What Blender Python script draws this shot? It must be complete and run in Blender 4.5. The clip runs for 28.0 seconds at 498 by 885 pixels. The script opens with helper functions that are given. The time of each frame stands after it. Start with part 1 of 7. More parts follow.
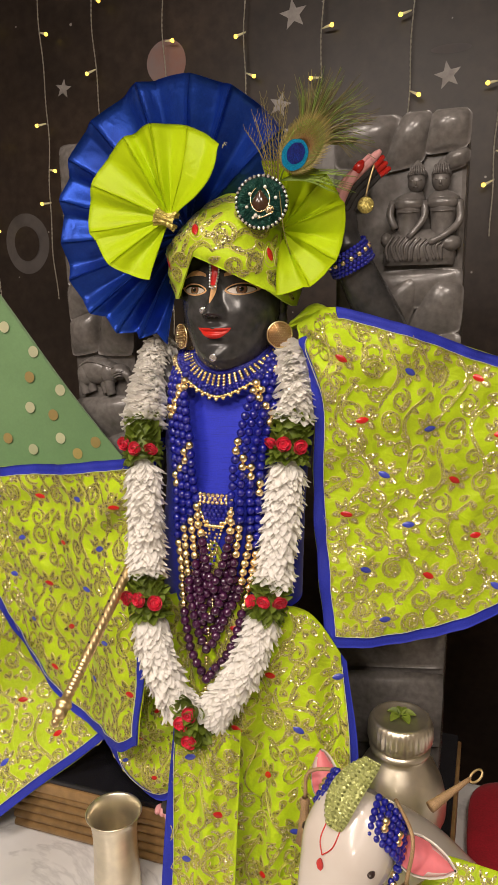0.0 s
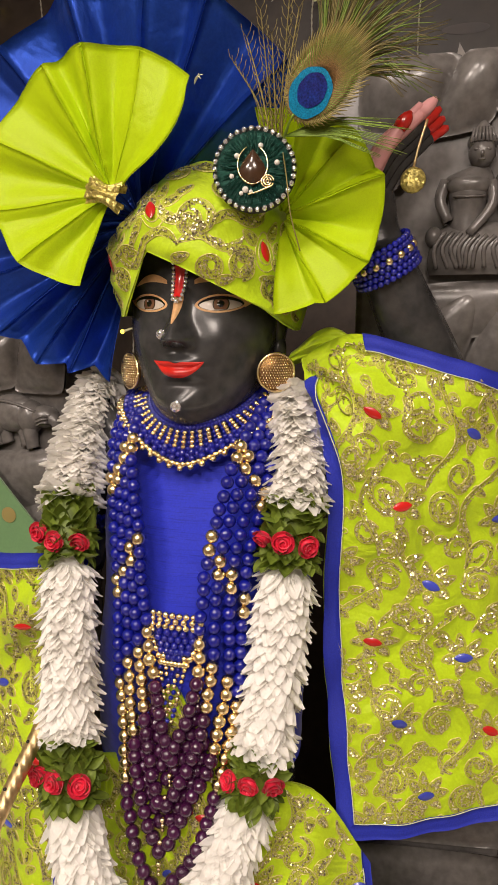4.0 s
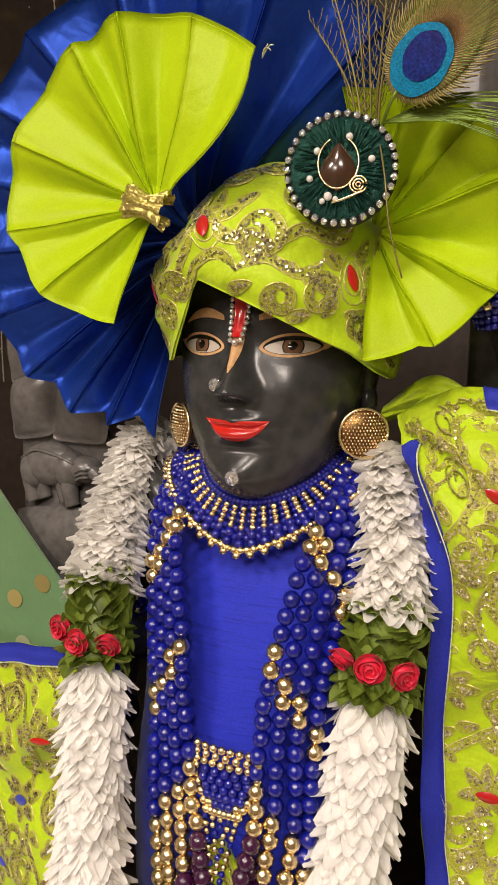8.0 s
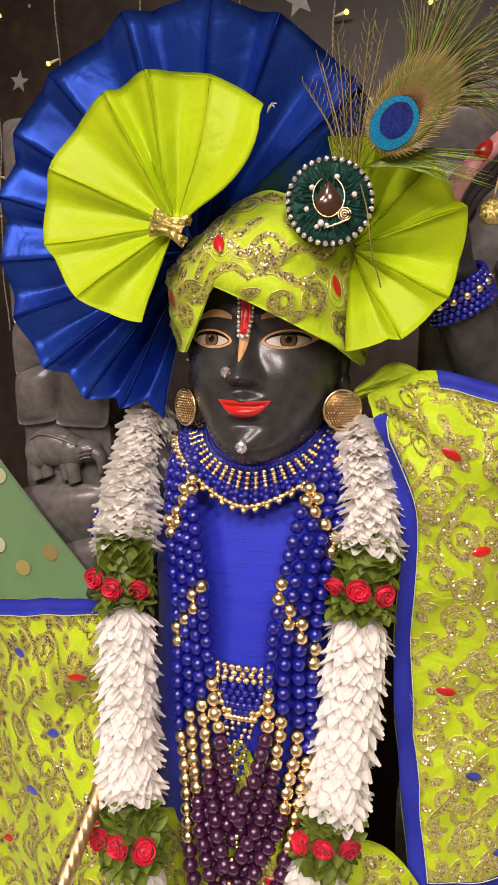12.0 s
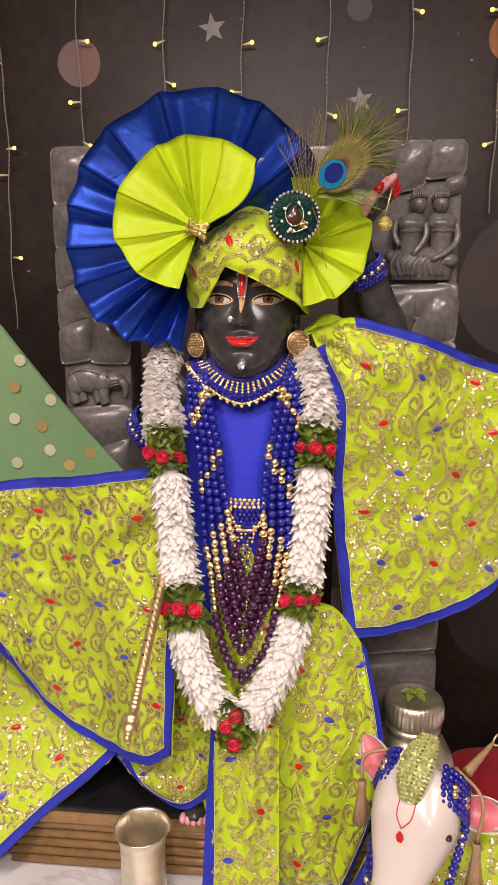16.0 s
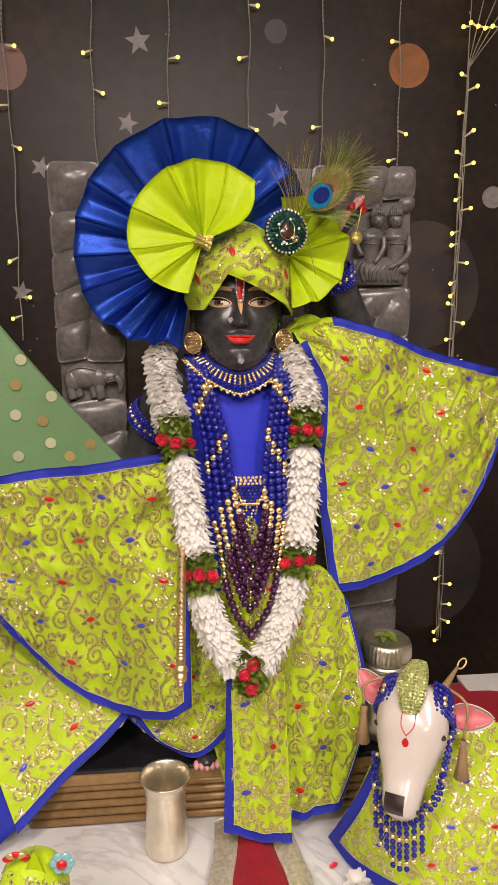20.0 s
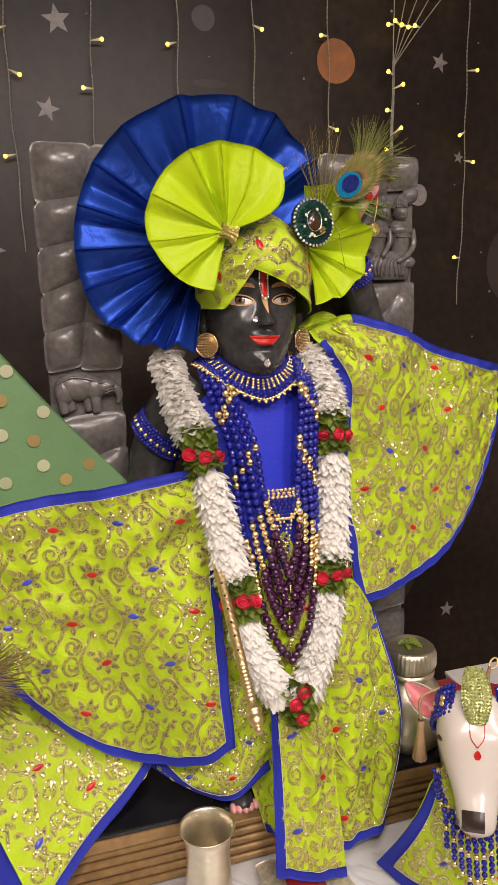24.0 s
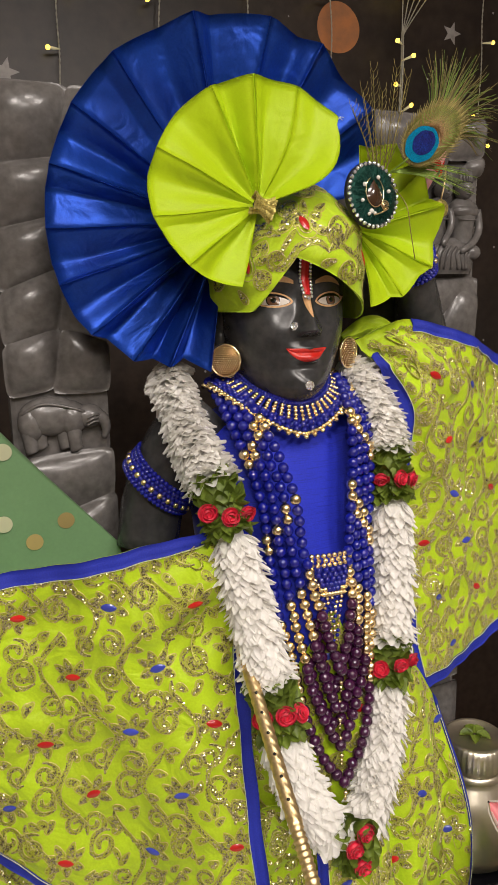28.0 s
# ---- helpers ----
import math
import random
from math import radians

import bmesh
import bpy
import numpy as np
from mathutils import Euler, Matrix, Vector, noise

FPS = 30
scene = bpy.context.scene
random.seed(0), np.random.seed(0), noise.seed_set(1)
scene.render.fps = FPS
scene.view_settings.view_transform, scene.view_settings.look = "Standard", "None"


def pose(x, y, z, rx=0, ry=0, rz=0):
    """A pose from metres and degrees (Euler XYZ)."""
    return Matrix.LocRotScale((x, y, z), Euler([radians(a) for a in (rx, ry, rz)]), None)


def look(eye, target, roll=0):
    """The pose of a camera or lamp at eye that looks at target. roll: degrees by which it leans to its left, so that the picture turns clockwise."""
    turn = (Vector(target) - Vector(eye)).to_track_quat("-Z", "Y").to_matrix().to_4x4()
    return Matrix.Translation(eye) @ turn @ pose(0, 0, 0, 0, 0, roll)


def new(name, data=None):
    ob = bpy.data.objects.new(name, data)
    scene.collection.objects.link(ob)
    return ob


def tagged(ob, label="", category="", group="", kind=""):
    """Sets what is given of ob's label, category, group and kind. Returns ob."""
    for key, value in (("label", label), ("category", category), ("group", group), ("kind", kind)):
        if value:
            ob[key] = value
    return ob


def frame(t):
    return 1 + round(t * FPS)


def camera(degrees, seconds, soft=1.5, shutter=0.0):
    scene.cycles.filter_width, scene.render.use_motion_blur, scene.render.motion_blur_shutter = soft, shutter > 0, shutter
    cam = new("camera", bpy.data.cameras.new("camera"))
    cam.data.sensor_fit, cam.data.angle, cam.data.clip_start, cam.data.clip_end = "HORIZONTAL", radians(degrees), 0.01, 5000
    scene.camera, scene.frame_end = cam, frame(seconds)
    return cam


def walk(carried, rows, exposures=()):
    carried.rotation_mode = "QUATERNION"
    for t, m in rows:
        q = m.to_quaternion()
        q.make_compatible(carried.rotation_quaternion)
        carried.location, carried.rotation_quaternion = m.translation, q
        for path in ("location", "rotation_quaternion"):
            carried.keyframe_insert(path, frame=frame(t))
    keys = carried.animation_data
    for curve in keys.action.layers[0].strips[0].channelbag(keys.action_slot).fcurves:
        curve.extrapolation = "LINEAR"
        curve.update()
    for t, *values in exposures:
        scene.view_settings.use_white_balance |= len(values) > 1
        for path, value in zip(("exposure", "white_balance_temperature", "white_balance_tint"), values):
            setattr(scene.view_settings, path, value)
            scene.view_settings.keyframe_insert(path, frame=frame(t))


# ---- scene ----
cam = camera(39.1, 28.0)
METRES, EYE, TILT, LEAN, TURN = 1.7, 1.62, 0.0, 0.0, 19.0
ROWS = [
    (0.0, 0.0, 0.0, 0.0, -0.15, -11.76, 0.73),
    (0.5, -0.0006, 0.0343, -0.0012, -1.67, -11.62, 0.46),
    (1.0, -0.004, 0.0678, -0.002, -2.92, -11.47, 0.17),
    (1.5, -0.0069, 0.0916, -0.0025, -3.61, -11.33, -0.02),
    (2.0, -0.0081, 0.1135, -0.0032, -3.98, -11.2, -0.18),
    (2.5, -0.0087, 0.1291, -0.003, -4.02, -10.98, -0.29),
    (3.0, -0.0088, 0.1451, -0.002, -3.8, -10.75, -0.41),
    (3.5, -0.0082, 0.1591, -0.001, -3.36, -10.54, -0.47),
    (5.5, -0.0006, 0.2168, 0.005, -0.06, -9.73, -0.72),
    (6.0, -0.0005, 0.2281, 0.0064, 0.94, -9.63, -0.74),
    (6.5, -0.0009, 0.2367, 0.0078, 1.89, -9.57, -0.69),
    (7.0, -0.0018, 0.2442, 0.0092, 2.79, -9.43, -0.65),
    (7.5, -0.0023, 0.2494, 0.0104, 3.43, -9.37, -0.59),
    (8.0, -0.0025, 0.2534, 0.0114, 3.86, -9.29, -0.55),
    (8.5, -0.0021, 0.2556, 0.012, 4.04, -9.28, -0.53),
    (9.0, -0.0017, 0.2567, 0.012, 3.92, -9.27, -0.55),
    (9.5, -0.0015, 0.256, 0.0117, 3.51, -9.29, -0.61),
    (10.0, -0.0021, 0.2519, 0.0109, 2.68, -9.3, -0.67),
    (10.5, -0.0051, 0.2445, 0.011, 1.69, -9.38, -0.68),
    (11.0, -0.014, 0.2308, 0.0123, 0.15, -9.56, -0.6),
    (11.5, -0.0248, 0.2144, 0.0131, -1.43, -9.63, -0.49),
    (12.0, -0.0394, 0.1928, 0.0127, -3.3, -9.72, -0.28),
    (12.5, -0.0549, 0.1717, 0.0113, -5.16, -9.81, -0.13),
    (14.5, -0.1086, 0.0662, 0.0101, -11.23, -10.96, -0.03),
    (15.0, -0.1191, 0.0411, 0.0093, -12.21, -11.17, -0.13),
    (15.5, -0.1279, 0.0217, 0.0074, -12.88, -11.35, -0.15),
    (16.0, -0.1402, 0.002, 0.0041, -13.65, -11.42, -0.12),
    (16.5, -0.1529, -0.0147, 0.0022, -14.47, -11.48, -0.1),
    (17.0, -0.1675, -0.0318, 0.0012, -15.46, -11.52, -0.08),
    (17.5, -0.18, -0.044, 0.002, -16.46, -11.53, -0.14),
    (18.0, -0.1953, -0.0517, 0.0033, -17.91, -11.53, -0.21),
    (18.5, -0.2085, -0.0529, 0.0056, -19.22, -11.56, -0.23),
    (19.0, -0.2266, -0.0501, 0.0084, -20.94, -11.63, -0.21),
    (19.5, -0.2424, -0.0449, 0.0093, -22.57, -11.64, -0.15),
    (20.0, -0.2619, -0.0353, 0.0095, -24.52, -11.72, 0.06),
    (20.5, -0.2804, -0.0249, 0.0095, -26.32, -11.78, 0.31),
    (21.0, -0.3007, -0.0126, 0.0104, -28.32, -11.85, 0.6),
    (21.5, -0.3162, -0.0009, 0.0107, -29.99, -11.92, 0.8),
    (23.5, -0.352, 0.0553, 0.0095, -35.2, -11.76, 1.02),
    (24.0, -0.3515, 0.0739, 0.0075, -36.04, -11.72, 1.01),
    (24.5, -0.3481, 0.0907, 0.006, -36.61, -11.7, 0.99),
    (25.0, -0.3419, 0.1118, 0.0055, -37.16, -11.71, 0.95),
    (25.5, -0.3357, 0.1317, 0.0068, -37.59, -11.75, 0.89),
    (26.0, -0.3281, 0.1543, 0.007, -38.02, -11.76, 0.81),
    (26.5, -0.3208, 0.1728, 0.0066, -38.35, -11.82, 0.74),
    (27.0, -0.3128, 0.1906, 0.0069, -38.64, -11.85, 0.71),
    (27.5, -0.3063, 0.2033, 0.0075, -38.85, -11.86, 0.73),
    (28.0, -0.2999, 0.2149, 0.0083, -39.04, -11.88, 0.82),
]
walk(cam, [(t, pose(0, 0, EYE, TILT, LEAN, TURN) @ pose(METRES * x, METRES * y, METRES * z, 90 + pitch, roll, yaw)) for t, x, y, z, yaw, pitch, roll in ROWS],
     [(0, 0.18, 6450, 11), (2, 0.26, 6450, 13), (6, 0.22, 6400, 11), (9, 0.22, 6400, 12), (12, 0.36, 6300, 19), (15, 0.38, 6250, 23), (18, 0.34, 6250, 21), (21, 0.26, 6300, 15), (24, 0.26, 6200, 15), (28, 0.12, 6000, 8)])

# ---------------------------------------------------------------- light and exposure
world = bpy.data.worlds.new("room_air")
scene.world = world
world.use_nodes = True
world.node_tree.nodes["Background"].inputs[0].default_value = (1.0, 0.93, 0.84, 1)
world.node_tree.nodes["Background"].inputs[1].default_value = 0.50


def ceiling_lamp(x, y, z, size, watts, colour, target):
    data = bpy.data.lights.new("ceiling_panel", "AREA")
    data.shape, data.size, data.energy, data.color = "DISK", size, watts, colour
    ob = new("ceiling_panel", data)
    ob.matrix_world = look((x, y, z), target)
    return ob


WARM = (1.0, 0.86, 0.74)
for lx, ly, size, watts in ((-1.0, -0.72, 0.42, 19), (0.3, -0.68, 0.42, 19), (-0.35, -0.05, 0.26, 5.5), (-0.5, -1.8, 0.7, 28)):
    ceiling_lamp(lx, ly, 2.66, size, watts, WARM, (lx * 0.7 - 0.1, ly + 0.5, 0.8))


# ---------------------------------------------------------------- materials
def material(name, colour, rough=0.6, metal=0.0, spec=0.5, grain=0.0, grain_scale=60.0, bump=0.0, bump_scale=200.0,
             mottle=None, mottle_scale=6.0, mottle_amount=0.5, sheen=0.0, coat=0.0, aniso_wave=0.0, random_tone=0.0, emit=0.0, transmit=0.0, alpha=1.0,
             glitter=0.0, glitter_scale=900.0, subsurface=0.0, slub=0.0, vein=None, thin=0.0, crease=0.0):
    """A principled material with variation at two scales, fine relief, and a tone that differs from piece to piece."""
    m = bpy.data.materials.new(name)
    m.use_nodes = True
    nt = m.node_tree
    b = nt.nodes["Principled BSDF"]
    link = nt.links.new

    def node(kind, **inputs):
        n = nt.nodes.new(kind)
        for k, v in inputs.items():
            n.inputs[k.replace("_", " ")].default_value = v
        return n

    b.inputs["Roughness"].default_value = rough
    b.inputs["Metallic"].default_value = metal
    b.inputs["Specular IOR Level"].default_value = spec
    b.inputs["Sheen Weight"].default_value = sheen
    b.inputs["Coat Weight"].default_value = coat
    b.inputs["Coat Roughness"].default_value = 0.12
    b.inputs["Transmission Weight"].default_value = transmit
    b.inputs["Alpha"].default_value = alpha
    b.inputs["Subsurface Weight"].default_value = subsurface
    b.inputs["Subsurface Radius"].default_value = (0.010, 0.009, 0.008)
    place = node("ShaderNodeNewGeometry").outputs["Position"]
    base = node("ShaderNodeRGB")
    base.outputs[0].default_value = (*colour, 1)
    out = base.outputs[0]
    if mottle:
        n = node("ShaderNodeTexNoise", Scale=mottle_scale, Detail=5.0, Roughness=0.6)
        link(place, n.inputs["Vector"])
        r = node("ShaderNodeMapRange", From_Min=0.42, From_Max=0.68, To_Max=mottle_amount)
        link(n.outputs["Fac"], r.inputs["Value"])
        mix = nt.nodes.new("ShaderNodeMix")
        mix.data_type = "RGBA"
        link(r.outputs[0], mix.inputs[0])
        link(out, mix.inputs[6])
        mix.inputs[7].default_value = (*mottle, 1)
        out = mix.outputs[2]
    if vein:
        n = node("ShaderNodeTexNoise", Scale=2.4, Detail=6.0, Roughness=0.55, Distortion=1.6)
        link(place, n.inputs["Vector"])
        off = nt.nodes.new("ShaderNodeMath")
        off.operation = "SUBTRACT"
        off.inputs[1].default_value = 0.5
        link(n.outputs["Fac"], off.inputs[0])
        size = nt.nodes.new("ShaderNodeMath")
        size.operation = "ABSOLUTE"
        link(off.outputs[0], size.inputs[0])
        r = node("ShaderNodeMapRange", From_Min=0.0, From_Max=0.020, To_Min=0.38, To_Max=0.0)
        link(size.outputs[0], r.inputs["Value"])
        mix = nt.nodes.new("ShaderNodeMix")
        mix.data_type = "RGBA"
        link(r.outputs[0], mix.inputs[0])
        link(out, mix.inputs[6])
        mix.inputs[7].default_value = (*vein, 1)
        out = mix.outputs[2]
    if slub:
        mp = node("ShaderNodeMapping")
        mp.inputs["Scale"].default_value = (38.0, 38.0, 950.0)
        link(place, mp.inputs["Vector"])
        n = node("ShaderNodeTexNoise", Scale=1.0, Detail=3.0, Roughness=0.6)
        link(mp.outputs[0], n.inputs["Vector"])
        r = node("ShaderNodeMapRange", From_Min=0.52, From_Max=0.78, To_Min=1.0, To_Max=1.0 - slub)
        link(n.outputs["Fac"], r.inputs["Value"])
        scale = node("ShaderNodeVectorMath")
        scale.operation = "SCALE"
        link(out, scale.inputs[0])
        link(r.outputs[0], scale.inputs["Scale"])
        out = scale.outputs[0]
    tone = None
    if grain:
        n = node("ShaderNodeTexNoise", Scale=grain_scale, Detail=4.0)
        link(place, n.inputs["Vector"])
        r = node("ShaderNodeMapRange", From_Min=0.3, From_Max=0.7, To_Min=1 - grain, To_Max=1 + grain)
        link(n.outputs["Fac"], r.inputs["Value"])
        tone = r.outputs[0]
    if random_tone:
        info = node("ShaderNodeObjectInfo")
        r = node("ShaderNodeMapRange", To_Min=1 - random_tone, To_Max=1 + random_tone)
        link(info.outputs["Random"], r.inputs["Value"])
        isl = node("ShaderNodeNewGeometry")
        r2 = node("ShaderNodeMapRange", To_Min=1 - random_tone, To_Max=1 + random_tone)
        link(isl.outputs["Random Per Island"], r2.inputs["Value"])
        mul = node("ShaderNodeMath")
        mul.operation = "MULTIPLY"
        link(r.outputs[0], mul.inputs[0])
        link(r2.outputs[0], mul.inputs[1])
        if tone:
            mul2 = node("ShaderNodeMath")
            mul2.operation = "MULTIPLY"
            link(tone, mul2.inputs[0])
            link(mul.outputs[0], mul2.inputs[1])
            tone = mul2.outputs[0]
        else:
            tone = mul.outputs[0]
    if tone:
        scale = node("ShaderNodeVectorMath")
        scale.operation = "SCALE"
        link(out, scale.inputs[0])
        link(tone, scale.inputs["Scale"])
        out = scale.outputs[0]
    link(out, b.inputs["Base Color"])
    height = None
    if bump:
        n = node("ShaderNodeTexNoise", Scale=bump_scale, Detail=3.0)
        link(place, n.inputs["Vector"])
        bp = node("ShaderNodeBump", Strength=min(1.0, bump), Distance=0.002)
        link(n.outputs["Fac"], bp.inputs["Height"])
        height = bp
    if crease:
        n = node("ShaderNodeTexNoise", Scale=26.0, Detail=2.5, Roughness=0.45, Distortion=1.3)
        link(place, n.inputs["Vector"])
        bp = node("ShaderNodeBump", Strength=crease, Distance=0.010)
        link(n.outputs["Fac"], bp.inputs["Height"])
        if height:
            link(height.outputs[0], bp.inputs["Normal"])
        height = bp
    if aniso_wave:
        w = node("ShaderNodeTexWave", Scale=aniso_wave, Distortion=2.0, Detail=2.0, Detail_Scale=3.0)
        link(place, w.inputs["Vector"])
        w.bands_direction = "Z"
        bp = node("ShaderNodeBump", Strength=0.25, Distance=0.0015)
        link(w.outputs["Fac"], bp.inputs["Height"])
        if height:
            link(height.outputs[0], bp.inputs["Normal"])
        height = bp
    if glitter:
        v = node("ShaderNodeTexVoronoi", Scale=glitter_scale)
        link(place, v.inputs["Vector"])
        sub = node("ShaderNodeVectorMath")
        sub.operation = "SUBTRACT"
        sub.inputs[1].default_value = (0.5, 0.5, 0.5)
        link(v.outputs["Color"], sub.inputs[0])
        sc = node("ShaderNodeVectorMath")
        sc.operation = "SCALE"
        sc.inputs["Scale"].default_value = glitter
        link(sub.outputs[0], sc.inputs[0])
        add = node("ShaderNodeVectorMath")
        add.operation = "ADD"
        g = node("ShaderNodeNewGeometry")
        link(g.outputs["Normal"], add.inputs[0])
        link(sc.outputs[0], add.inputs[1])
        nor = node("ShaderNodeVectorMath")
        nor.operation = "NORMALIZE"
        link(add.outputs[0], nor.inputs[0])
        link(nor.outputs[0], b.inputs["Normal"])
    elif height:
        link(height.outputs[0], b.inputs["Normal"])
    if thin:
        tr = nt.nodes.new("ShaderNodeBsdfTranslucent")
        link(out, tr.inputs["Color"])
        ms = nt.nodes.new("ShaderNodeMixShader")
        ms.inputs[0].default_value = thin
        link(b.outputs[0], ms.inputs[1])
        link(tr.outputs[0], ms.inputs[2])
        link(ms.outputs[0], nt.nodes["Material Output"].inputs["Surface"])
    if emit:
        b.inputs["Emission Color"].default_value = (*colour, 1)
        b.inputs["Emission Strength"].default_value = emit
    return m


# darker blotches put the shade of creases into the lime colour
LIME_BROCADE = material("lime_brocade_silk", (0.53, 0.74, 0.010), 0.55, spec=0.3, grain=0.06, grain_scale=500, bump=0.12, bump_scale=500, mottle=(0.40, 0.52, 0.014), mottle_scale=13, mottle_amount=0.75, sheen=0.10, crease=0.6)
LIME_SATIN = material("lime_satin", (0.50, 0.69, 0.003), 0.46, spec=0.28, grain=0.06, grain_scale=900, bump=0.10, bump_scale=1500, mottle=(0.43, 0.57, 0.005), mottle_scale=12, crease=0.22, thin=0.10)
# dark navy blotches deepen the pleats' shade by colour
BLUE_SATIN = material("royal_blue_satin", (0.015, 0.062, 0.40), 0.40, metal=0.62, spec=0.35, grain=0.10, grain_scale=500, bump=0.08, bump_scale=1800, mottle=(0.007, 0.022, 0.17), mottle_scale=14, mottle_amount=0.75, crease=0.25)
BLUE_BORDER = material("blue_cotton_border", (0.016, 0.030, 0.44), 0.7, grain=0.15, grain_scale=900, bump=0.3, bump_scale=1200, mottle=(0.012, 0.020, 0.32), mottle_scale=14)
BLUE_TUNIC = material("blue_dupion_silk", (0.020, 0.034, 0.56), 0.62, spec=0.25, grain=0.10, grain_scale=600, slub=0.5, mottle=(0.017, 0.027, 0.44), mottle_scale=18, sheen=0.15)
GOLD_THREAD = material("gold_edging_cord", (0.58, 0.53, 0.17), 0.40, metal=0.40, glitter=0.5, glitter_scale=900, grain=0.3, grain_scale=900)
TIE_GOLD = material("crimped_gold_tie", (0.55, 0.46, 0.13), 0.4, metal=0.55, glitter=0.8, glitter_scale=520, grain=0.4, grain_scale=520)
NET = material("olive_gold_net", (0.42, 0.45, 0.036), 0.5, metal=0.1, grain=0.5, grain_scale=1600, bump=0.3, bump_scale=1600)
SEQUIN_FOIL = material("gold_foil_sequin", (0.86, 0.78, 0.42), 0.24, metal=0.75, random_tone=0.55)
WHITE_THREAD = material("pale_thread", (0.66, 0.70, 0.46), 0.8, grain=0.3, grain_scale=600)
RED_GEM = material("red_enamel_gem", (0.60, 0.012, 0.010), 0.3, coat=0.5, random_tone=0.2)
BLUE_GEM = material("blue_enamel_gem", (0.05, 0.07, 0.50), 0.3, coat=0.5, random_tone=0.2)
BLACK_STONE = material("polished_black_stone", (0.036, 0.036, 0.037), 0.26, spec=0.5, grain=0.25, grain_scale=90, bump=0.05, bump_scale=300, mottle=(0.058, 0.056, 0.054), mottle_scale=30, mottle_amount=0.6)
SLAB_STONE = material("carved_grey_black_stone", (0.112, 0.104, 0.099), 0.27, spec=0.6, grain=0.2, grain_scale=120, bump=0.03, bump_scale=160, mottle=(0.175, 0.164, 0.157), mottle_scale=14, mottle_amount=0.7)
RED_PAINT = material("red_lip_paint", (0.62, 0.02, 0.012), 0.25, coat=0.4, grain=0.1)
TAN_PAINT = material("sandal_paste_paint", (0.62, 0.36, 0.16), 0.6, grain=0.15, grain_scale=300)
EYE_WHITE = material("ivory_eye_and_glint_paint", (0.56, 0.49, 0.41), 0.25, coat=0.4)
IRIS = material("brown_iris_paint", (0.17, 0.085, 0.045), 0.15, coat=0.6)
PUPIL_LID_SHADE = material("black_pupil_and_lid_shade_paint", (0.008, 0.008, 0.008), 0.1, coat=0.6)
PINK_PAINT = material("pink_palm_paint", (0.75, 0.36, 0.36), 0.5, grain=0.1)
PETAL = material("white_fabric_petal", (0.97, 0.955, 0.92), 0.75, spec=0.2, random_tone=0.03, grain=0.03, grain_scale=500, thin=0.36)
LEAF = material("green_fabric_leaf", (0.185, 0.25, 0.030), 0.5, thin=0.2, random_tone=0.22, grain=0.15, grain_scale=300, mottle=(0.07, 0.115, 0.014), mottle_scale=60)
ROSE = material("red_ribbon_rose", (0.66, 0.012, 0.045), 0.5, random_tone=0.10, grain=0.1, grain_scale=700, sheen=0.1)
BEAD_BLUE = material("blue_pearl_bead", (0.006, 0.010, 0.25), 0.20, coat=0.5, random_tone=0.15, spec=0.6)
BEAD_GOLD = material("gold_plated_bead", (0.96, 0.77, 0.45), 0.22, metal=1.0, random_tone=0.08)
BEAD_PURPLE = material("dark_purple_glass_bead", (0.045, 0.006, 0.040), 0.14, coat=0.7, random_tone=0.2, spec=0.6)
GOLD = material("worn_gold", (0.84, 0.64, 0.34), 0.42, metal=1.0, grain=0.2, grain_scale=200, bump=0.1, bump_scale=400)
ANTIQUE_GOLD = material("antique_gold_mesh", (0.24, 0.135, 0.05), 0.35, metal=1.0, grain=0.25, grain_scale=500)
SILVER = material("brushed_silver", (0.86, 0.79, 0.64), 0.34, metal=0.95, grain=0.08, grain_scale=60, bump=0.03, bump_scale=120)
AGED_SILVER = material("aged_embossed_silver", (0.74, 0.68, 0.56), 0.42, metal=0.55, grain=0.2, grain_scale=180, mottle=(0.50, 0.44, 0.34), mottle_scale=60, mottle_amount=0.5, bump=0.2, bump_scale=300)
CRYSTAL = material("clear_rhinestone", (0.92, 0.92, 0.92), 0.05, metal=0.8, glitter=0.9, glitter_scale=700)
PEACOCK_GREEN = material("peacock_green_thread", (0.010, 0.075, 0.055), 0.35, metal=0.5, grain=0.5, grain_scale=900, bump=0.6, bump_scale=1200)
FEATHER_BARB = material("olive_bronze_barb", (0.22, 0.18, 0.055), 0.45, metal=0.3, random_tone=0.35)
FEATHER_GREEN = material("green_bronze_barb", (0.16, 0.24, 0.03), 0.4, metal=0.35, random_tone=0.3)
FEATHER_BRONZE = material("bronze_eye_barbs", (0.28, 0.17, 0.07), 0.4, metal=0.35, grain=0.35, grain_scale=900, bump=0.12, bump_scale=1100)
FEATHER_TEAL = material("turquoise_eye_barbs", (0.0, 0.21, 0.40), 0.35, metal=0.35, grain=0.4, grain_scale=900, bump=0.12, bump_scale=1100)
FEATHER_BLUE = material("violet_blue_eye_barbs", (0.014, 0.016, 0.15), 0.3, metal=0.4, grain=0.5, grain_scale=700, bump=0.12, bump_scale=1100, mottle=(0.01, 0.05, 0.34), mottle_scale=90, mottle_amount=0.7)
BROWN_SHELL = material("brown_shell", (0.055, 0.026, 0.012), 0.2, coat=0.6, mottle=(0.012, 0.006, 0.003), mottle_scale=120)
# broad paler brown patches imitate soft glare on the dark vinyl
BACKDROP = material("printed_night_sky_vinyl", (0.024, 0.0172, 0.0142), 0.40, spec=0.38, grain=0.3, grain_scale=40, mottle=(0.048, 0.033, 0.025), mottle_scale=1.7, mottle_amount=0.95)
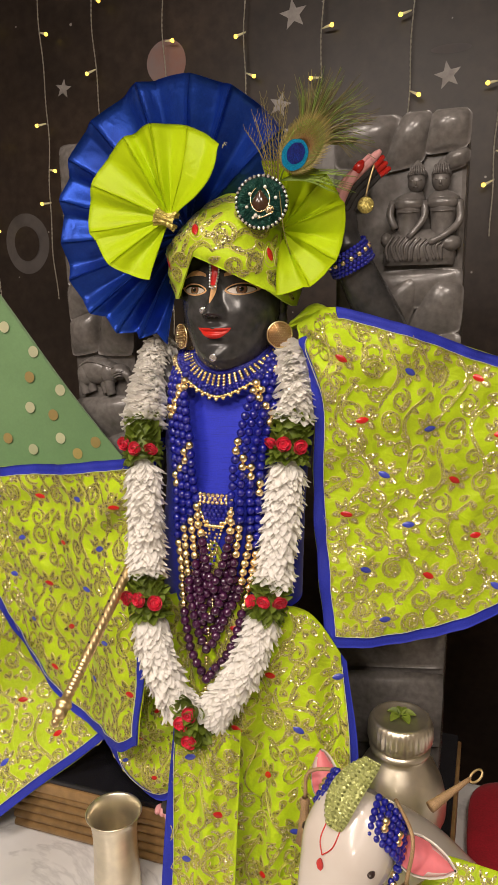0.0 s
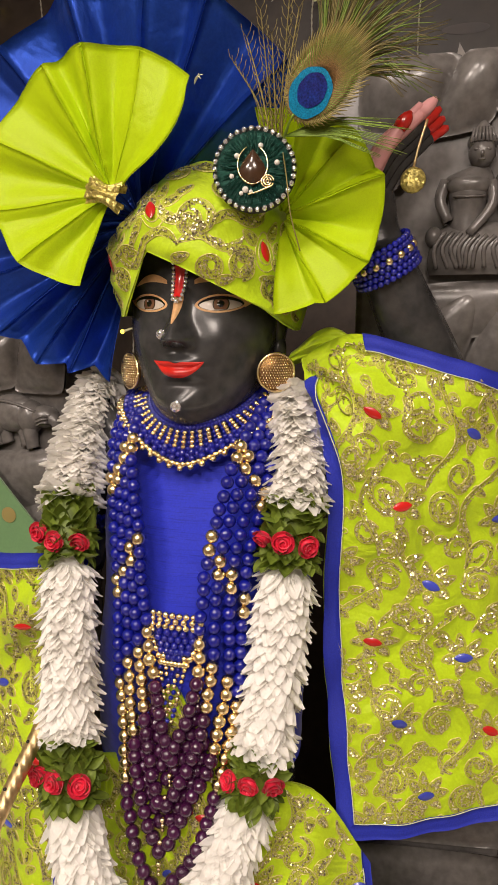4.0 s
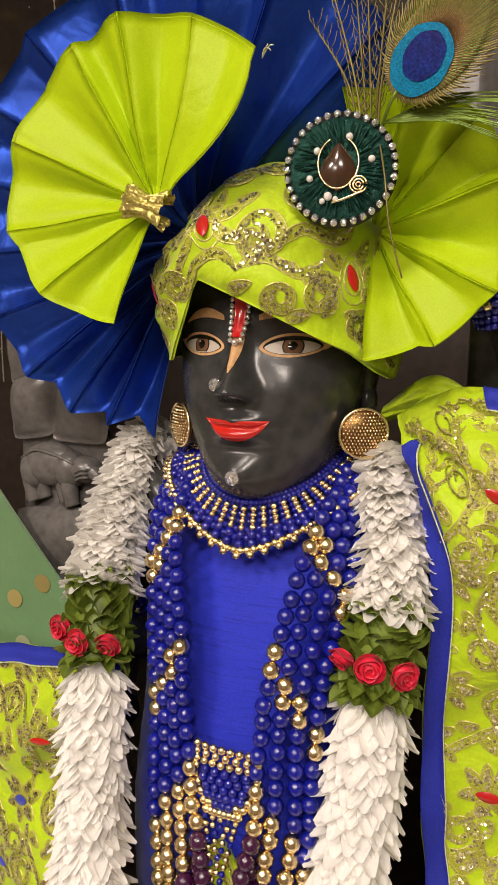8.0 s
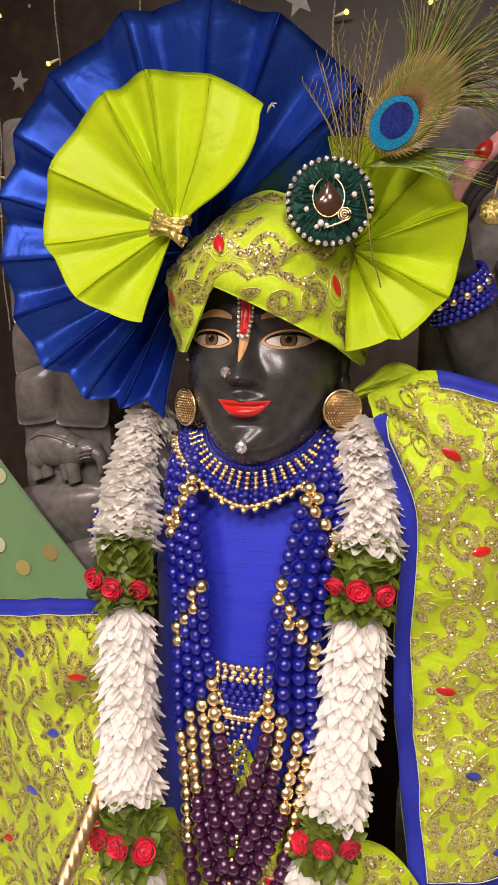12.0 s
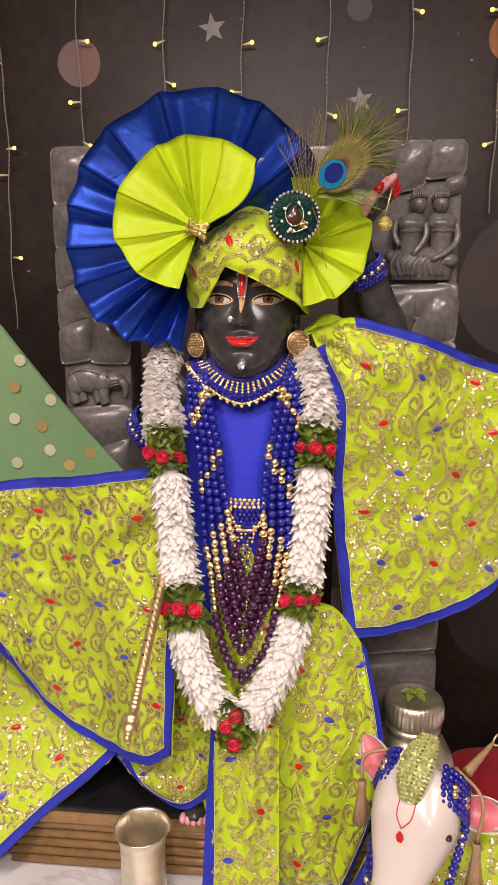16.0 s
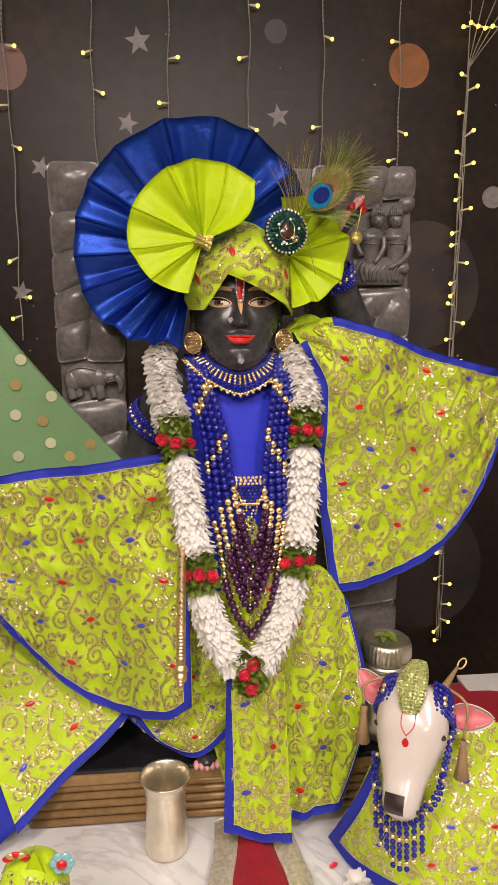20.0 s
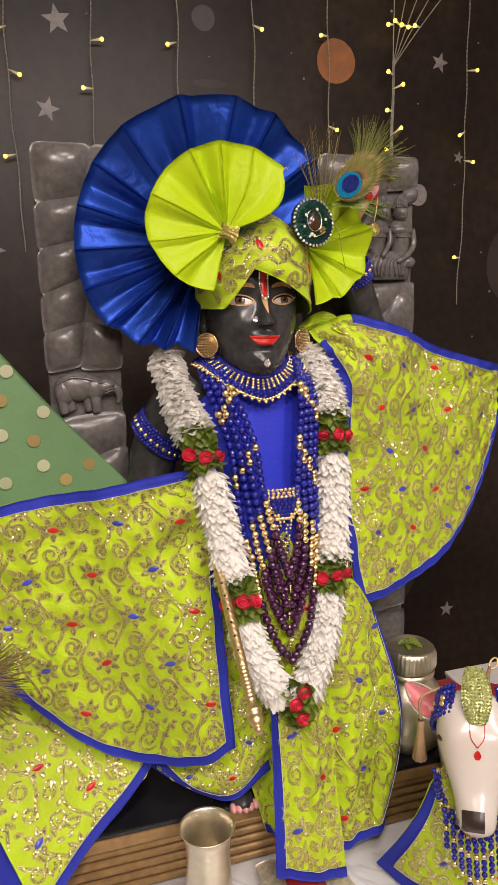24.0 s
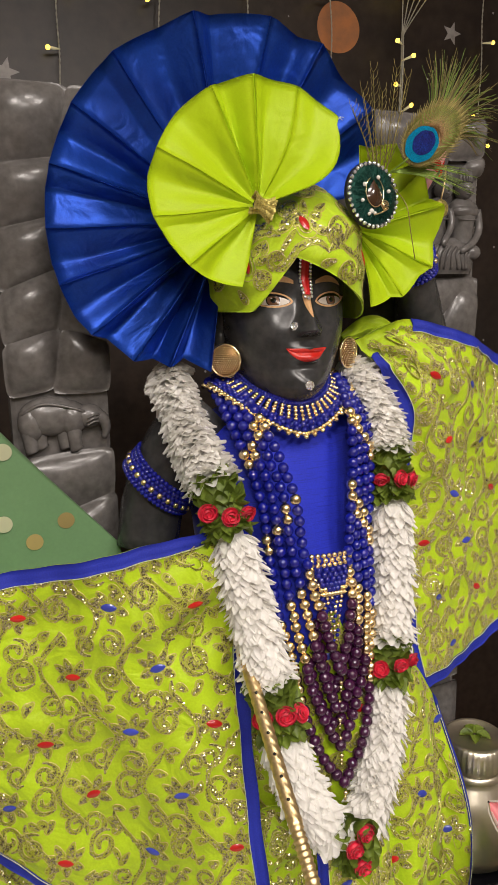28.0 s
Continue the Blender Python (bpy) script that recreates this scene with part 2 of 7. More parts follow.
STAR_PRINT = material("pale_printed_star", (0.34, 0.32, 0.31), 0.5, grain=0.25, grain_scale=60)
MOON_PINK = material("printed_pink_grey_moon", (0.27, 0.21, 0.21), 0.5, mottle=(0.32, 0.16, 0.13), mottle_scale=9, mottle_amount=0.9)
MOON_ORANGE = material("printed_orange_moon", (0.52, 0.20, 0.065), 0.5, mottle=(0.22, 0.12, 0.07), mottle_scale=12, mottle_amount=0.8)
MOON_GREY = material("printed_grey_moon", (0.11, 0.10, 0.10), 0.5, mottle=(0.06, 0.055, 0.055), mottle_scale=14, mottle_amount=0.8)
PLANET_DIM = material("printed_dim_planet", (0.062, 0.048, 0.044), 0.5, mottle=(0.024, 0.024, 0.034), mottle_scale=5, mottle_amount=0.9)
WIRE = material("clear_plastic_wire", (0.42, 0.40, 0.34), 0.35, grain=0.15)
LED = material("warm_light_bulb", (1.0, 0.66, 0.07), 0.3, emit=3.2)
LED_BODY = material("clear_bulb_stem", (0.75, 0.68, 0.40), 0.3, emit=0.15)
MARBLE = material("white_marble", (0.80, 0.80, 0.80), 0.16, grain=0.03, grain_scale=30, mottle=(0.70, 0.70, 0.71), mottle_scale=4.0, mottle_amount=0.8, vein=(0.34, 0.34, 0.36))
BRONZE_WOOD = material("gilded_ribbed_wood", (0.36, 0.22, 0.09), 0.42, metal=0.25, grain=0.2, grain_scale=80, mottle=(0.22, 0.13, 0.055), mottle_scale=9)
BLACK_LACQUER = material("black_lacquer", (0.012, 0.012, 0.016), 0.22, grain=0.2)
RED_VELVET = material("red_velvet", (0.36, 0.005, 0.018), 0.75, sheen=0.08, grain=0.2, grain_scale=400, mottle=(0.17, 0.004, 0.010), mottle_scale=20)
GREEN_SHEER = material("green_organza", (0.21, 0.385, 0.175), 0.5, grain=0.04, grain_scale=300, mottle=(0.13, 0.25, 0.11), mottle_scale=5, alpha=0.80, sheen=0.3)
SEQUIN_PALE = material("pale_sequin_dot", (0.62, 0.64, 0.42), 0.3, metal=0.3, random_tone=0.2)
SEQUIN_GOLD = material("gold_sequin_dot", (0.60, 0.46, 0.19), 0.35, metal=0.5, random_tone=0.2)
COW_WHITE = material("glossy_white_enamel", (0.70, 0.645, 0.59), 0.22, coat=0.4, mottle=(0.64, 0.55, 0.48), mottle_scale=14)
COW_PINK = material("pink_ear_paint", (0.72, 0.20, 0.22), 0.4, grain=0.1)
NOSE_DARK = material("dark_nose_paint", (0.035, 0.022, 0.018), 0.3, coat=0.3)
TASSEL = material("tan_gold_thread", (0.46, 0.30, 0.16), 0.5, metal=0.3, grain=0.3, grain_scale=900, bump=0.4, bump_scale=1300)
LIME_GLITTER = material("lime_rhinestone_cluster", (0.60, 0.64, 0.24), 0.3, metal=0.3, glitter=1.0, glitter_scale=420, random_tone=0.2)
CYAN_PETAL = material("pale_cyan_crystal", (0.30, 0.62, 0.68), 0.15, coat=0.6, metal=0.2)
HAIR_HOLE_BLACK = material("black_hair_and_hole_shade", (0.010, 0.008, 0.008), 0.4)
PAINTED_WALL = material("cream_wall_paint", (0.72, 0.68, 0.60), 0.8, grain=0.05, grain_scale=20, mottle=(0.66, 0.62, 0.55), mottle_scale=1.5)
FLOOR_WOOD = material("brown_floor", (0.25, 0.16, 0.09), 0.4, grain=0.2, grain_scale=30, mottle=(0.18, 0.11, 0.06), mottle_scale=4)
CEILING_WHITE = material("white_ceiling_paint", (0.8, 0.79, 0.76), 0.9, grain=0.03)
PAPER_WHITE = material("white_box_card", (0.72, 0.70, 0.68), 0.6, grain=0.04, mottle=(0.64, 0.60, 0.58), mottle_scale=9)


# ---------------------------------------------------------------- mesh tools
def part(name, mesh, mat, parent=None, label=""):
    """Links a mesh (a Shape or mesh data) as one object under a thing or part."""
    data = mesh.data(name) if isinstance(mesh, Shape) else mesh
    if mat is not None and not data.materials:
        for m in (mat if isinstance(mat, (list, tuple)) else (mat,)):
            data.materials.append(m)
    ob = new(name, data)
    if parent is not None:
        ob.parent = parent
    if label:
        ob["label"] = label
    return ob


def thing(name, label, category, group="", kind="", at=(0, 0, 0)):
    ob = new(name)
    ob.empty_display_size = 0.02
    ob.location = at
    return tagged(ob, label, category, group, kind)


class Shape:
    """Vertices, faces and material slots gathered into one mesh."""

    def __init__(self):
        self.v, self.f, self.m, self.smooth = [], [], [], []

    def add(self, verts, faces, slot=0, smooth=True):
        k = len(self.v)
        self.v.extend([tuple(map(float, p)) for p in verts])
        for f in faces:
            self.f.append(tuple(i + k for i in f))
            self.m.append(slot)
            self.smooth.append(smooth)
        return self

    def data(self, name):
        me = bpy.data.meshes.new(name)
        me.from_pydata(self.v, [], self.f)
        me.polygons.foreach_set("material_index", self.m)
        me.polygons.foreach_set("use_smooth", self.smooth)
        me.update()
        return me


def spline(points, n):
    """n points evenly along a Catmull-Rom curve through the points."""
    p = np.array(points, float)
    if len(p) == 2:
        return p[0] + np.linspace(0, 1, n)[:, None] * (p[1] - p[0])
    q = np.vstack([2 * p[0] - p[1], p, 2 * p[-1] - p[-2]])
    out = []
    for i in range(1, len(q) - 2):
        a, b, c, d = q[i - 1:i + 3]
        for t in np.linspace(0, 1, 24, endpoint=False):
            out.append(0.5 * (2 * b + (c - a) * t + (2 * a - 5 * b + 4 * c - d) * t * t + (3 * b - a - 3 * c + d) * t ** 3))
    out.append(p[-1])
    out = np.array(out)
    s = np.r_[0, np.cumsum(np.linalg.norm(np.diff(out, axis=0), axis=1))]
    t = np.linspace(0, s[-1], n)
    return np.stack([np.interp(t, s, out[:, k]) for k in range(out.shape[1])], 1)


def table(x, pairs):
    """Smooth interpolation in a short table of pairs."""
    xs, ys = zip(*sorted(pairs))
    x = np.clip(x, xs[0], xs[-1])
    i = int(np.clip(np.searchsorted(xs, x) - 1, 0, len(xs) - 2))
    t = (x - xs[i]) / (xs[i + 1] - xs[i])
    sl = [(ys[min(k + 1, len(ys) - 1)] - ys[max(k - 1, 0)]) / (xs[min(k + 1, len(xs) - 1)] - xs[max(k - 1, 0)]) for k in (i, i + 1)]
    h = xs[i + 1] - xs[i]
    return ((2 * t ** 3 - 3 * t ** 2 + 1) * ys[i] + (t ** 3 - 2 * t ** 2 + t) * h * sl[0] + (3 * t ** 2 - 2 * t ** 3) * ys[i + 1] + (t ** 3 - t ** 2) * h * sl[1])


def frames_along(path):
    """Tangent, side and up at each point of a path."""
    path = np.array(path, float)
    tan = np.gradient(path, axis=0)
    tan /= np.linalg.norm(tan, axis=1)[:, None] + 1e-12
    side = np.cross(tan[0], (0.13, -0.9, 0.31))
    side /= np.linalg.norm(side)
    sides = []
    for t in tan:
        side = side - t * side.dot(t)
        side /= np.linalg.norm(side) + 1e-12
        sides.append(side)
    sides = np.array(sides)
    return tan, sides, np.cross(tan, sides)


def tube(shape, path, radius, seg=8, slot=0, flat=1.0, cap=True):
    """A round or flattened tube along a path; radius is a number or one for each point."""
    path = np.array(path, float)
    n = len(path)
    rad = np.broadcast_to(np.array(radius, float), (n,))
    _, side, up = frames_along(path)
    verts, faces = [], []
    for i in range(n):
        for k in range(seg):
            a = 2 * math.pi * k / seg
            verts.append(path[i] + rad[i] * (math.cos(a) * side[i] + flat * math.sin(a) * up[i]))
    for i in range(n - 1):
        for k in range(seg):
            k2 = (k + 1) % seg
            faces.append((i * seg + k, i * seg + k2, (i + 1) * seg + k2, (i + 1) * seg + k))
    if cap:
        faces += [tuple(range(seg))[::-1], tuple(range((n - 1) * seg, n * seg))]
    return shape.add(verts, faces, slot)


def lathe(shape, profile, seg=32, at=(0, 0, 0), slot=0, turn=None, flute=None):
    """A turned body from (radius, height) pairs; flute(angle, i) scales the radius."""
    verts, faces = [], []
    for i, (r, z) in enumerate(profile):
        for k in range(seg):
            a = 2 * math.pi * k / seg
            rr = r * (flute(a, i) if flute else 1)
            p = Vector((rr * math.cos(a), rr * math.sin(a), z))
            if turn is not None:
                p = turn @ p
            verts.append(np.array(p) + np.array(at))
    for i in range(len(profile) - 1):
        for k in range(seg):
            k2 = (k + 1) % seg
            faces.append((i * seg + k, i * seg + k2, (i + 1) * seg + k2, (i + 1) * seg + k))
    return shape.add(verts, faces, slot)


def sheet(shape, grid, thick=0.0, slot=0, closed_u=False):
    """A grid of points (rows, columns, 3) as a sheet; thick gives it a back and rims."""
    g = np.array(grid, float)
    nu, nv = g.shape[:2]
    quads = [(i * nv + j, i * nv + j + 1, ((i + 1) % nu) * nv + j + 1, ((i + 1) % nu) * nv + j) for i in range(nu if closed_u else nu - 1) for j in range(nv - 1)]
    if not thick:
        return shape.add(g.reshape(-1, 3), quads, slot)
    du = np.gradient(g, axis=0)
    dv = np.gradient(g, axis=1)
    nor = np.cross(du, dv)
    nor /= np.linalg.norm(nor, axis=2)[:, :, None] + 1e-12
    back = g + nor * thick
    k = nu * nv
    faces = [q[::-1] for q in quads] + [tuple(i + k for i in q) for q in quads]
    rim = [i * nv for i in range(nu)] + [(nu - 1) * nv + j for j in range(1, nv)] + [i * nv + nv - 1 for i in range(nu - 2, -1, -1)] + [j for j in range(nv - 2, 0, -1)]
    for a, b in zip(rim, rim[1:] + rim[:1]):
        faces.append((a, b, b + k, a + k))
    return shape.add(np.vstack([g.reshape(-1, 3), back.reshape(-1, 3)]), faces, slot)


def ball(shape, at, radii, seg=14, rings=9, slot=0, turn=None):
    verts, faces = [], []
    for i in range(rings + 1):
        th = math.pi * i / rings
        for k in range(seg):
            a = 2 * math.pi * k / seg
            p = Vector((radii[0] * math.sin(th) * math.cos(a), radii[1] * math.sin(th) * math.sin(a), radii[2] * math.cos(th)))
            if turn is not None:
                p = turn @ p
            verts.append(np.array(p) + np.array(at))
    for i in range(rings):
        for k in range(seg):
            k2 = (k + 1) % seg
            faces.append((i * seg + k, (i + 1) * seg + k, (i + 1) * seg + k2, i * seg + k2))
    return shape.add(verts, faces, slot)


def box(shape, lo, hi, bevel=0.002, slot=0):
    """A bevelled block from corner to corner."""
    bm = bmesh.new()
    bmesh.ops.create_cube(bm, size=1)
    for v in bm.verts:
        v.co = [lo[k] + (v.co[k] + 0.5) * (hi[k] - lo[k]) for k in range(3)]
    if bevel:
        bmesh.ops.bevel(bm, geom=bm.edges[:], offset=bevel, segments=2, affect="EDGES", profile=0.6)
    bm.verts.ensure_lookup_table()
    idx = {v: i for i, v in enumerate(bm.verts)}
    shape.add([v.co[:] for v in bm.verts], [[idx[v] for v in f.verts] for f in bm.faces], slot, False)
    bm.free()
    return shape


def unit_bead(name, mat, seg=14, rings=9):
    s = ball(Shape(), (0, 0, 0), (1, 1, 1), seg, rings)
    me = s.data(name)
    me.materials.append(mat)
    return me


BLUE_BALL = unit_bead("bead", BEAD_BLUE)
GOLD_BALL = unit_bead("bead", BEAD_GOLD)
PURPLE_BALL = unit_bead("bead", BEAD_PURPLE)
STONE_BALL = unit_bead("rhinestone", CRYSTAL, 8, 5)


def bead(me, at, r, parent, name="bead"):
    ob = new(name, me)
    ob.matrix_basis = Matrix.Translation([float(c) for c in at]) @ Matrix.Diagonal((r, r, r, 1))
    ob.parent = parent
    return ob


# ---------------------------------------------------------------- setting
ALTAR = 0.836
WALL_Y = 1.82


def plain_box(name, lo, hi, mat, label, category, bevel=0.0):
    ob = part(name, box(Shape(), lo, hi, bevel), mat)
    return tagged(ob, label, category, kind="structure")


plain_box("floor", (-3.2, -3.6, -0.1), (2.6, 2.1, 0.0), FLOOR_WOOD, "brown wooden floor of the temple room", "floor")
plain_box("ceiling", (-3.2, -3.6, 2.70), (2.6, 2.1, 2.8), CEILING_WHITE, "plain white painted ceiling", "ceiling")
plain_box("wall_south", (-3.2, -3.7, 0), (2.6, -3.6, 2.7), PAINTED_WALL, "cream painted wall behind the visitor", "wall")
plain_box("wall_west", (-3.3, -3.6, 0), (-3.2, 2.1, 2.7), PAINTED_WALL, "cream painted side wall", "wall")
plain_box("wall_east", (2.6, -3.6, 0), (2.7, 2.1, 2.7), PAINTED_WALL, "cream painted side wall", "wall")
plain_box("wall_north", (-3.2, 1.85, 0), (2.6, 2.1, 2.7), PAINTED_WALL, "cream wall behind the hung backdrop", "wall")

# hung vinyl backdrop with slight waves
rows_ = []
for i in range(41):
    x = -2.6 + 5.0 * i / 40
    rows_.append([(x, WALL_Y + 0.004 * math.sin(x * 3.1) + 0.003 * math.sin(z * 2.3 + x), z) for z in np.linspace(0.02, 2.69, 22)])
backdrop = tagged(part("backdrop", sheet(Shape(), rows_, 0.003), BACKDROP), "dark vinyl backdrop printed with a starry night sky", "backdrop", kind="structure")


def wall_y(x, z):
    return WALL_Y + 0.004 * math.sin(x * 3.1) + 0.003 * math.sin(z * 2.3 + x)


def print_disc(name, x, z, r, mat, squash=1.0, lift=0.004):
    n = 40
    verts = [(x, wall_y(x, z) - lift, z)]
    for k in range(n):
        a = 2 * math.pi * k / n
        rr = r * (1 + 0.015 * math.sin(3 * a + x * 9))
        px, pz = x + rr * math.cos(a), z + squash * rr * math.sin(a)
        verts.append((px, wall_y(px, pz) - lift, pz))
    part(name, Shape().add(verts, [(0, 1 + (k + 1) % n, 1 + k) for k in range(n)]), mat, backdrop)


def print_star(x, z, r, turn):
    verts = [(x, wall_y(x, z) - 0.004, z)]
    for k in range(10):
        a = radians(turn) + math.pi * k / 5
        rr = r * (1.0 if k % 2 == 0 else 0.42)
        verts.append((x + rr * math.sin(a), wall_y(x, z) - 0.004, z + rr * math.cos(a)))
    part("printed_star", Shape().add(verts, [(0, 1 + k, 1 + (k + 1) % 10) for k in range(10)], 0, False), STAR_PRINT, backdrop)


for sx, sz, sr, st in ((-0.495, 2.287, 0.036, -8), (-0.530, 2.087, 0.030, 15), (-0.127, 2.114, 0.032, -10), (-0.761, 1.974, 0.030, 20), (-0.831, 1.651, 0.030, 10),
                       (0.548, 2.269, 0.028, 15), (-1.153, 2.187, 0.026, 10), (-0.677, 1.758, 0.026, 25), (0.647, 0.601, 0.028, 5), (0.62, 2.02, 0.018, 10), (-1.02, 2.42, 0.024, 0), (0.42, 2.52, 0.026, 12), (-0.30, 2.47, 0.02, 5)):
    print_star(sx, sz, sr, st)
print_disc("printed_moon", -0.837, 2.217, 0.056, MOON_PINK)
print_disc("printed_moon", 0.230, 2.249, 0.056, MOON_ORANGE)
print_disc("printed_moon", -0.135, 2.322, 0.030, MOON_GREY)
print_disc("printed_moon", 0.490, 1.913, 0.030, STAR_PRINT)
print_disc("printed_planet", 0.300, 1.665, 0.165, PLANET_DIM, 1.1)
print_disc("printed_planet", 0.344, 0.80, 0.19, PLANET_DIM, 1.1)
print_disc("printed_planet", 0.86, 1.72, 0.13, PLANET_DIM)
print_disc("printed_planet", -1.31, 1.781, 0.075, MOON_GREY, 1.15)
print_disc("printed_planet", -1.31, 1.781, 0.043, BACKDROP, 1.15, 0.007)
print_disc("comet_streak", -0.122, 2.170, 0.045, PLANET_DIM, 0.22)
rng = random.Random(7)
for _ in range(90):
    print_disc("printed_speck", rng.uniform(-1.4, 0.9), rng.uniform(0.9, 2.6), rng.uniform(0.0015, 0.004), STAR_PRINT)

# altar table with a white marble top, and the ribbed plinth
altar = thing("altar_table", "altar with a white grey-veined marble top", "altar", kind="structure")
part("marble_top", box(Shape(), (-1.5, 0.22, ALTAR - 0.03), (0.9, 1.07, ALTAR), 0.003), MARBLE, altar)
part("altar_base", box(Shape(), (-1.45, 0.27, 0.0), (0.85, 1.02, ALTAR - 0.03), 0.003), PAINTED_WALL, altar)

PLINTH_Y, PLINTH_TOP = 0.757, 0.936
plinth = thing("plinth", "black-topped plinth with a ribbed gilded wooden front", "plinth", at=(-0.31, 0.9, ALTAR))


def under(name, shape, mat, parent, label=""):
    """A part whose shape is given in world coordinates."""
    ob = part(name, shape, mat, parent, label)
    ob.matrix_parent_inverse = parent.matrix_basis.inverted()
    return ob


under("core", box(Shape(), (-0.64, PLINTH_Y + 0.006, ALTAR + 0.001), (-0.01, 1.04, PLINTH_TOP - 0.008), 0.001), BRONZE_WOOD, plinth)
under("top_plate", box(Shape(), (-0.645, PLINTH_Y - 0.002, PLINTH_TOP - 0.008), (-0.015, 1.045, PLINTH_TOP), 0.002), BLACK_LACQUER, plinth, "black lacquered top plate")
under("cap_moulding", box(Shape(), (-0.645, PLINTH_Y - 0.004, PLINTH_TOP - 0.026), (-0.015, PLINTH_Y + 0.006, PLINTH_TOP - 0.009), 0.003), BRONZE_WOOD, plinth)
for k in range(5):
    z = ALTAR + 0.009 + k * 0.0145
    under("rib", tube(Shape(), [(-0.643, PLINTH_Y + 0.004, z), (-0.3, PLINTH_Y + 0.004, z), (-0.013, PLINTH_Y + 0.004, z)], 0.0066, 10), BRONZE_WOOD, plinth)


# ---------------------------------------------------------------- strings of lights
def light_string(x, top, bottom, seed, y=1.79, bulbs=None, step=0.16):
    r = random.Random(seed)
    s = thing("light_string", "hanging clear-wired string of small warm lights", "string lights", "curtain of lights", at=(x, y, bottom))
    n = max(8, int((top - bottom) / 0.02))
    path = [(x + 0.004 * math.sin(9 * z + seed) + 0.002 * math.sin(31 * z + seed), y + 0.003 * math.sin(13 * z), z) for z in np.linspace(top, bottom, n)]
    wire = Shape()
    for ph in (0, math.pi):
        tw = [(p[0] + 0.0010 * math.cos(p[2] * 260 + ph), p[1] + 0.0010 * math.sin(p[2] * 260 + ph), p[2]) for p in spline(path, n * 5)]
        tube(wire, tw, 0.0009, 5)
    under("wire", wire, WIRE, s)
    z = top - 0.03 - 0.1 * r.random() if bulbs is None else None
    zs = bulbs or [z - step * k * (1 + 0.1 * math.sin(k * 2.1 + seed)) for k in range(40)]
    for k, z in enumerate(zs):
        if z < bottom + 0.01 or z > top:
            continue
        sgn = 1 if (k + seed) % 2 else -1
        a = np.array((x, y, z))
        d = np.array((sgn * 0.9, -0.35, r.uniform(-0.5, 0.1)))
        d /= np.linalg.norm(d)
        bulb = under("bulb", tube(Shape(), [a, a + d * 0.012, a + d * 0.024], [0.0014, 0.0028, 0.0034], 6), LED_BODY, s)
        under("light_tip", ball(Shape(), a + d * 0.027, (0.0050, 0.0050, 0.0050), 8, 6), LED, bulb)
    return s


for k, (sx, low) in enumerate(((-1.40, 1.5), (-1.198, 1.62), (-1.033, 1.55), (-0.829, 1.52), (-0.611, 1.75), (-0.419, 1.75), (-0.211, 1.75), (-0.013, 1.75), (0.196, 1.84), (0.62, 1.6), (0.80, 1.5))):
    light_string(sx, 2.66, low, k)


# ---------------------------------------------------------------- cloth
class Cloth:
    """A draped piece between an upper and a lower edge, with folds; it faces the visitor."""

    def __init__(self, upper, lower, fold=None, inward=0.0):
        self.a, self.b, self.fold = spline(upper, 80), spline(lower, 80), fold
        self.tt = np.linspace(0, 1, 80)
        self.inward = inward

    def raw(self, u, v):
        p = np.array([np.interp(u, self.tt, self.a[:, k]) * (1 - v) + np.interp(u, self.tt, self.b[:, k]) * v for k in range(3)])
        p[0] += self.inward * 4 * v * (1 - v) * (0.5 - u) * 2
        if self.fold:
            p = p + self.fold(u, v)
        return p

    def at(self, u, v):
        e = 0.004
        p = self.raw(u, v)
        du = (self.raw(min(1, u + e), v) - self.raw(max(0, u - e), v)) / (min(1, u + e) - max(0, u - e))
        dv = (self.raw(u, min(1, v + e)) - self.raw(u, max(0, v - e))) / (min(1, v + e) - max(0, v - e))
        n = np.cross(du, dv)
        n /= np.linalg.norm(n) + 1e-12
        if n[1] > 0:
            n = -n
        return p, du, dv, n

    def mesh(self, nu=90, nv=70, thick=0.0016):
        g = np.array([[self.raw(u, v) for v in np.linspace(0, 1, nv)] for u in np.linspace(0, 1, nu)])
        du, dv = np.gradient(g, axis=0), np.gradient(g, axis=1)
        if np.cross(du, dv)[:, :, 1].mean() < 0:
            g = g[::-1]
        return sheet(Shape(), g, thick)

    def band(self, edge, width, lift=0.0016, lo=0.0, hi=1.0, n=90, inner=0.0, thick=0.0012):
        rows = []
        for s in np.linspace(lo, hi, n):
            row = []
            for k in np.linspace(0, 1, 4):
                if edge in ("left", "right"):
                    _, du, dv, _ = self.at(0.0 if edge == "left" else 1.0, s)
                    d = min(0.5, (inner + width * k) / (np.linalg.norm(du) + 1e-6))
                    uv = (d if edge == "left" else 1 - d, s)
                else:
                    _, du, dv, _ = self.at(s, 0.0 if edge == "top" else 1.0)
                    d = min(0.5, (inner + width * k) / (np.linalg.norm(dv) + 1e-6))
                    uv = (s, d if edge == "top" else 1 - d)
                p, _, _, nn = self.at(*uv)
                row.append(p + nn * (lift + 0.0006 * math.sin(math.pi * k)))
            rows.append(row)
        g = np.array(rows)
        du, dv = np.gradient(g, axis=0), np.gradient(g, axis=1)
        if np.cross(du, dv)[:, :, 1].mean() < 0:
            g = g[::-1]
        return sheet(Shape(), g, thick)


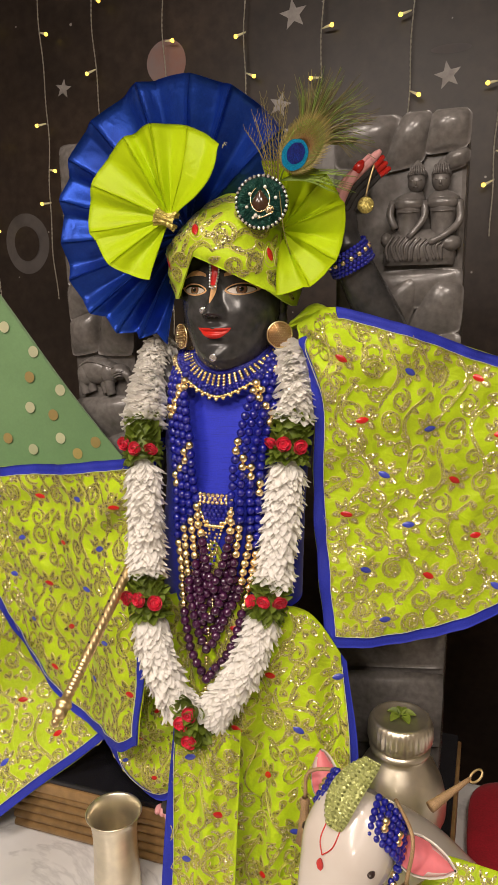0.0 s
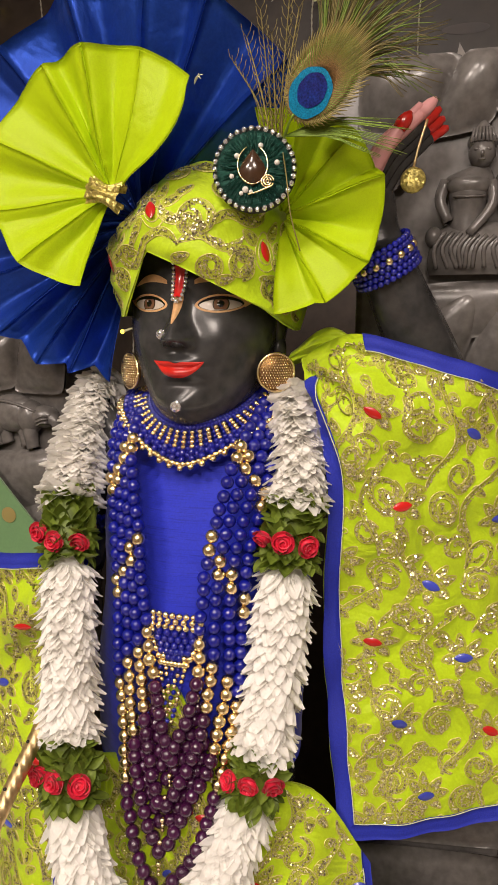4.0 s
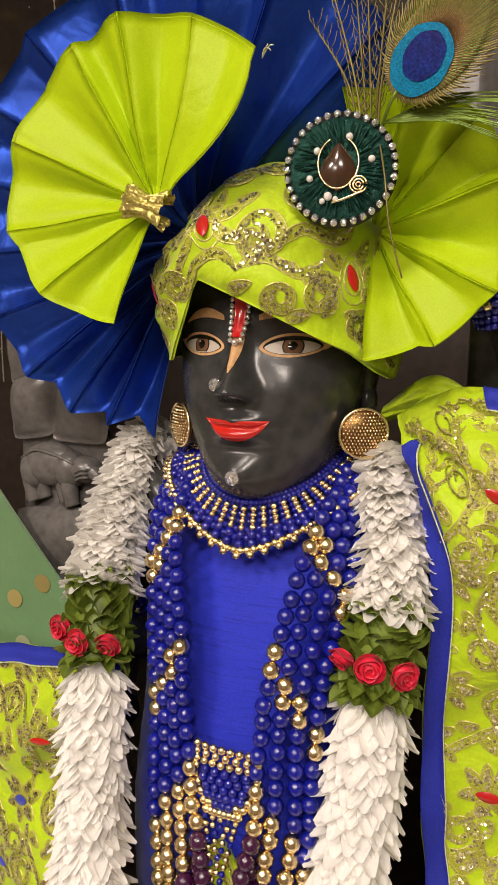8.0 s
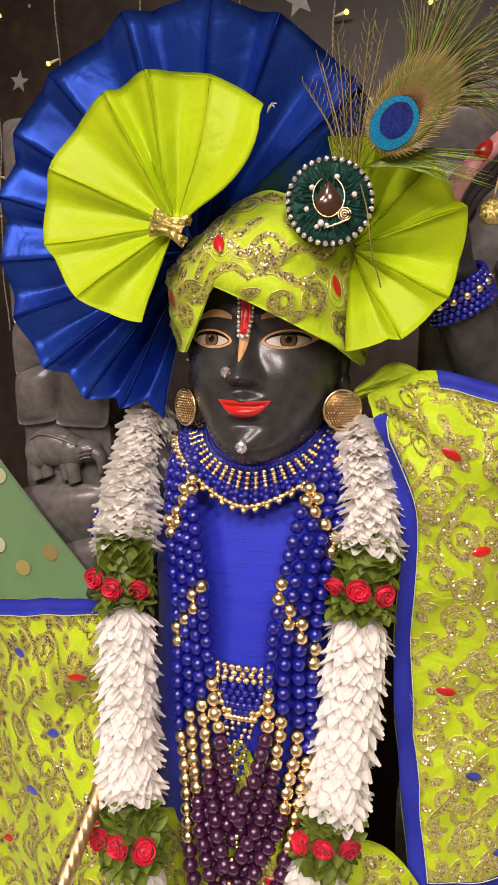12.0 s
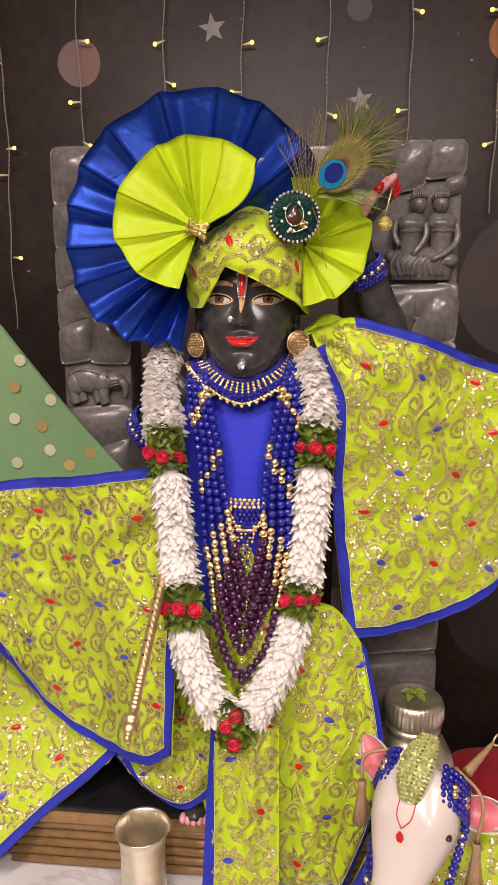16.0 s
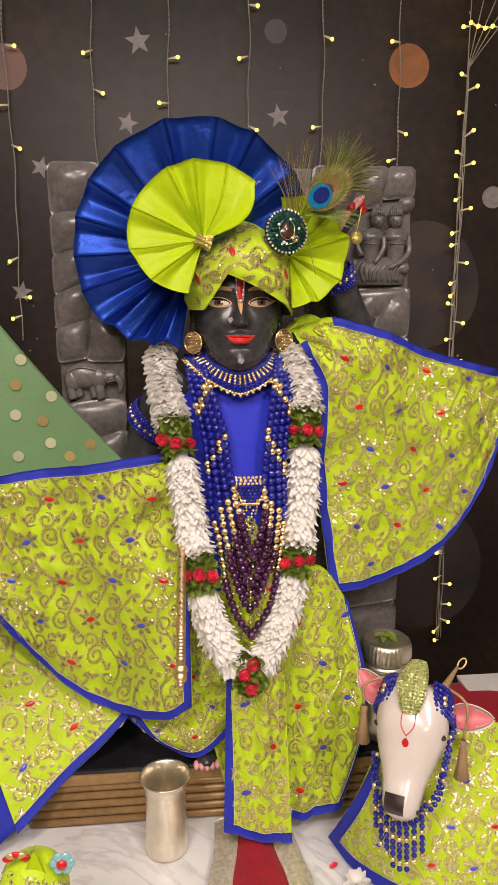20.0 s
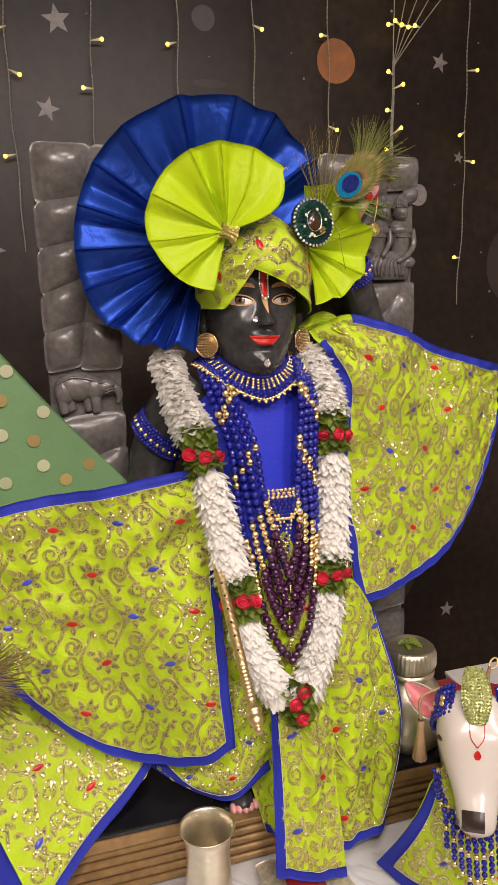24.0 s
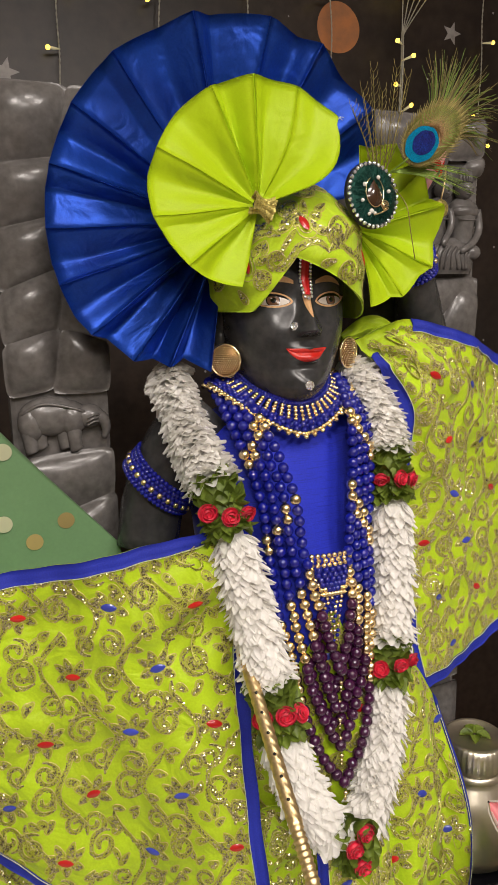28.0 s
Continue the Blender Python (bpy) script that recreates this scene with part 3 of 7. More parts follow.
class Surface:
    """Anything with a raw(u, v) to sew on; facing(p) gives the outward side."""

    def __init__(self, raw, facing):
        self.raw, self.facing = raw, facing

    def at(self, u, v):
        e = 0.004
        p = self.raw(u, v)
        du = (self.raw(u + e, v) - self.raw(u - e, v)) / (2 * e)
        dv = (self.raw(u, v + e) - self.raw(u, v - e)) / (2 * e)
        n = np.cross(du, dv)
        n /= np.linalg.norm(n) + 1e-12
        if n.dot(self.facing(p)) < 0:
            n = -n
        return p, du, dv, n


def thread_for(seed):
    """A mesh for edging cord, and beside it one for the sequins that it encloses."""
    s = Shape()
    s.spark = Shape()
    s.r = random.Random(seed)
    return s


def sequin(shape, p, n, radius):
    r = shape.r
    n = n + np.array((r.uniform(-0.38, 0.38), r.uniform(-0.2, 0.2), r.uniform(-0.38, 0.38)))
    n = n / np.linalg.norm(n)
    a = np.cross(n, (0.3, 0.1, 0.95))
    a /= np.linalg.norm(a)
    b = np.cross(n, a)
    shape.spark.add([p + radius * (math.cos(1.0472 * k) * a + math.sin(1.0472 * k) * b) for k in range(6)], [(0, 1, 2, 3, 4, 5)], 0, False)


def finish_thread(shape, parent):
    if shape.f:
        tagged(part("embroidery", shape, [GOLD_THREAD, NET], parent, "gold cord scroll embroidery"), kind="stuff")
    if shape.spark.f:
        tagged(part("sequin_work", shape.spark, SEQUIN_FOIL, parent, "gold foil sequins"), kind="stuff")


def sew(shape, cloth, uv, line, width, lift=0.0010, limits=(0.015, 0.985), filled=None):
    """Cord along a line of metric offsets from a point (u, v) of the cloth; a wide line becomes two cords with sequins between."""
    p, du, dv, n = cloth.at(*uv)
    e1 = np.array((1.0, 0, 0)) - n * n[0]
    e1 /= np.linalg.norm(e1)
    e2 = np.cross(n, e1)
    if e2[2] < 0:
        e2 = -e2
    J = np.array([[du.dot(e1), dv.dot(e1)], [du.dot(e2), dv.dot(e2)]])
    if abs(np.linalg.det(J)) < 1e-6:
        return
    back = np.linalg.inv(J).T
    line = np.array(line, float)
    uvs = np.array(uv) + line @ back
    keep = (uvs > limits[0]).all(1) & (uvs < limits[1]).all(1)
    if filled:
        mid = line.mean(0)
        if keep.all():
            ring = [cloth.raw(*q) + n * 0.0006 for q in uvs[:-1]]
            shape.add([cloth.raw(*(np.array(uv) + mid @ back)) + n * 0.0008] + ring, [(0, 1 + k, 1 + (k + 1) % len(ring)) for k in range(len(ring))], 1)
        for k in range(filled * 2):
            q = mid + (line[shape.r.randrange(len(line))] - mid) * shape.r.uniform(0.1, 0.7)
            w = np.array(uv) + q @ back
            if (w > limits[0]).all() and (w < limits[1]).all():
                sequin(shape, cloth.raw(*w) + n * lift * 1.3, n, 0.0010)
    run = []
    runs = []
    for ok, q in zip(keep, uvs):
        if ok:
            run.append(q)
        elif run:
            runs.append(run)
            run = []
    if run:
        runs.append(run)
    for run in runs:
        if len(run) < 4:
            continue
        pts = np.array([cloth.raw(*q) for q in run])
        tan = np.gradient(pts, axis=0)
        side = np.cross(tan, n)
        side /= np.linalg.norm(side, axis=1)[:, None] + 1e-12
        c = 0.00048
        if width < 0.0035:
            offsets = (0.0,)
        else:
            ends = np.minimum(1, np.minimum(np.arange(len(pts)) + 0.6, len(pts) - np.arange(len(pts)) - 0.4) / 4.0)[:, None]
            offsets = (-width / 2 * ends, width / 2 * ends)
        for o in offsets:
            mid = pts + side * o
            sheet(shape, np.stack([mid - side * c, mid + n * lift, mid + side * c], 1))
        if len(offsets) == 2:
            sheet(shape, np.stack([pts - side * offsets[1] + n * 0.0005, pts + n * 0.0006, pts + side * offsets[1] + n * 0.0005], 1), 0, 1)
            arc = np.r_[0, np.cumsum(np.linalg.norm(np.diff(pts, axis=0), axis=1))]
            for q in np.arange(0.001, arc[-1], 0.0012):
                i = min(len(pts) - 1, int(np.searchsorted(arc, q)))
                at = np.array([np.interp(q, arc, pts[:, k]) for k in range(3)])
                sequin(shape, at + side[i] * width * ends[i] * shape.r.uniform(-0.34, 0.34) + n * lift * 1.2, n, 0.00086)


def spiral(turns, r0, r1, hand=1, start=0.0, n=26, centre=(0, 0)):
    t = np.linspace(0, 1, n)
    a = start + hand * 2 * math.pi * turns * t
    r = r0 + (r1 - r0) * t ** 0.9
    return np.stack([centre[0] + r * np.cos(a), centre[1] + r * np.sin(a)], 1)


def leaf_loop(cx, cy, length, width, angle, n=18):
    t = np.linspace(0, 2 * math.pi, n)
    x, y = 0.5 * length * np.cos(t), 0.5 * width * np.sin(t) * (1 - 0.35 * np.cos(t))
    c, s = math.cos(angle), math.sin(angle)
    return np.stack([cx + x * c - y * s, cy + x * s + y * c], 1)


GEM_SHAPE = Shape()
gem_rows = []
for k in range(13):
    t = -1 + 2 * k / 12
    w = (1 - t * t) ** 0.75
    gem_rows.append([(t, q * w * 0.48, 0.16 * w * (1 - q * q)) for q in np.linspace(-1, 1, 7)])
sheet(GEM_SHAPE, gem_rows)
GEM_MESH = {}
for nm, mt in (("red", RED_GEM), ("blue", BLUE_GEM)):
    GEM_MESH[nm] = GEM_SHAPE.data("gem")
    GEM_MESH[nm].materials.append(mt)


def gem(cloth, uv, size, angle, colour, parent):
    p, du, dv, n = cloth.at(*uv)
    e1 = np.array((math.cos(angle), 0, math.sin(angle)))
    e1 = e1 - n * n.dot(e1)
    e1 /= np.linalg.norm(e1)
    e2 = np.cross(n, e1)
    m = Matrix([[e1[k], e2[k], n[k], p[k] + n[k] * 0.0012] for k in range(3)] + [[0, 0, 0, 1]]) @ Matrix.Diagonal((size / 2, size / 2, size / 2, 1))
    ob = new("gem", GEM_MESH[colour])
    ob.parent = parent
    ob.matrix_basis = m
    return ob


def embroider(cloth, parent, spacing=0.066, seed=1, tilt=0.0, margin=0.02, size=1.0, phase=(0, 0)):
    """Scrolls, leaves and gems spread over a cloth in staggered rows."""
    r = random.Random(seed)
    uu = np.linspace(0.03, 0.97, 56)
    pts = np.array([[cloth.raw(u, v) for v in uu] for u in uu]).reshape(-1, 3)
    uvs = np.array([[(u, v) for v in uu] for u in uu]).reshape(-1, 2)
    lo, hi = pts.min(0), pts.max(0)
    thread = thread_for(seed)
    c, s = math.cos(tilt), math.sin(tilt)
    mid = (lo + hi) / 2
    n = int(max(hi[0] - lo[0], hi[2] - lo[2]) / spacing) + 3
    for i in range(-n, n + 1):
        for j in range(-n, n + 1):
            a, b = (i + 0.5 * (j % 2) + phase[0]) * spacing, (j + phase[1]) * spacing * 0.80
            x, z = mid[0] + a * c - b * s, mid[2] + a * s + b * c
            d = np.hypot(pts[:, 0] - x, pts[:, 2] - z)
            k = int(d.argmin())
            if d[k] > spacing * 0.5:
                continue
            uv = uvs[k]
            inside = d[k] < 0.008
            flip = 1 if j % 2 else -1
            q = size * spacing / 0.066
            rot = tilt + r.uniform(-0.15, 0.15)

            def turned(line):
                cc, ss = math.cos(rot), math.sin(rot)
                line = np.array(line)
                return np.stack([line[:, 0] * cc - line[:, 1] * ss, line[:, 0] * ss + line[:, 1] * cc], 1) * q

            if inside and cloth_clear(cloth, uv, margin):
                gem(cloth, uv, 0.0135 * q, 0.25 * flip + rot, "red" if (i + j * 2) % 2 == 0 else "blue", parent)
            sew(thread, cloth, uv, turned(leaf_loop(0, 0, 0.0165, 0.0095, 0.25 * flip)), 0.0016)
            for ang, far, ln in ((0.50, 0.0115, 0.0140), (1.10, 0.0118, 0.0150), (1.95, 0.0118, 0.0150), (2.60, 0.0115, 0.0140), (3.65, 0.0105, 0.0110), (4.70, 0.0105, 0.0110), (5.75, 0.0105, 0.0110)):
                sew(thread, cloth, uv, turned(leaf_loop(far * math.cos(ang), 0.85 * far * math.sin(ang), ln, 0.0072, ang)), 0.0022, filled=12)
            sew(thread, cloth, uv, turned(spiral(1.50, 0.0022, 0.0122, flip, 2.2 * flip, 34, (0.031, 0.003))), 0.0056)
            sew(thread, cloth, uv, turned(spiral(1.35, 0.0022, 0.0108, -flip, 0.6 * flip, 30, (-0.005, -0.0275))), 0.0054)
            sew(thread, cloth, uv, turned(spiral(1.25, 0.0020, 0.0088, flip, 3.6 * flip, 28, (0.012, 0.0290))), 0.0048)
            t = np.linspace(0, 1, 40)
            sew(thread, cloth, uv, turned(np.stack([-0.0205 + 0.0095 * np.sin(6.28 * t + 1.2 * flip), -0.037 + 0.074 * t], 1)), 0.0054)
            for lx, lz, la, ll in ((0.042, 0.019, 0.7, 0.0125), (0.046, -0.014, -0.7, 0.0115), (-0.009, 0.033, 2.0, 0.0115), (0.014, -0.037, 0.4, 0.0120), (-0.036, -0.004, 1.3, 0.0120), (0.018, -0.017, -0.6, 0.0110), (-0.033, 0.022, 0.9, 0.0105), (0.030, -0.022, 0.3, 0.0095)):
                sew(thread, cloth, uv, turned(leaf_loop(lx, lz, ll, 0.0062, la * flip)), 0.0020, filled=6)
    finish_thread(thread, parent)


def cloth_clear(cloth, uv, margin):
    _, du, dv, _ = cloth.at(*uv)
    a, b = np.linalg.norm(du), np.linalg.norm(dv)
    return min(uv[0], 1 - uv[0]) * a > margin and min(uv[1], 1 - uv[1]) * b > margin


def draped(name, label, category, cloth, borders, mat=LIME_BROCADE, width=0.014, nu=90, nv=70, seed=1, spacing=0.078, tilt=0.0, phase=(0, 0), plain=False):
    ob = thing(name, label, category)
    part("fabric", cloth.mesh(nu, nv), mat, ob)
    for b in borders:
        edge, lo, hi = b if isinstance(b, tuple) else (b, 0.0, 1.0)
        strip = part("border", cloth.band(edge, width, lo=lo, hi=hi), BLUE_BORDER, ob, "royal blue border")
        ends = [cloth.raw(*q) for q in (((0, 0), (0, 1)) if edge == "left" else ((1, 0), (1, 1)) if edge == "right" else ((0, 0), (1, 0)) if edge == "top" else ((0, 1), (1, 1)))]
        trim = width / np.linalg.norm(ends[1] - ends[0])
        part("selvage", cloth.band(edge, 0.0007, lift=0.0024, lo=max(lo, trim), hi=min(hi, 1 - trim), inner=width, n=140, thick=0.0006), WHITE_THREAD, strip, "pale frayed selvage")
    if not plain:
        embroider(cloth, ob, spacing, seed, tilt, width + 0.006, 1.0, phase)
    return ob


def shawl_l_fold(u, v):
    d = 0.006 * math.sin(9 * u + 3 * v) * (1 - 0.3 * v) + 0.004 * math.sin(21 * u - 7 * v + 1) * (1 - v) + 0.002 * math.sin(33 * v + 15 * u) + 0.0012 * math.sin(70 * u + 24 * v + 2 * math.sin(9 * v))
    d += 0.012 * math.exp(-((v - 0.12) / 0.10) ** 2) * math.exp(-((u - 0.12) / 0.16) ** 2)
    reach = math.hypot(u, 1.2 * v)
    d += 0.0075 * math.sin(12 * math.atan2(v + 0.01, u + 0.03) + 0.6) * math.exp(-reach / 0.42) * min(1, reach / 0.08)
    lift = max(0, 1 - 2.5 * u) * math.exp(-((v - 0.24) / 0.22) ** 2) * min(1, 12 * v)
    return np.array((0.0195 * lift, -d - 0.034 * lift, 0.009 * lift))


SHAWL_EAST = Cloth([(-0.231, 0.867, 1.584), (-0.205, 0.858, 1.600), (-0.174, 0.848, 1.606), (-0.097, 0.845, 1.586), (-0.013, 0.878, 1.554), (0.065, 0.906, 1.532), (0.146, 0.936, 1.513)],
                   [(-0.177, 0.800, 1.188), (-0.126, 0.815, 1.184), (-0.056, 0.846, 1.192), (0.017, 0.882, 1.218), (0.080, 0.910, 1.272), (0.123, 0.928, 1.335), (0.152, 0.938, 1.42)], shawl_l_fold, 0.0)
draped("shawl", "lime green gold-embroidered shawl with blue border spread over the raised arm", "shawl", SHAWL_EAST, [("left", 0.05, 1.0), ("top", 0.15, 1.0), "bottom"], seed=3, tilt=-0.18)


def shawl_r_fold(u, v):
    d = 0.007 * math.sin(8 * u + 4 * v) * v + 0.004 * math.sin(19 * u - 5 * v + 2) + 0.002 * math.sin(30 * v + 12 * u) + 0.0012 * math.sin(64 * u - 22 * v + 2 * math.sin(8 * v)) + 0.006 * math.exp(-((v - 0.10 - 0.5 * (1 - u)) / 0.035) ** 2) * max(0, u - 0.55) / 0.45
    d += 0.014 * math.exp(-((v - 0.12) / 0.08) ** 2) * math.exp(-((u - 0.9) / 0.2) ** 2)
    reach = math.hypot(1 - u, 1.1 * v)
    d += 0.0085 * math.sin(11 * math.atan2(v + 0.01, 1.03 - u) + 0.3) * math.exp(-reach / 0.36) * min(1, reach / 0.08)
    return np.array((0, -d, 0))


SHAWL_WEST = Cloth([(-0.78, 0.84, 1.352), (-0.668, 0.826, 1.381), (-0.585, 0.812, 1.393), (-0.501, 0.792, 1.407), (-0.44, 0.785, 1.416), (-0.398, 0.802, 1.425)],
                   [(-0.765, 0.835, 1.27), (-0.685, 0.825, 1.151), (-0.603, 0.808, 1.069), (-0.518, 0.780, 1.019), (-0.440, 0.720, 1.034), (-0.396, 0.694, 1.065)], shawl_r_fold)
draped("shawl", "lime green gold-embroidered shawl with blue border spread beside the flute", "shawl", SHAWL_WEST, ["top", "bottom", "right"], seed=5, tilt=0.1)

LOW_WEST = Cloth([(-0.80, 0.875, 1.17), (-0.70, 0.868, 1.15), (-0.600, 0.855, 1.10), (-0.497, 0.806, 1.03)],
                 [(-0.650, 0.710, 0.876), (-0.600, 0.735, 0.915), (-0.545, 0.765, 0.958), (-0.494, 0.792, 1.000)],
                 lambda u, v: np.array((0, -0.006 * math.sin(7 * u + 2 * v) * v, 0)))
draped("skirt_tail", "lime embroidered skirt tail with blue border fanned out to the side", "skirt", LOW_WEST, ["bottom"], seed=8, tilt=0.5)

SWAG = Cloth([(-0.505, 0.800, 1.030), (-0.43, 0.770, 1.10), (-0.38, 0.757, 1.12), (-0.335, 0.745, 1.12)],
             [(-0.495, 0.790, 1.006), (-0.432, 0.750, 0.968), (-0.386, 0.736, 0.955), (-0.340, 0.730, 1.000)],
             lambda u, v: np.array((0, -0.008 * math.sin(14 * v + 5 * u), 0)))
draped("skirt_swag", "lime embroidered skirt swag with blue hem over the plinth edge", "skirt", SWAG, ["bottom"], seed=9, nu=60, nv=50, spacing=0.055)

SKIRT = Cloth([(-0.430, 0.800, 1.22), (-0.365, 0.772, 1.248), (-0.330, 0.760, 1.295), (-0.308, 0.757, 1.328), (-0.288, 0.760, 1.295), (-0.255, 0.772, 1.25), (-0.195, 0.788, 1.235), (-0.150, 0.80, 1.17)],
              [(-0.345, 0.735, 0.90), (-0.31, 0.725, 0.87), (-0.27, 0.715, 0.862), (-0.235, 0.712, 0.862), (-0.205, 0.712, 0.866), (-0.172, 0.715, 0.875)],
              lambda u, v: np.array((0.034 * math.sin(math.pi * v) ** 1.2 * max(0, u - 0.35) / 0.65, -(0.010 * math.sin(26 * u + 3 * v) * min(1, 2 * v) + 0.004 * math.sin(47 * u + 1) * min(1, 3 * v)) * (1 - 0.7 * v ** 3), 0)))
draped("skirt", "lime embroidered pleated skirt with blue border", "skirt", SKIRT, ["right", "bottom"], seed=11, nu=120, nv=70)

FRONT_PANEL = Cloth([(-0.345, 0.708, 1.10), (-0.315, 0.702, 1.115), (-0.285, 0.704, 1.11), (-0.262, 0.708, 1.10)],
                    [(-0.354, 0.670, 0.882), (-0.32, 0.664, 0.872), (-0.29, 0.661, 0.866), (-0.256, 0.661, 0.862)],
                    lambda u, v: np.array((0, -(0.006 * math.sin(11 * u + 2 * v) + 0.003 * math.sin(23 * u)) * (1 - 0.8 * v ** 2), 0.004)))
draped("sash_panel", "lime embroidered hanging sash panel with blue border", "sash", FRONT_PANEL, ["left", "bottom"], seed=13, nu=60, nv=70, phase=(0.3, 0.2))


# ---------------------------------------------------------------- the statue: one plain mesh of black stone
HX, HY = -0.317, 0.872
HEAD_W = ((1.526, 0.012), (1.532, 0.028), (1.543, 0.0405), (1.56, 0.051), (1.58, 0.0585), (1.60, 0.064), (1.63, 0.067), (1.66, 0.069), (1.70, 0.062), (1.73, 0.042), (1.746, 0.006))
HEAD_F = ((1.526, 0.046), (1.532, 0.063), (1.543, 0.0725), (1.56, 0.0745), (1.58, 0.0755), (1.60, 0.0745), (1.63, 0.069), (1.66, 0.066), (1.70, 0.056), (1.73, 0.036), (1.746, 0.004))


def bell(x, c, s):
    return math.exp(-((x - c) / s) ** 2)


def face_relief(x, z):
    """How far the features stand out of the plain head."""
    ax = abs(x)
    d = 0.0
    ridge = max(0.0, min(1.0, (1.648 - z) / 0.046)) * max(0.0, min(1.0, (z - 1.5935) / 0.007))
    ridge = ridge ** 1.1
    d += 0.0215 * ridge * math.exp(-(ax / (0.0052 + 0.0040 * bell(z, 1.601, 0.012))) ** 2)
    d += 0.0066 * bell(ax, 0.0090, 0.0042) * bell(z, 1.6000, 0.0056)
    d += 0.0055 * bell(ax, 0, 0.015) * bell(z, 1.5835, 0.0045) + 0.0058 * bell(ax, 0, 0.014) * bell(z, 1.5745, 0.0050)
    d -= 0.0022 * bell(z, 1.5793, 0.0013) * bell(ax, 0, 0.017)
    d -= 0.0030 * bell(ax, 0, 0.02) * bell(z, 1.5645, 0.005)
    d += 0.0065 * bell(ax, 0, 0.014) * bell(z, 1.548, 0.010)
    d -= 0.0042 * bell(ax, 0.030, 0.017) * bell(z, 1.6295, 0.0085)
    d += 0.0020 * bell(ax, 0.031, 0.012) * bell(z, 1.6285, 0.0050)
    d += 0.0035 * bell(ax, 0.036, 0.016) * bell(z, 1.600, 0.016)
    d += 0.0020 * bell(ax, 0.027, 0.02) * bell(z, 1.648, 0.006)
    return d


def face_y(x, z):
    """The front of the head at x from its middle and height z."""
    w, f = table(z, HEAD_W), table(z, HEAD_F)
    q = max(0.0, 1 - min(1.0, abs(x) / w) ** 2.1) ** (1 / 2.1)
    return HY - f * q - face_relief(x, z) * q ** 0.5


statue = Shape()
grid = []
for z in np.concatenate([np.linspace(1.526, 1.66, 110), np.linspace(1.663, 1.746, 22)]):
    w, f = table(z, HEAD_W), table(z, HEAD_F)
    row = []
    for k in range(150):
        t = -1 + 2 * k / 149
        a = math.pi * (t + 0.32 * math.sin(math.pi * t) * -0.9 / math.pi * 1.0)
        s, c = math.sin(a), math.cos(a)
        x = w * math.copysign(abs(s) ** (2 / 2.1), s)
        if c > 0:
            row.append((HX + x, face_y(x, z), z))
        else:
            row.append((HX + x, HY + 0.075 * (w / 0.065) * abs(c) ** (2 / 2.1), z))
    grid.append(row)
sheet(statue, grid)


def decal(outline, lift, slot, centre, rings=5):
    """A painted shape on the face: rings from its outline to its centre."""
    outline = np.array(outline)
    n = len(outline)
    verts, faces = [], []
    for k in range(rings + 1):
        s = 1 - k / rings
        for p in outline:
            x, z = centre[0] + (p[0] - centre[0]) * s, centre[1] + (p[1] - centre[1]) * s
            verts.append((HX + x, face_y(x, z) - lift * (1 + 0.4 * (1 - s)), z))
    for k in range(rings):
        for i in range(n):
            j = (i + 1) % n
            faces.append((k * n + i, k * n + j, (k + 1) * n + j, (k + 1) * n + i))
    statue.add(verts, faces, slot)


def almond(cx, cz, half, up, down, side, n=40, tip=0.0):
    """An eye's outline; tip lifts its outer corner."""
    pts = []
    for k in range(n):
        a = 2 * math.pi * k / n
        c, s = math.cos(a), math.sin(a)
        h = (up if s > 0 else down) * abs(s) ** 1.25
        pts.append((cx + side * half * c, cz + math.copysign(h, s) + tip * c))
    return pts


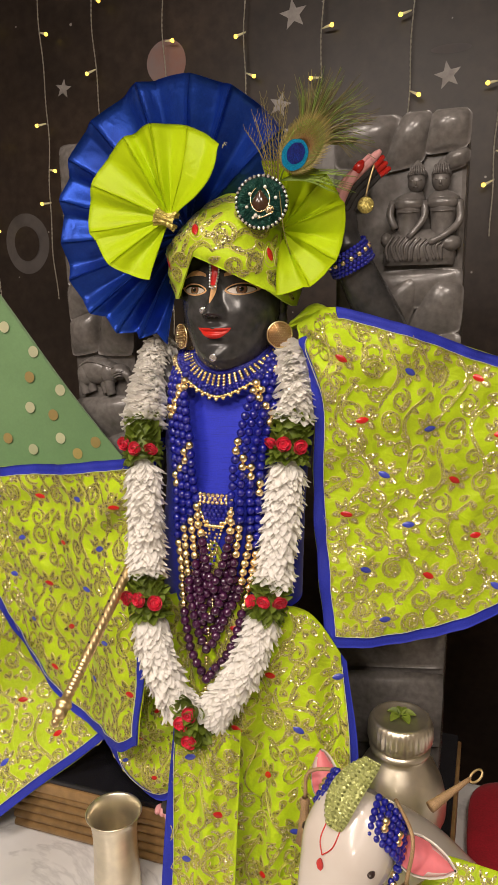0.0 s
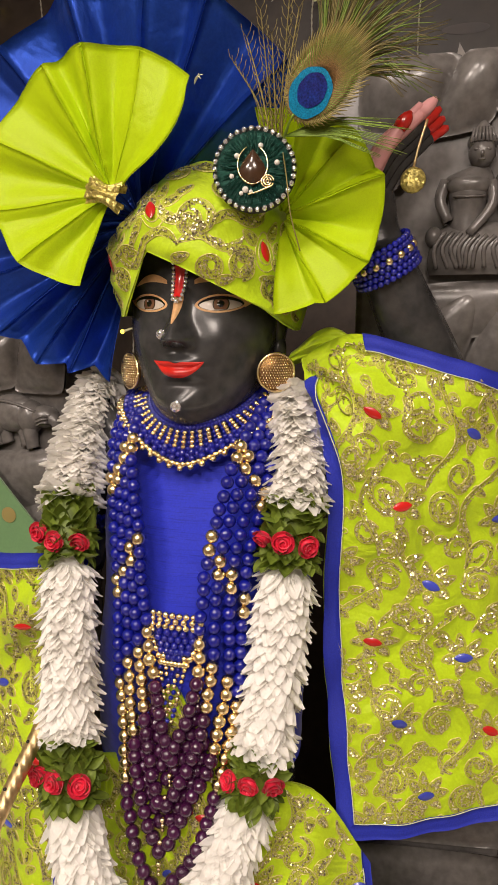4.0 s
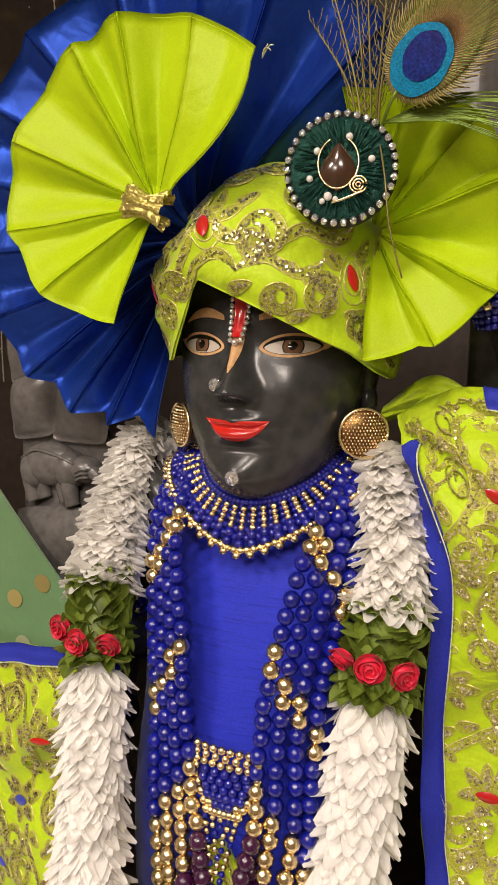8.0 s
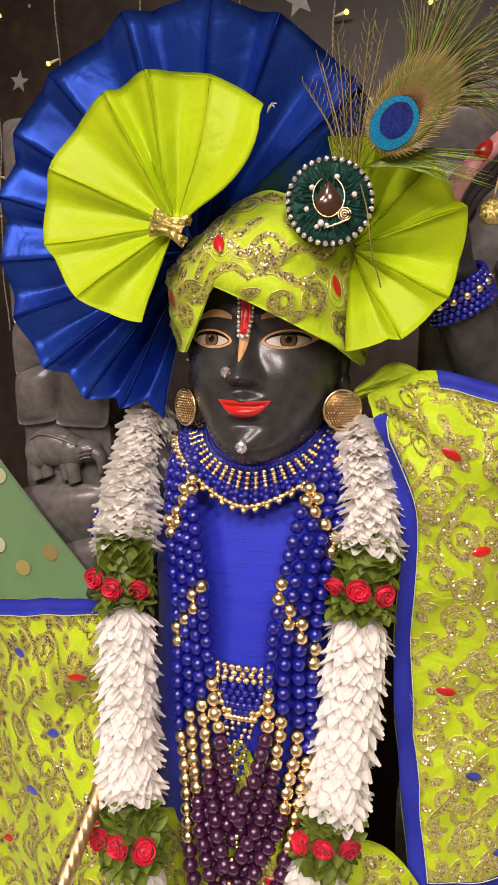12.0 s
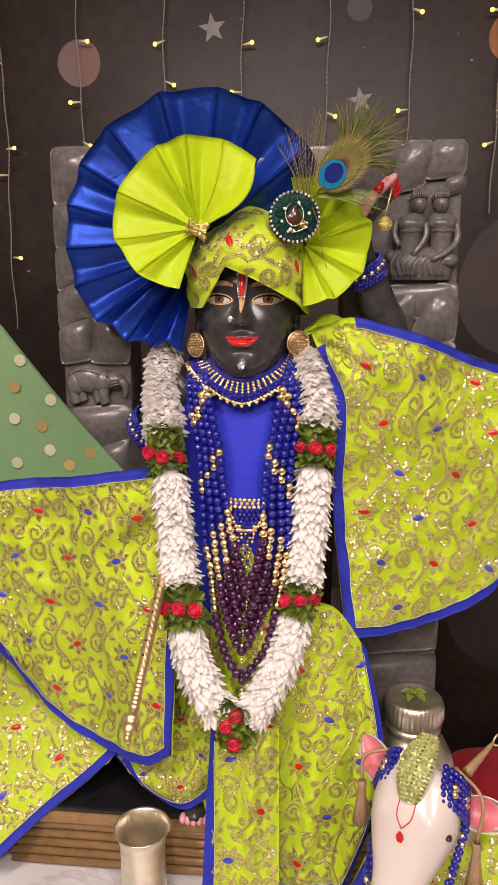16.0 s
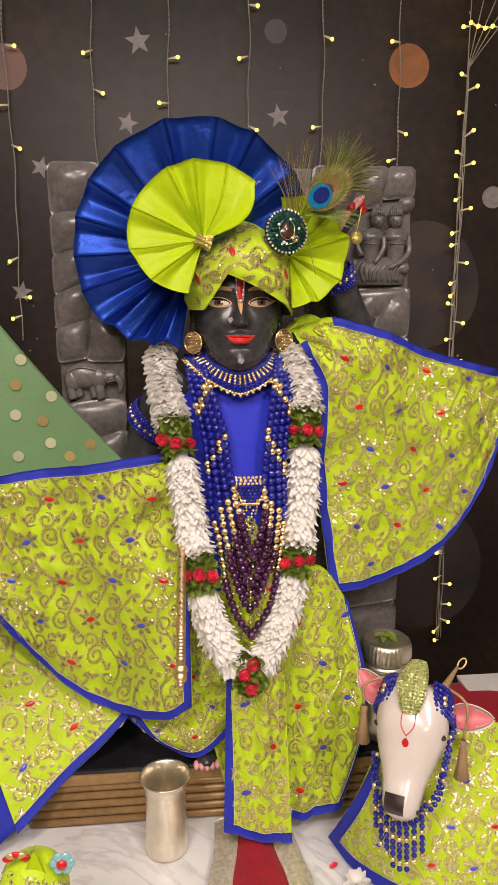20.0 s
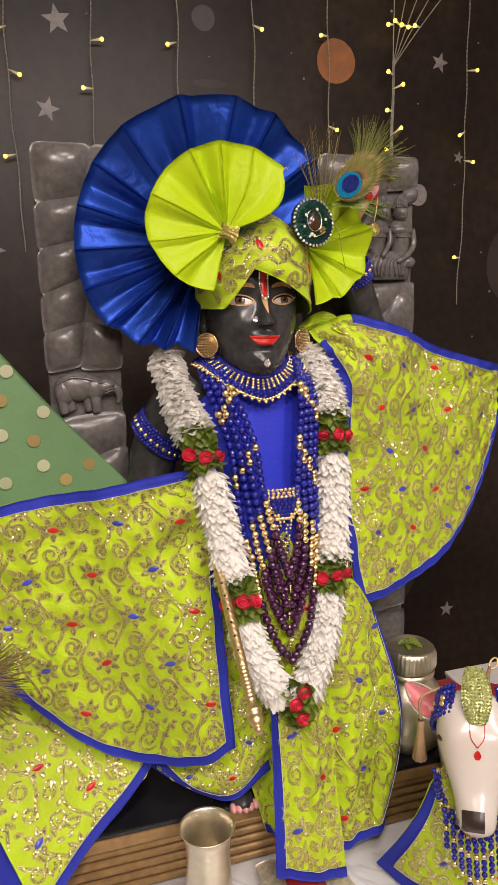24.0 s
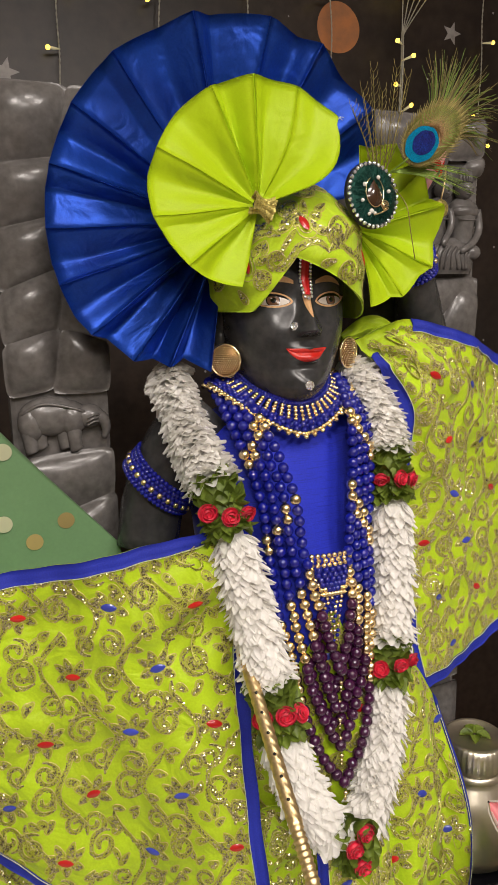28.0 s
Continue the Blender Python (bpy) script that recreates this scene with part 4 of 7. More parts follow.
for side in (-1, 1):
    cx, cz = side * 0.0305, 1.6285
    decal(almond(cx, cz, 0.0190, 0.0080, 0.0066, side, tip=0.0010), 0.0004, 2, (cx, cz))
    wing = [(cx + side * 0.0165, cz + 0.0038), (cx + side * 0.0245, cz + 0.0030), (cx + side * 0.0170, cz - 0.0022)]
    statue.add([(HX + x, face_y(x, z) - 0.0005, z) for x, z in wing], [(0, 1, 2)], 2)
    # black eye outline, thicker above where the upper lid's shade is painted in
    decal(almond(cx, cz, 0.0166, 0.0064, 0.0050, side, tip=0.0007), 0.0007, 5, (cx, cz))
    decal(almond(cx, cz - 0.0004, 0.0156, 0.0043, 0.0044, side, tip=0.0006), 0.0010, 3, (cx, cz))
    ix = cx + 0.0008
    clip = [(ix + 0.0062 * math.cos(a), cz + 0.0002 + min(0.0039, max(-0.0043, 0.0062 * math.sin(a)))) for a in np.linspace(0, 2 * math.pi, 24, endpoint=False)]
    decal(clip, 0.0013, 5, (ix, cz))
    decal([(ix + (x - ix) * 0.88, cz + (z - cz) * 0.92) for x, z in clip], 0.0015, 4, (ix, cz))
    decal([(ix + 0.0027 * math.cos(a), cz + 0.0004 + 0.0027 * math.sin(a)) for a in np.linspace(0, 2 * math.pi, 16, endpoint=False)], 0.0018, 5, (ix, cz), 2)
    # tiny ivory dot beside the pupil is a painted glint
    decal([(ix - 0.0018 + 0.0007 * math.cos(a), cz + 0.0022 + 0.0007 * math.sin(a)) for a in np.linspace(0, 2 * math.pi, 10, endpoint=False)], 0.0021, 3, (ix - 0.0018, cz + 0.0022), 2)
    brow = []
    for k in range(15):
        t = k / 14
        brow.append((side * (0.0115 + 0.033 * t), 1.6440 + 0.0055 * math.sin(math.pi * min(1, t * 0.9 + 0.08)) - 0.002 * t, 0.0026 * math.sin(math.pi * (0.15 + 0.85 * t)) + 0.0004))
    loop = [(x, z + h) for x, z, h in brow] + [(x, z - h) for x, z, h in brow[::-1]]
    verts = []
    for x, z in loop:
        verts.append((HX + x, face_y(x, z) - 0.0006, z))
    statue.add(verts, [(i, i + 1, 28 - i, 29 - i) for i in range(14)], 2)
# lips
for part_no in (0, 1):
    top, low = [], []
    for k in range(25):
        t = -1 + 2 * k / 24
        x = 0.0212 * t
        mid = 1.5780 + 0.0054 * abs(t) ** 2.6
        if part_no == 0:
            top.append((x, mid + 0.0002 + (0.0054 - 0.0014 * bell(t, 0, 0.14)) * (1 - abs(t) ** 2.6)))
            low.append((x, mid))
        else:
            top.append((x, mid))
            low.append((x, mid - 0.0074 * (1 - t * t) ** 0.9))
    g = [[(HX + a[0], face_y(a[0], a[1] + (b[1] - a[1]) * q) - 0.0005 - 0.0006 * math.sin(math.pi * q), a[1] + (b[1] - a[1]) * q) for q in np.linspace(0, 1, 6)] for a, b in zip(top, low)]
    sheet(statue, g, 0, 1)
# sandal-paste mark running down the nose
mark = [[(HX + x, face_y(x, z) - 0.0006, z) for x in np.linspace(-h, h, 5)] for z, h in ((1.640, 0.0038), (1.636, 0.0040), (1.631, 0.0040), (1.626, 0.0036), (1.622, 0.0030), (1.617, 0.0019), (1.613, 0.0004))]
sheet(statue, mark, 0, 2)
# neck, trunk and legs
lathe(statue, [(0.030, 1.40), (0.045, 1.47), (0.040, 1.51), (0.036, 1.545), (0.034, 1.58)], 28, (HX, 0.885, 0))


def loft(shape, sections, seg=32, slot=0):
    """Ellipses (x, y, z, half width, half depth) joined into a body."""
    g = []
    zs = [s[2] for s in sections]
    for z in np.linspace(zs[0], zs[-1], 40):
        v = [table(z, [(s[2], s[k]) for s in sections]) for k in (0, 1, 3, 4)]
        g.append([(v[0] + v[2] * math.sin(a), v[1] - v[3] * math.cos(a), z) for a in np.linspace(-math.pi, math.pi, seg)])
    return sheet(shape, g, 0, slot)


TRUNK = ((HX, 0.885, 1.525, 0.040, 0.040), (HX, 0.885, 1.50, 0.085, 0.058), (HX, 0.878, 1.45, 0.098, 0.072), (HX, 0.866, 1.38, 0.092, 0.082), (HX, 0.850, 1.30, 0.092, 0.086), (HX, 0.848, 1.16, 0.090, 0.078))
loft(statue, TRUNK)
for fx, fy in ((-0.375, 0.82), (-0.29, 0.83)):
    tube(statue, [(fx + 0.01, fy, 1.16), (fx + 0.005, fy, 1.05), (fx, fy, PLINTH_TOP + 0.004)], [0.045, 0.035, 0.026], 14)
    ball(statue, (fx, fy - 0.045, PLINTH_TOP + 0.011), (0.020, 0.045, 0.012), 14, 8)
    for t in range(5):
        ball(statue, (fx - 0.016 + 0.008 * t, fy - 0.083 + 0.002 * abs(t - 2), PLINTH_TOP + 0.007), (0.0048, 0.009, 0.006), 8, 6, 6)
# arm bent forward under the shawl
tube(statue, spline([(-0.395, 0.882, 1.515), (-0.425, 0.88, 1.485), (-0.452, 0.885, 1.43), (-0.465, 0.875, 1.375)], 16), np.linspace(0.036, 0.032, 16), 18)
tube(statue, spline([(-0.465, 0.87, 1.37), (-0.45, 0.845, 1.355), (-0.43, 0.825, 1.345)], 10), np.linspace(0.027, 0.020, 10), 14)
# raised arm
tube(statue, spline([(-0.235, 0.885, 1.51), (-0.17, 0.89, 1.50), (-0.115, 0.895, 1.535)], 14), np.linspace(0.036, 0.031, 14), 16)
tube(statue, spline([(-0.115, 0.895, 1.535), (-0.130, 0.885, 1.585), (-0.152, 0.868, 1.635), (-0.168, 0.858, 1.672)], 16), np.linspace(0.033, 0.021, 16), 18)
palm = spline([(-0.168, 0.858, 1.672), (-0.176, 0.858, 1.700), (-0.178, 0.860, 1.722), (-0.170, 0.862, 1.742)], 12)
tube(statue, palm, [0.021, 0.020, 0.019, 0.019, 0.020, 0.020, 0.020, 0.019, 0.018, 0.016, 0.014, 0.010], 14, 0, 0.7)
for k in range(4):
    o = np.array((0.0030 * k, 0.006 * k - 0.006, -0.0036 * k))
    fp = spline([np.array((-0.178, 0.846, 1.726)) + o, np.array((-0.166, 0.846, 1.745)) + o, np.array((-0.152, 0.850, 1.759)) + o, np.array((-0.141, 0.855, 1.770)) + o, np.array((-0.131, 0.860, 1.781 - 0.002 * k)) + o], 14)
    tube(statue, fp[:12], np.linspace(0.0066, 0.0050, 12), 10, 6 if k == 0 else 0)
    tube(statue, fp[10:], [0.0052, 0.0052, 0.0046, 0.0024], 10, 6 if k == 0 else 1)
    tube(statue, [p + np.array((-0.0030, -0.0030, 0.0026)) for p in fp[1:12]], np.linspace(0.0036, 0.0030, 11), 7, 6)
tube(statue, spline([(-0.178, 0.842, 1.722), (-0.168, 0.838, 1.740), (-0.158, 0.838, 1.754), (-0.152, 0.840, 1.763)], 8), [0.006, 0.0072, 0.007, 0.0065, 0.006, 0.0056, 0.005, 0.003], 9, 6)
tube(statue, spline([(-0.156, 0.8370, 1.757), (-0.152, 0.838, 1.763), (-0.148, 0.840, 1.769)], 5), [0.0048, 0.0056, 0.0054, 0.0045, 0.002], 9, 1)
# ears
for side in (-1, 1):
    ball(statue, (HX + side * 0.064, 0.872, 1.618), (0.007, 0.014, 0.026), 12, 8)
    ball(statue, (HX + side * 0.065, 0.870, 1.592), (0.006, 0.009, 0.012), 10, 8)
tagged(part("statue", statue, [BLACK_STONE, RED_PAINT, TAN_PAINT, EYE_WHITE, IRIS, PUPIL_LID_SHADE, PINK_PAINT]), "polished black stone statue with painted face standing on the plinth", "statue")


# ---------------------------------------------------------------- tunic
tunic = Shape()
g = []
for z in np.linspace(1.225, 1.522, 46):
    v = [table(z, [(s[2], s[k]) for s in TRUNK]) for k in (0, 1, 3, 4)]
    e = 0.004 + 0.0003 * math.sin(z * 300)
    g.append([(v[0] + (v[2] + e) * math.sin(a), v[1] - (v[3] + e) * math.cos(a) - 0.0008 * math.sin(a * 9 + z * 20), z) for a in np.linspace(-1.9, 1.9, 50)])
sheet(tunic, g, 0.0012)
tagged(part("tunic", tunic, BLUE_TUNIC), "plain royal blue silk tunic over the chest", "tunic")


# ---------------------------------------------------------------- turban and fans
def turban_low(a):
    """The lower edge: a peak over the brow, steep on one side and long on the other."""
    x = 0.086 * math.sin(a) if abs(a) < math.pi / 2 else math.copysign(0.086, a)
    d = x + 0.020
    low = 1.667 + 0.002 * math.sin(50 * d) - (1.16 * -d if d < 0 else 0.46 * d)
    low = max(low, 1.618 if a < 0 else 1.620)
    return low - 0.012 * min(1.0, max(0.0, (a - 0.85) / 0.5)) * (a < 2.4)


def turban_raw(u, v):
    a = (u - 0.5) * 2 * math.pi
    zb = turban_low(a)
    vv = min(max(v, 0.0), 1.0)
    r = (1 - vv ** 2.7) ** 0.5 * (1 + 0.06 * math.sin(math.pi * vv)) + 0.003 * vv
    s, c = math.sin(a), math.cos(a)
    ry = 0.092 if c > 0 else 0.086
    flap = 1 / (1 + math.exp(-(a + 0.30 - 1.1 * (vv - 0.1)) / 0.035))
    fold = 0.0024 * math.sin(8 * vv + 2.6 * a) + 0.0014 * math.sin(19 * vv - 4 * a) + 0.005 * bell(vv, 0.55, 0.2) * bell(a, 0.35, 0.45) + 0.0030 * flap * bell(a, 0.2, 1.0)
    fold += 0.0022 * math.sin(30 * (vv + 0.45 * a)) * bell(a, -0.85, 0.45) * math.sin(math.pi * vv)
    top = 1.738 + 0.007 * math.sin(a + 0.6) + 0.004 * math.sin(2.6 * a + 1) * abs(c)
    return np.array((HX + ((0.0835 - (0.008 * (1 - vv) ** 2 if s < 0 else 0.0)) * r + fold) * s, HY - (ry * r + fold) * c, zb + (top - zb) * vv))


TURBAN = Surface(turban_raw, lambda p: np.array((p[0] - HX, p[1] - HY, 0.3 * (p[2] - 1.66))))
turban = thing("turban", "lime green turban wrapped with gold sequin embroidery", "turban")
g = [[turban_raw(u, v) for v in np.linspace(0, 1, 44)] for u in np.linspace(0, 1, 120)]
part("wrap", sheet(Shape(), g, -0.002), LIME_BROCADE, turban)
thread = thread_for(78)
for (u, v), col in (((0.476, 0.40), "red"), ((0.640, 0.36), "red"), ((0.378, 0.36), "red"), ((0.72, 0.3), "red")):
    gem(TURBAN, (u, v), 0.0165, 1.85, col, turban)
    for sc, w in ((1.0, 0.0014), (1.55, 0.0016)):
        sew(thread, TURBAN, (u, v), leaf_loop(0, 0, 0.020 * sc, 0.0115 * sc, 1.9), w, limits=(0.0, 0.97))
    for ang in (-0.4, 0.5, 1.3, 2.7, 3.6):
        sew(thread, TURBAN, (u, v), leaf_loop(0.018 * math.cos(ang), 0.018 * math.sin(ang), 0.017, 0.0085, ang), 0.0019, limits=(0.0, 0.97), filled=7)
        sew(thread, TURBAN, (u, v), leaf_loop(0.018 * math.cos(ang), 0.018 * math.sin(ang), 0.008, 0.003, ang), 0.0020, limits=(0.0, 0.97))
for u, v, r1, hnd, st in ((0.545, 0.42, 0.0155, 1, 2.6), (0.600, 0.20, 0.0105, -1, 0.5), (0.50, 0.78, 0.012, -1, 2.0), (0.42, 0.72, 0.010, 1, 1.0), (0.43, 0.18, 0.009, -1, 3.0), (0.34, 0.6, 0.011, 1, 0.0), (0.31, 0.25, 0.010, -1, 1.5), (0.585, 0.68, 0.009, -1, 4.0), (0.69, 0.55, 0.010, 1, 0), (0.26, 0.45, 0.010, 1, 0), (0.455, 0.62, 0.0085, 1, 3.2), (0.40, 0.16, 0.008, 1, 0.7), (0.56, 0.10, 0.009, 1, 2.2), (0.65, 0.15, 0.009, -1, 1.0), (0.355, 0.40, 0.009, -1, 2.0), (0.55, 0.85, 0.009, 1, 0.4)):
    sew(thread, TURBAN, (u, v), spiral(1.30, 0.003, r1, hnd, st, 34), 0.0062, limits=(0.0, 0.97))
t = np.linspace(0, 1, 30)
for u, v, sgn in ((0.56, 0.28, 1), (0.47, 0.16, -1), (0.60, 0.5, 1), (0.39, 0.55, -1)):
    sew(thread, TURBAN, (u, v), np.stack([-0.024 + 0.05 * t, sgn * (0.014 * t - 0.006 + 0.006 * np.sin(6.28 * t))], 1), 0.0064, limits=(0.0, 0.97))
for u, v, an in ((0.52, 0.08, 0.3), (0.615, 0.55, 2.0), (0.52, 0.62, 0.7), (0.45, 0.55, 2.2), (0.58, 0.07, 0.1), (0.36, 0.12, 2.4), (0.41, 0.4, 1.2)):
    sew(thread, TURBAN, (u, v), leaf_loop(0, 0, 0.016, 0.0075, an), 0.0016, limits=(0.0, 0.97), filled=7)
    sew(thread, TURBAN, (u, v), leaf_loop(0, 0, 0.010, 0.003, an), 0.0022, limits=(0.0, 0.97))
fill = random.Random(12)
for k in range(26):
    u, v, an = 0.24 + 0.50 * ((k * 0.618) % 1.0), 0.06 + 0.84 * ((k * 0.377) % 1.0), fill.uniform(0, 3.1)
    sew(thread, TURBAN, (u, v), leaf_loop(0, 0, fill.uniform(0.011, 0.016), 0.0066, an), 0.0018, limits=(0.0, 0.97), filled=8)
    if k % 3 == 0:
        sew(thread, TURBAN, (u + 0.012, v), spiral(1.2, 0.002, 0.0078, 1 if k % 2 else -1, an, 26), 0.0040, limits=(0.0, 0.97))
finish_thread(thread, turban)


def pleated_fan(parent, mat, centre, a0, a1, radius, pleats, amp, cone=0.0, tilt=(0.0, 0.0), seed=0, hub=0.06, nr=16, narrow=0.0, soft=0.12, flap=0.0, zig=None, stitched=True):
    """A fan of accordion pleats opened from a0 to a1 degrees; radius(t) is its rim. Each pleat is a part."""
    r = random.Random(seed)
    sub = 6
    n = pleats * 2 * sub
    off = [r.uniform(-0.35, 0.35) for _ in range(pleats * 2 + 1)]
    deep = [r.uniform(0.25, 1.35) for _ in range(pleats * 2 + 1)]
    g = []
    for k in range(n + 1):
        t = k / n
        i, fr = divmod(k, sub)
        q = fr / sub
        wob = (off[i] * (1 - q) + off[min(i + 1, pleats * 2)] * q) * (a1 - a0) / (pleats * 2)
        h0, h1 = (1 if i % 2 == 0 else -1) * deep[i], (1 if (i + 1) % 2 == 0 else -1) * deep[min(i + 1, pleats * 2)]
        qq = q - soft * math.sin(2 * math.pi * q)
        h = h0 * (1 - qq) + h1 * qq
        row = []
        R = radius(t) * (1 - 0.003 * abs(math.sin(math.pi * q))) + (zig(t) * (h0 * (1 - q) + h1 * q) if zig else 0.0)
        for j in range(nr):
            s = j / (nr - 1)
            rr = R * (hub + (1 - hub) * s)
            a = radians(a0 + (a1 - a0) * ((1 + narrow) * t - narrow * t * t) + wob * (1 + narrow - 2 * narrow * t) + 1.6 * math.sin(5 * s + i * 1.7) * s * (1 - s))
            a -= radians(flap) * max(0.0, 1 - t / 0.20) * max(0.0, 1 - (max(0.0, s - 0.30) / 0.66) ** 1.8)
            depth = -amp * h * (0.5 + 0.5 * math.sin(2.4 * s)) * min(1, 4 * s + 0.15) - cone * s + amp * 0.22 * math.sin(7 * s + i * 0.9) * s
            if flap:
                depth -= 0.020 * math.sin(math.pi * min(1.0, s * 1.05)) * max(0.0, 1 - t / 0.22) ** 2
            x, z = rr * math.cos(a), rr * math.sin(a)
            row.append((centre[0] + x, centre[1] + depth + tilt[0] * x + tilt[1] * z, centre[2] + z))
        g.append(row)
    for i in range(pleats):
        piece = part("pleat", sheet(Shape(), g[i * 2 * sub:(i + 1) * 2 * sub + 1][::-1], 0.0010), mat, parent)
        rows = np.array(g[i * 2 * sub:(i + 1) * 2 * sub + 1])
        line = rows[:, -1] * 0.66 + rows[:, -2] * 0.34 + np.array((0, -0.0008, 0))
        if stitched:
            part("hem_stitch", tube(Shape(), line, 0.00035, 4), mat, piece)


blue_fan = thing("turban_fan", "large pleated royal blue satin fan behind the turban", "turban fan")
pleated_fan(blue_fan, BLUE_SATIN, (-0.377, 0.862, 1.702), 14, 259, lambda t: 0.1730 + 0.0015 * math.sin(9 * t) - 0.034 * min(1.0, max(0.0, (t - 0.74) / 0.22)), 13, 0.0085, 0.024, (0.0, -0.10), 3, narrow=0.30, soft=0.05, zig=lambda t: 0.0004 + 0.0026 * min(1.0, max(0.0, (t - 0.70) / 0.15)), stitched=False)
lime_fan = thing("turban_fan", "pleated lime green satin fan tied with gold thread to the turban", "turban fan")
pleated_fan(lime_fan, LIME_SATIN, (-0.368, 0.790, 1.711), 46, 252, lambda t: 0.103 * (1 - 0.29 * (max(0.0, t - 0.66) / 0.34) ** 1.3), 7, 0.0066, 0.012, (0.02, 0.0), 5, narrow=-0.25, soft=0.10, flap=27)
s = Shape()
A0, A1 = np.array((-0.379, 0.776, 1.7125)), np.array((-0.357, 0.784, 1.7070))
wrap = []
for t in np.linspace(0, 1, 14):
    r = 0.0058 + 0.0040 * abs(2 * t - 0.9) ** 1.5
    wrap.append([A0 + (A1 - A0) * t + r * (1 + 0.17 * math.sin(8 * a + 2.5 * t) + 0.06 * math.sin(19 * a)) * np.array((0.30 * math.sin(a), -0.72 * math.cos(a), math.sin(a))) for a in np.linspace(-2.7, 2.7, 60)])
sheet(s, wrap)
part("tie", s, TIE_GOLD, lime_fan, "crimped gold cloth tie")
s = Shape()
for k in range(4):
    tube(s, spline([(-0.297, 0.783, 1.783), (-0.2955 + 0.001 * k, 0.781, 1.786 + 0.0006 * k), (-0.294 + 0.0015 * k, 0.780, 1.787 + 0.002 * math.sin(2.2 * k))], 6), 0.0003, 5)
part("loose_thread", s, WHITE_THREAD, lime_fan)
side_fan = thing("turban_fan", "small pleated lime green satin fan behind the brooch", "turban fan")
pleated_fan(side_fan, LIME_SATIN, (-0.245, 0.838, 1.697), -85, 104, lambda t: 0.073 + 0.010 * math.sin(math.pi * t), 6, 0.0085, 0.022, (0.0, 0.0), 8, soft=0.04, zig=lambda t: 0.0028)



# ---------------------------------------------------------------- brooch and peacock feather
BC = np.array((-0.2535, 0.790, 1.724))


def on_brooch(x, y, h):
    a = Vector((1, 0, 0)).lerp(Vector((0.97, 0.22, 0)), 1).normalized()
    n = Vector((0.20, -1.0, 0.12)).normalized()
    e1 = (a - n * a.dot(n)).normalized()
    e2 = n.cross(e1)
    e2 = e2 if e2.z > 0 else -e2
    return BC + np.array(e1) * x + np.array(e2) * y + np.array(n) * h


def brooch_disc(r, h, dome, mat, name, parent, label=""):
    s = Shape()
    verts, faces = [on_brooch(0, 0, h + dome)], []
    n, rings = 48, 5
    for j in range(1, rings + 1):
        q = j / rings
        for k in range(n):
            a = 2 * math.pi * k / n
            verts.append(on_brooch(r * q * math.cos(a), r * q * math.sin(a), h + dome * (1 - q * q)))
    faces += [(0, 1 + k, 1 + (k + 1) % n) for k in range(n)]
    for j in range(rings - 1):
        faces += [(1 + j * n + k, 1 + (j + 1) * n + k, 1 + (j + 1) * n + (k + 1) % n, 1 + j * n + (k + 1) % n) for k in range(n)]
    k0 = len(verts)
    for k in range(n):
        a = 2 * math.pi * k / n
        verts.append(on_brooch(r * math.cos(a), r * math.sin(a), h - 0.004))
    faces += [(1 + (rings - 1) * n + k, k0 + k, k0 + (k + 1) % n, 1 + (rings - 1) * n + (k + 1) % n) for k in range(n)]
    return part(name, s.add(verts, faces), mat, parent, label)


brooch = thing("brooch", "round peacock green brooch rimmed with rhinestones on the turban", "brooch")
brooch_disc(0.0305, 0.0, 0.001, HAIR_HOLE_BLACK, "backing", brooch)
brooch_disc(0.0270, 0.0012, 0.002, PEACOCK_GREEN, "feather_ground", brooch, "iridescent green thread ground")
s = Shape()
rng = random.Random(5)
for k in range(170):
    a = rng.uniform(0, 2 * math.pi)
    r0, r1 = rng.uniform(0.009, 0.018), rng.uniform(0.02, 0.0268)
    tube(s, [on_brooch(r0 * math.cos(a), r0 * math.sin(a), 0.003), on_brooch((r0 + r1) / 2 * math.cos(a + 0.04), (r0 + r1) / 2 * math.sin(a + 0.04), 0.0042), on_brooch(r1 * math.cos(a + 0.06), r1 * math.sin(a + 0.06), 0.0022)], 0.00045, 4)
part("thread_fringe", s, PEACOCK_GREEN, brooch)
for k in range(34):
    a = 2 * math.pi * k / 34
    bead(STONE_BALL, on_brooch(0.0288 * math.cos(a), 0.0288 * math.sin(a), 0.0016), 0.0021, brooch, "rhinestone")
PEARL_BALL = unit_bead("pearl", material("white_pearl", (0.80, 0.76, 0.70), 0.2, coat=0.5), 12, 8)
for px, py, pr in ((-0.0125, 0.0085, 0.0027), (0.0045, 0.0155, 0.0027), (0.0165, 0.0035, 0.0027), (-0.016, -0.006, 0.0025), (-0.006, -0.0155, 0.0032), (-0.002, -0.017, 0.0022), (-0.009, -0.018, 0.0022)):
    bead(PEARL_BALL, on_brooch(px, py, 0.0045), pr * 0.74, brooch, "pearl")
g = []
for k in range(13):
    t = k / 12
    w = 0.0092 * math.sin(math.pi * t ** 0.75) + 0.0002
    g.append([on_brooch(q * w - 0.001, -0.013 + 0.026 * t, 0.0045 + 0.003 * (1 - q * q) * math.sin(math.pi * t)) for q in np.linspace(-1, 1, 9)])
part("shell_centre", sheet(Shape(), g), BROWN_SHELL, brooch, "glossy brown shell centre")
s = Shape()
tube(s, [on_brooch(-0.001 + 0.0108 * math.sin(a) * (1 if a < math.pi else 1), 0.002 + 0.0135 * math.cos(a), 0.0048) for a in np.linspace(0.4, 5.9, 30)], 0.0006, 5)
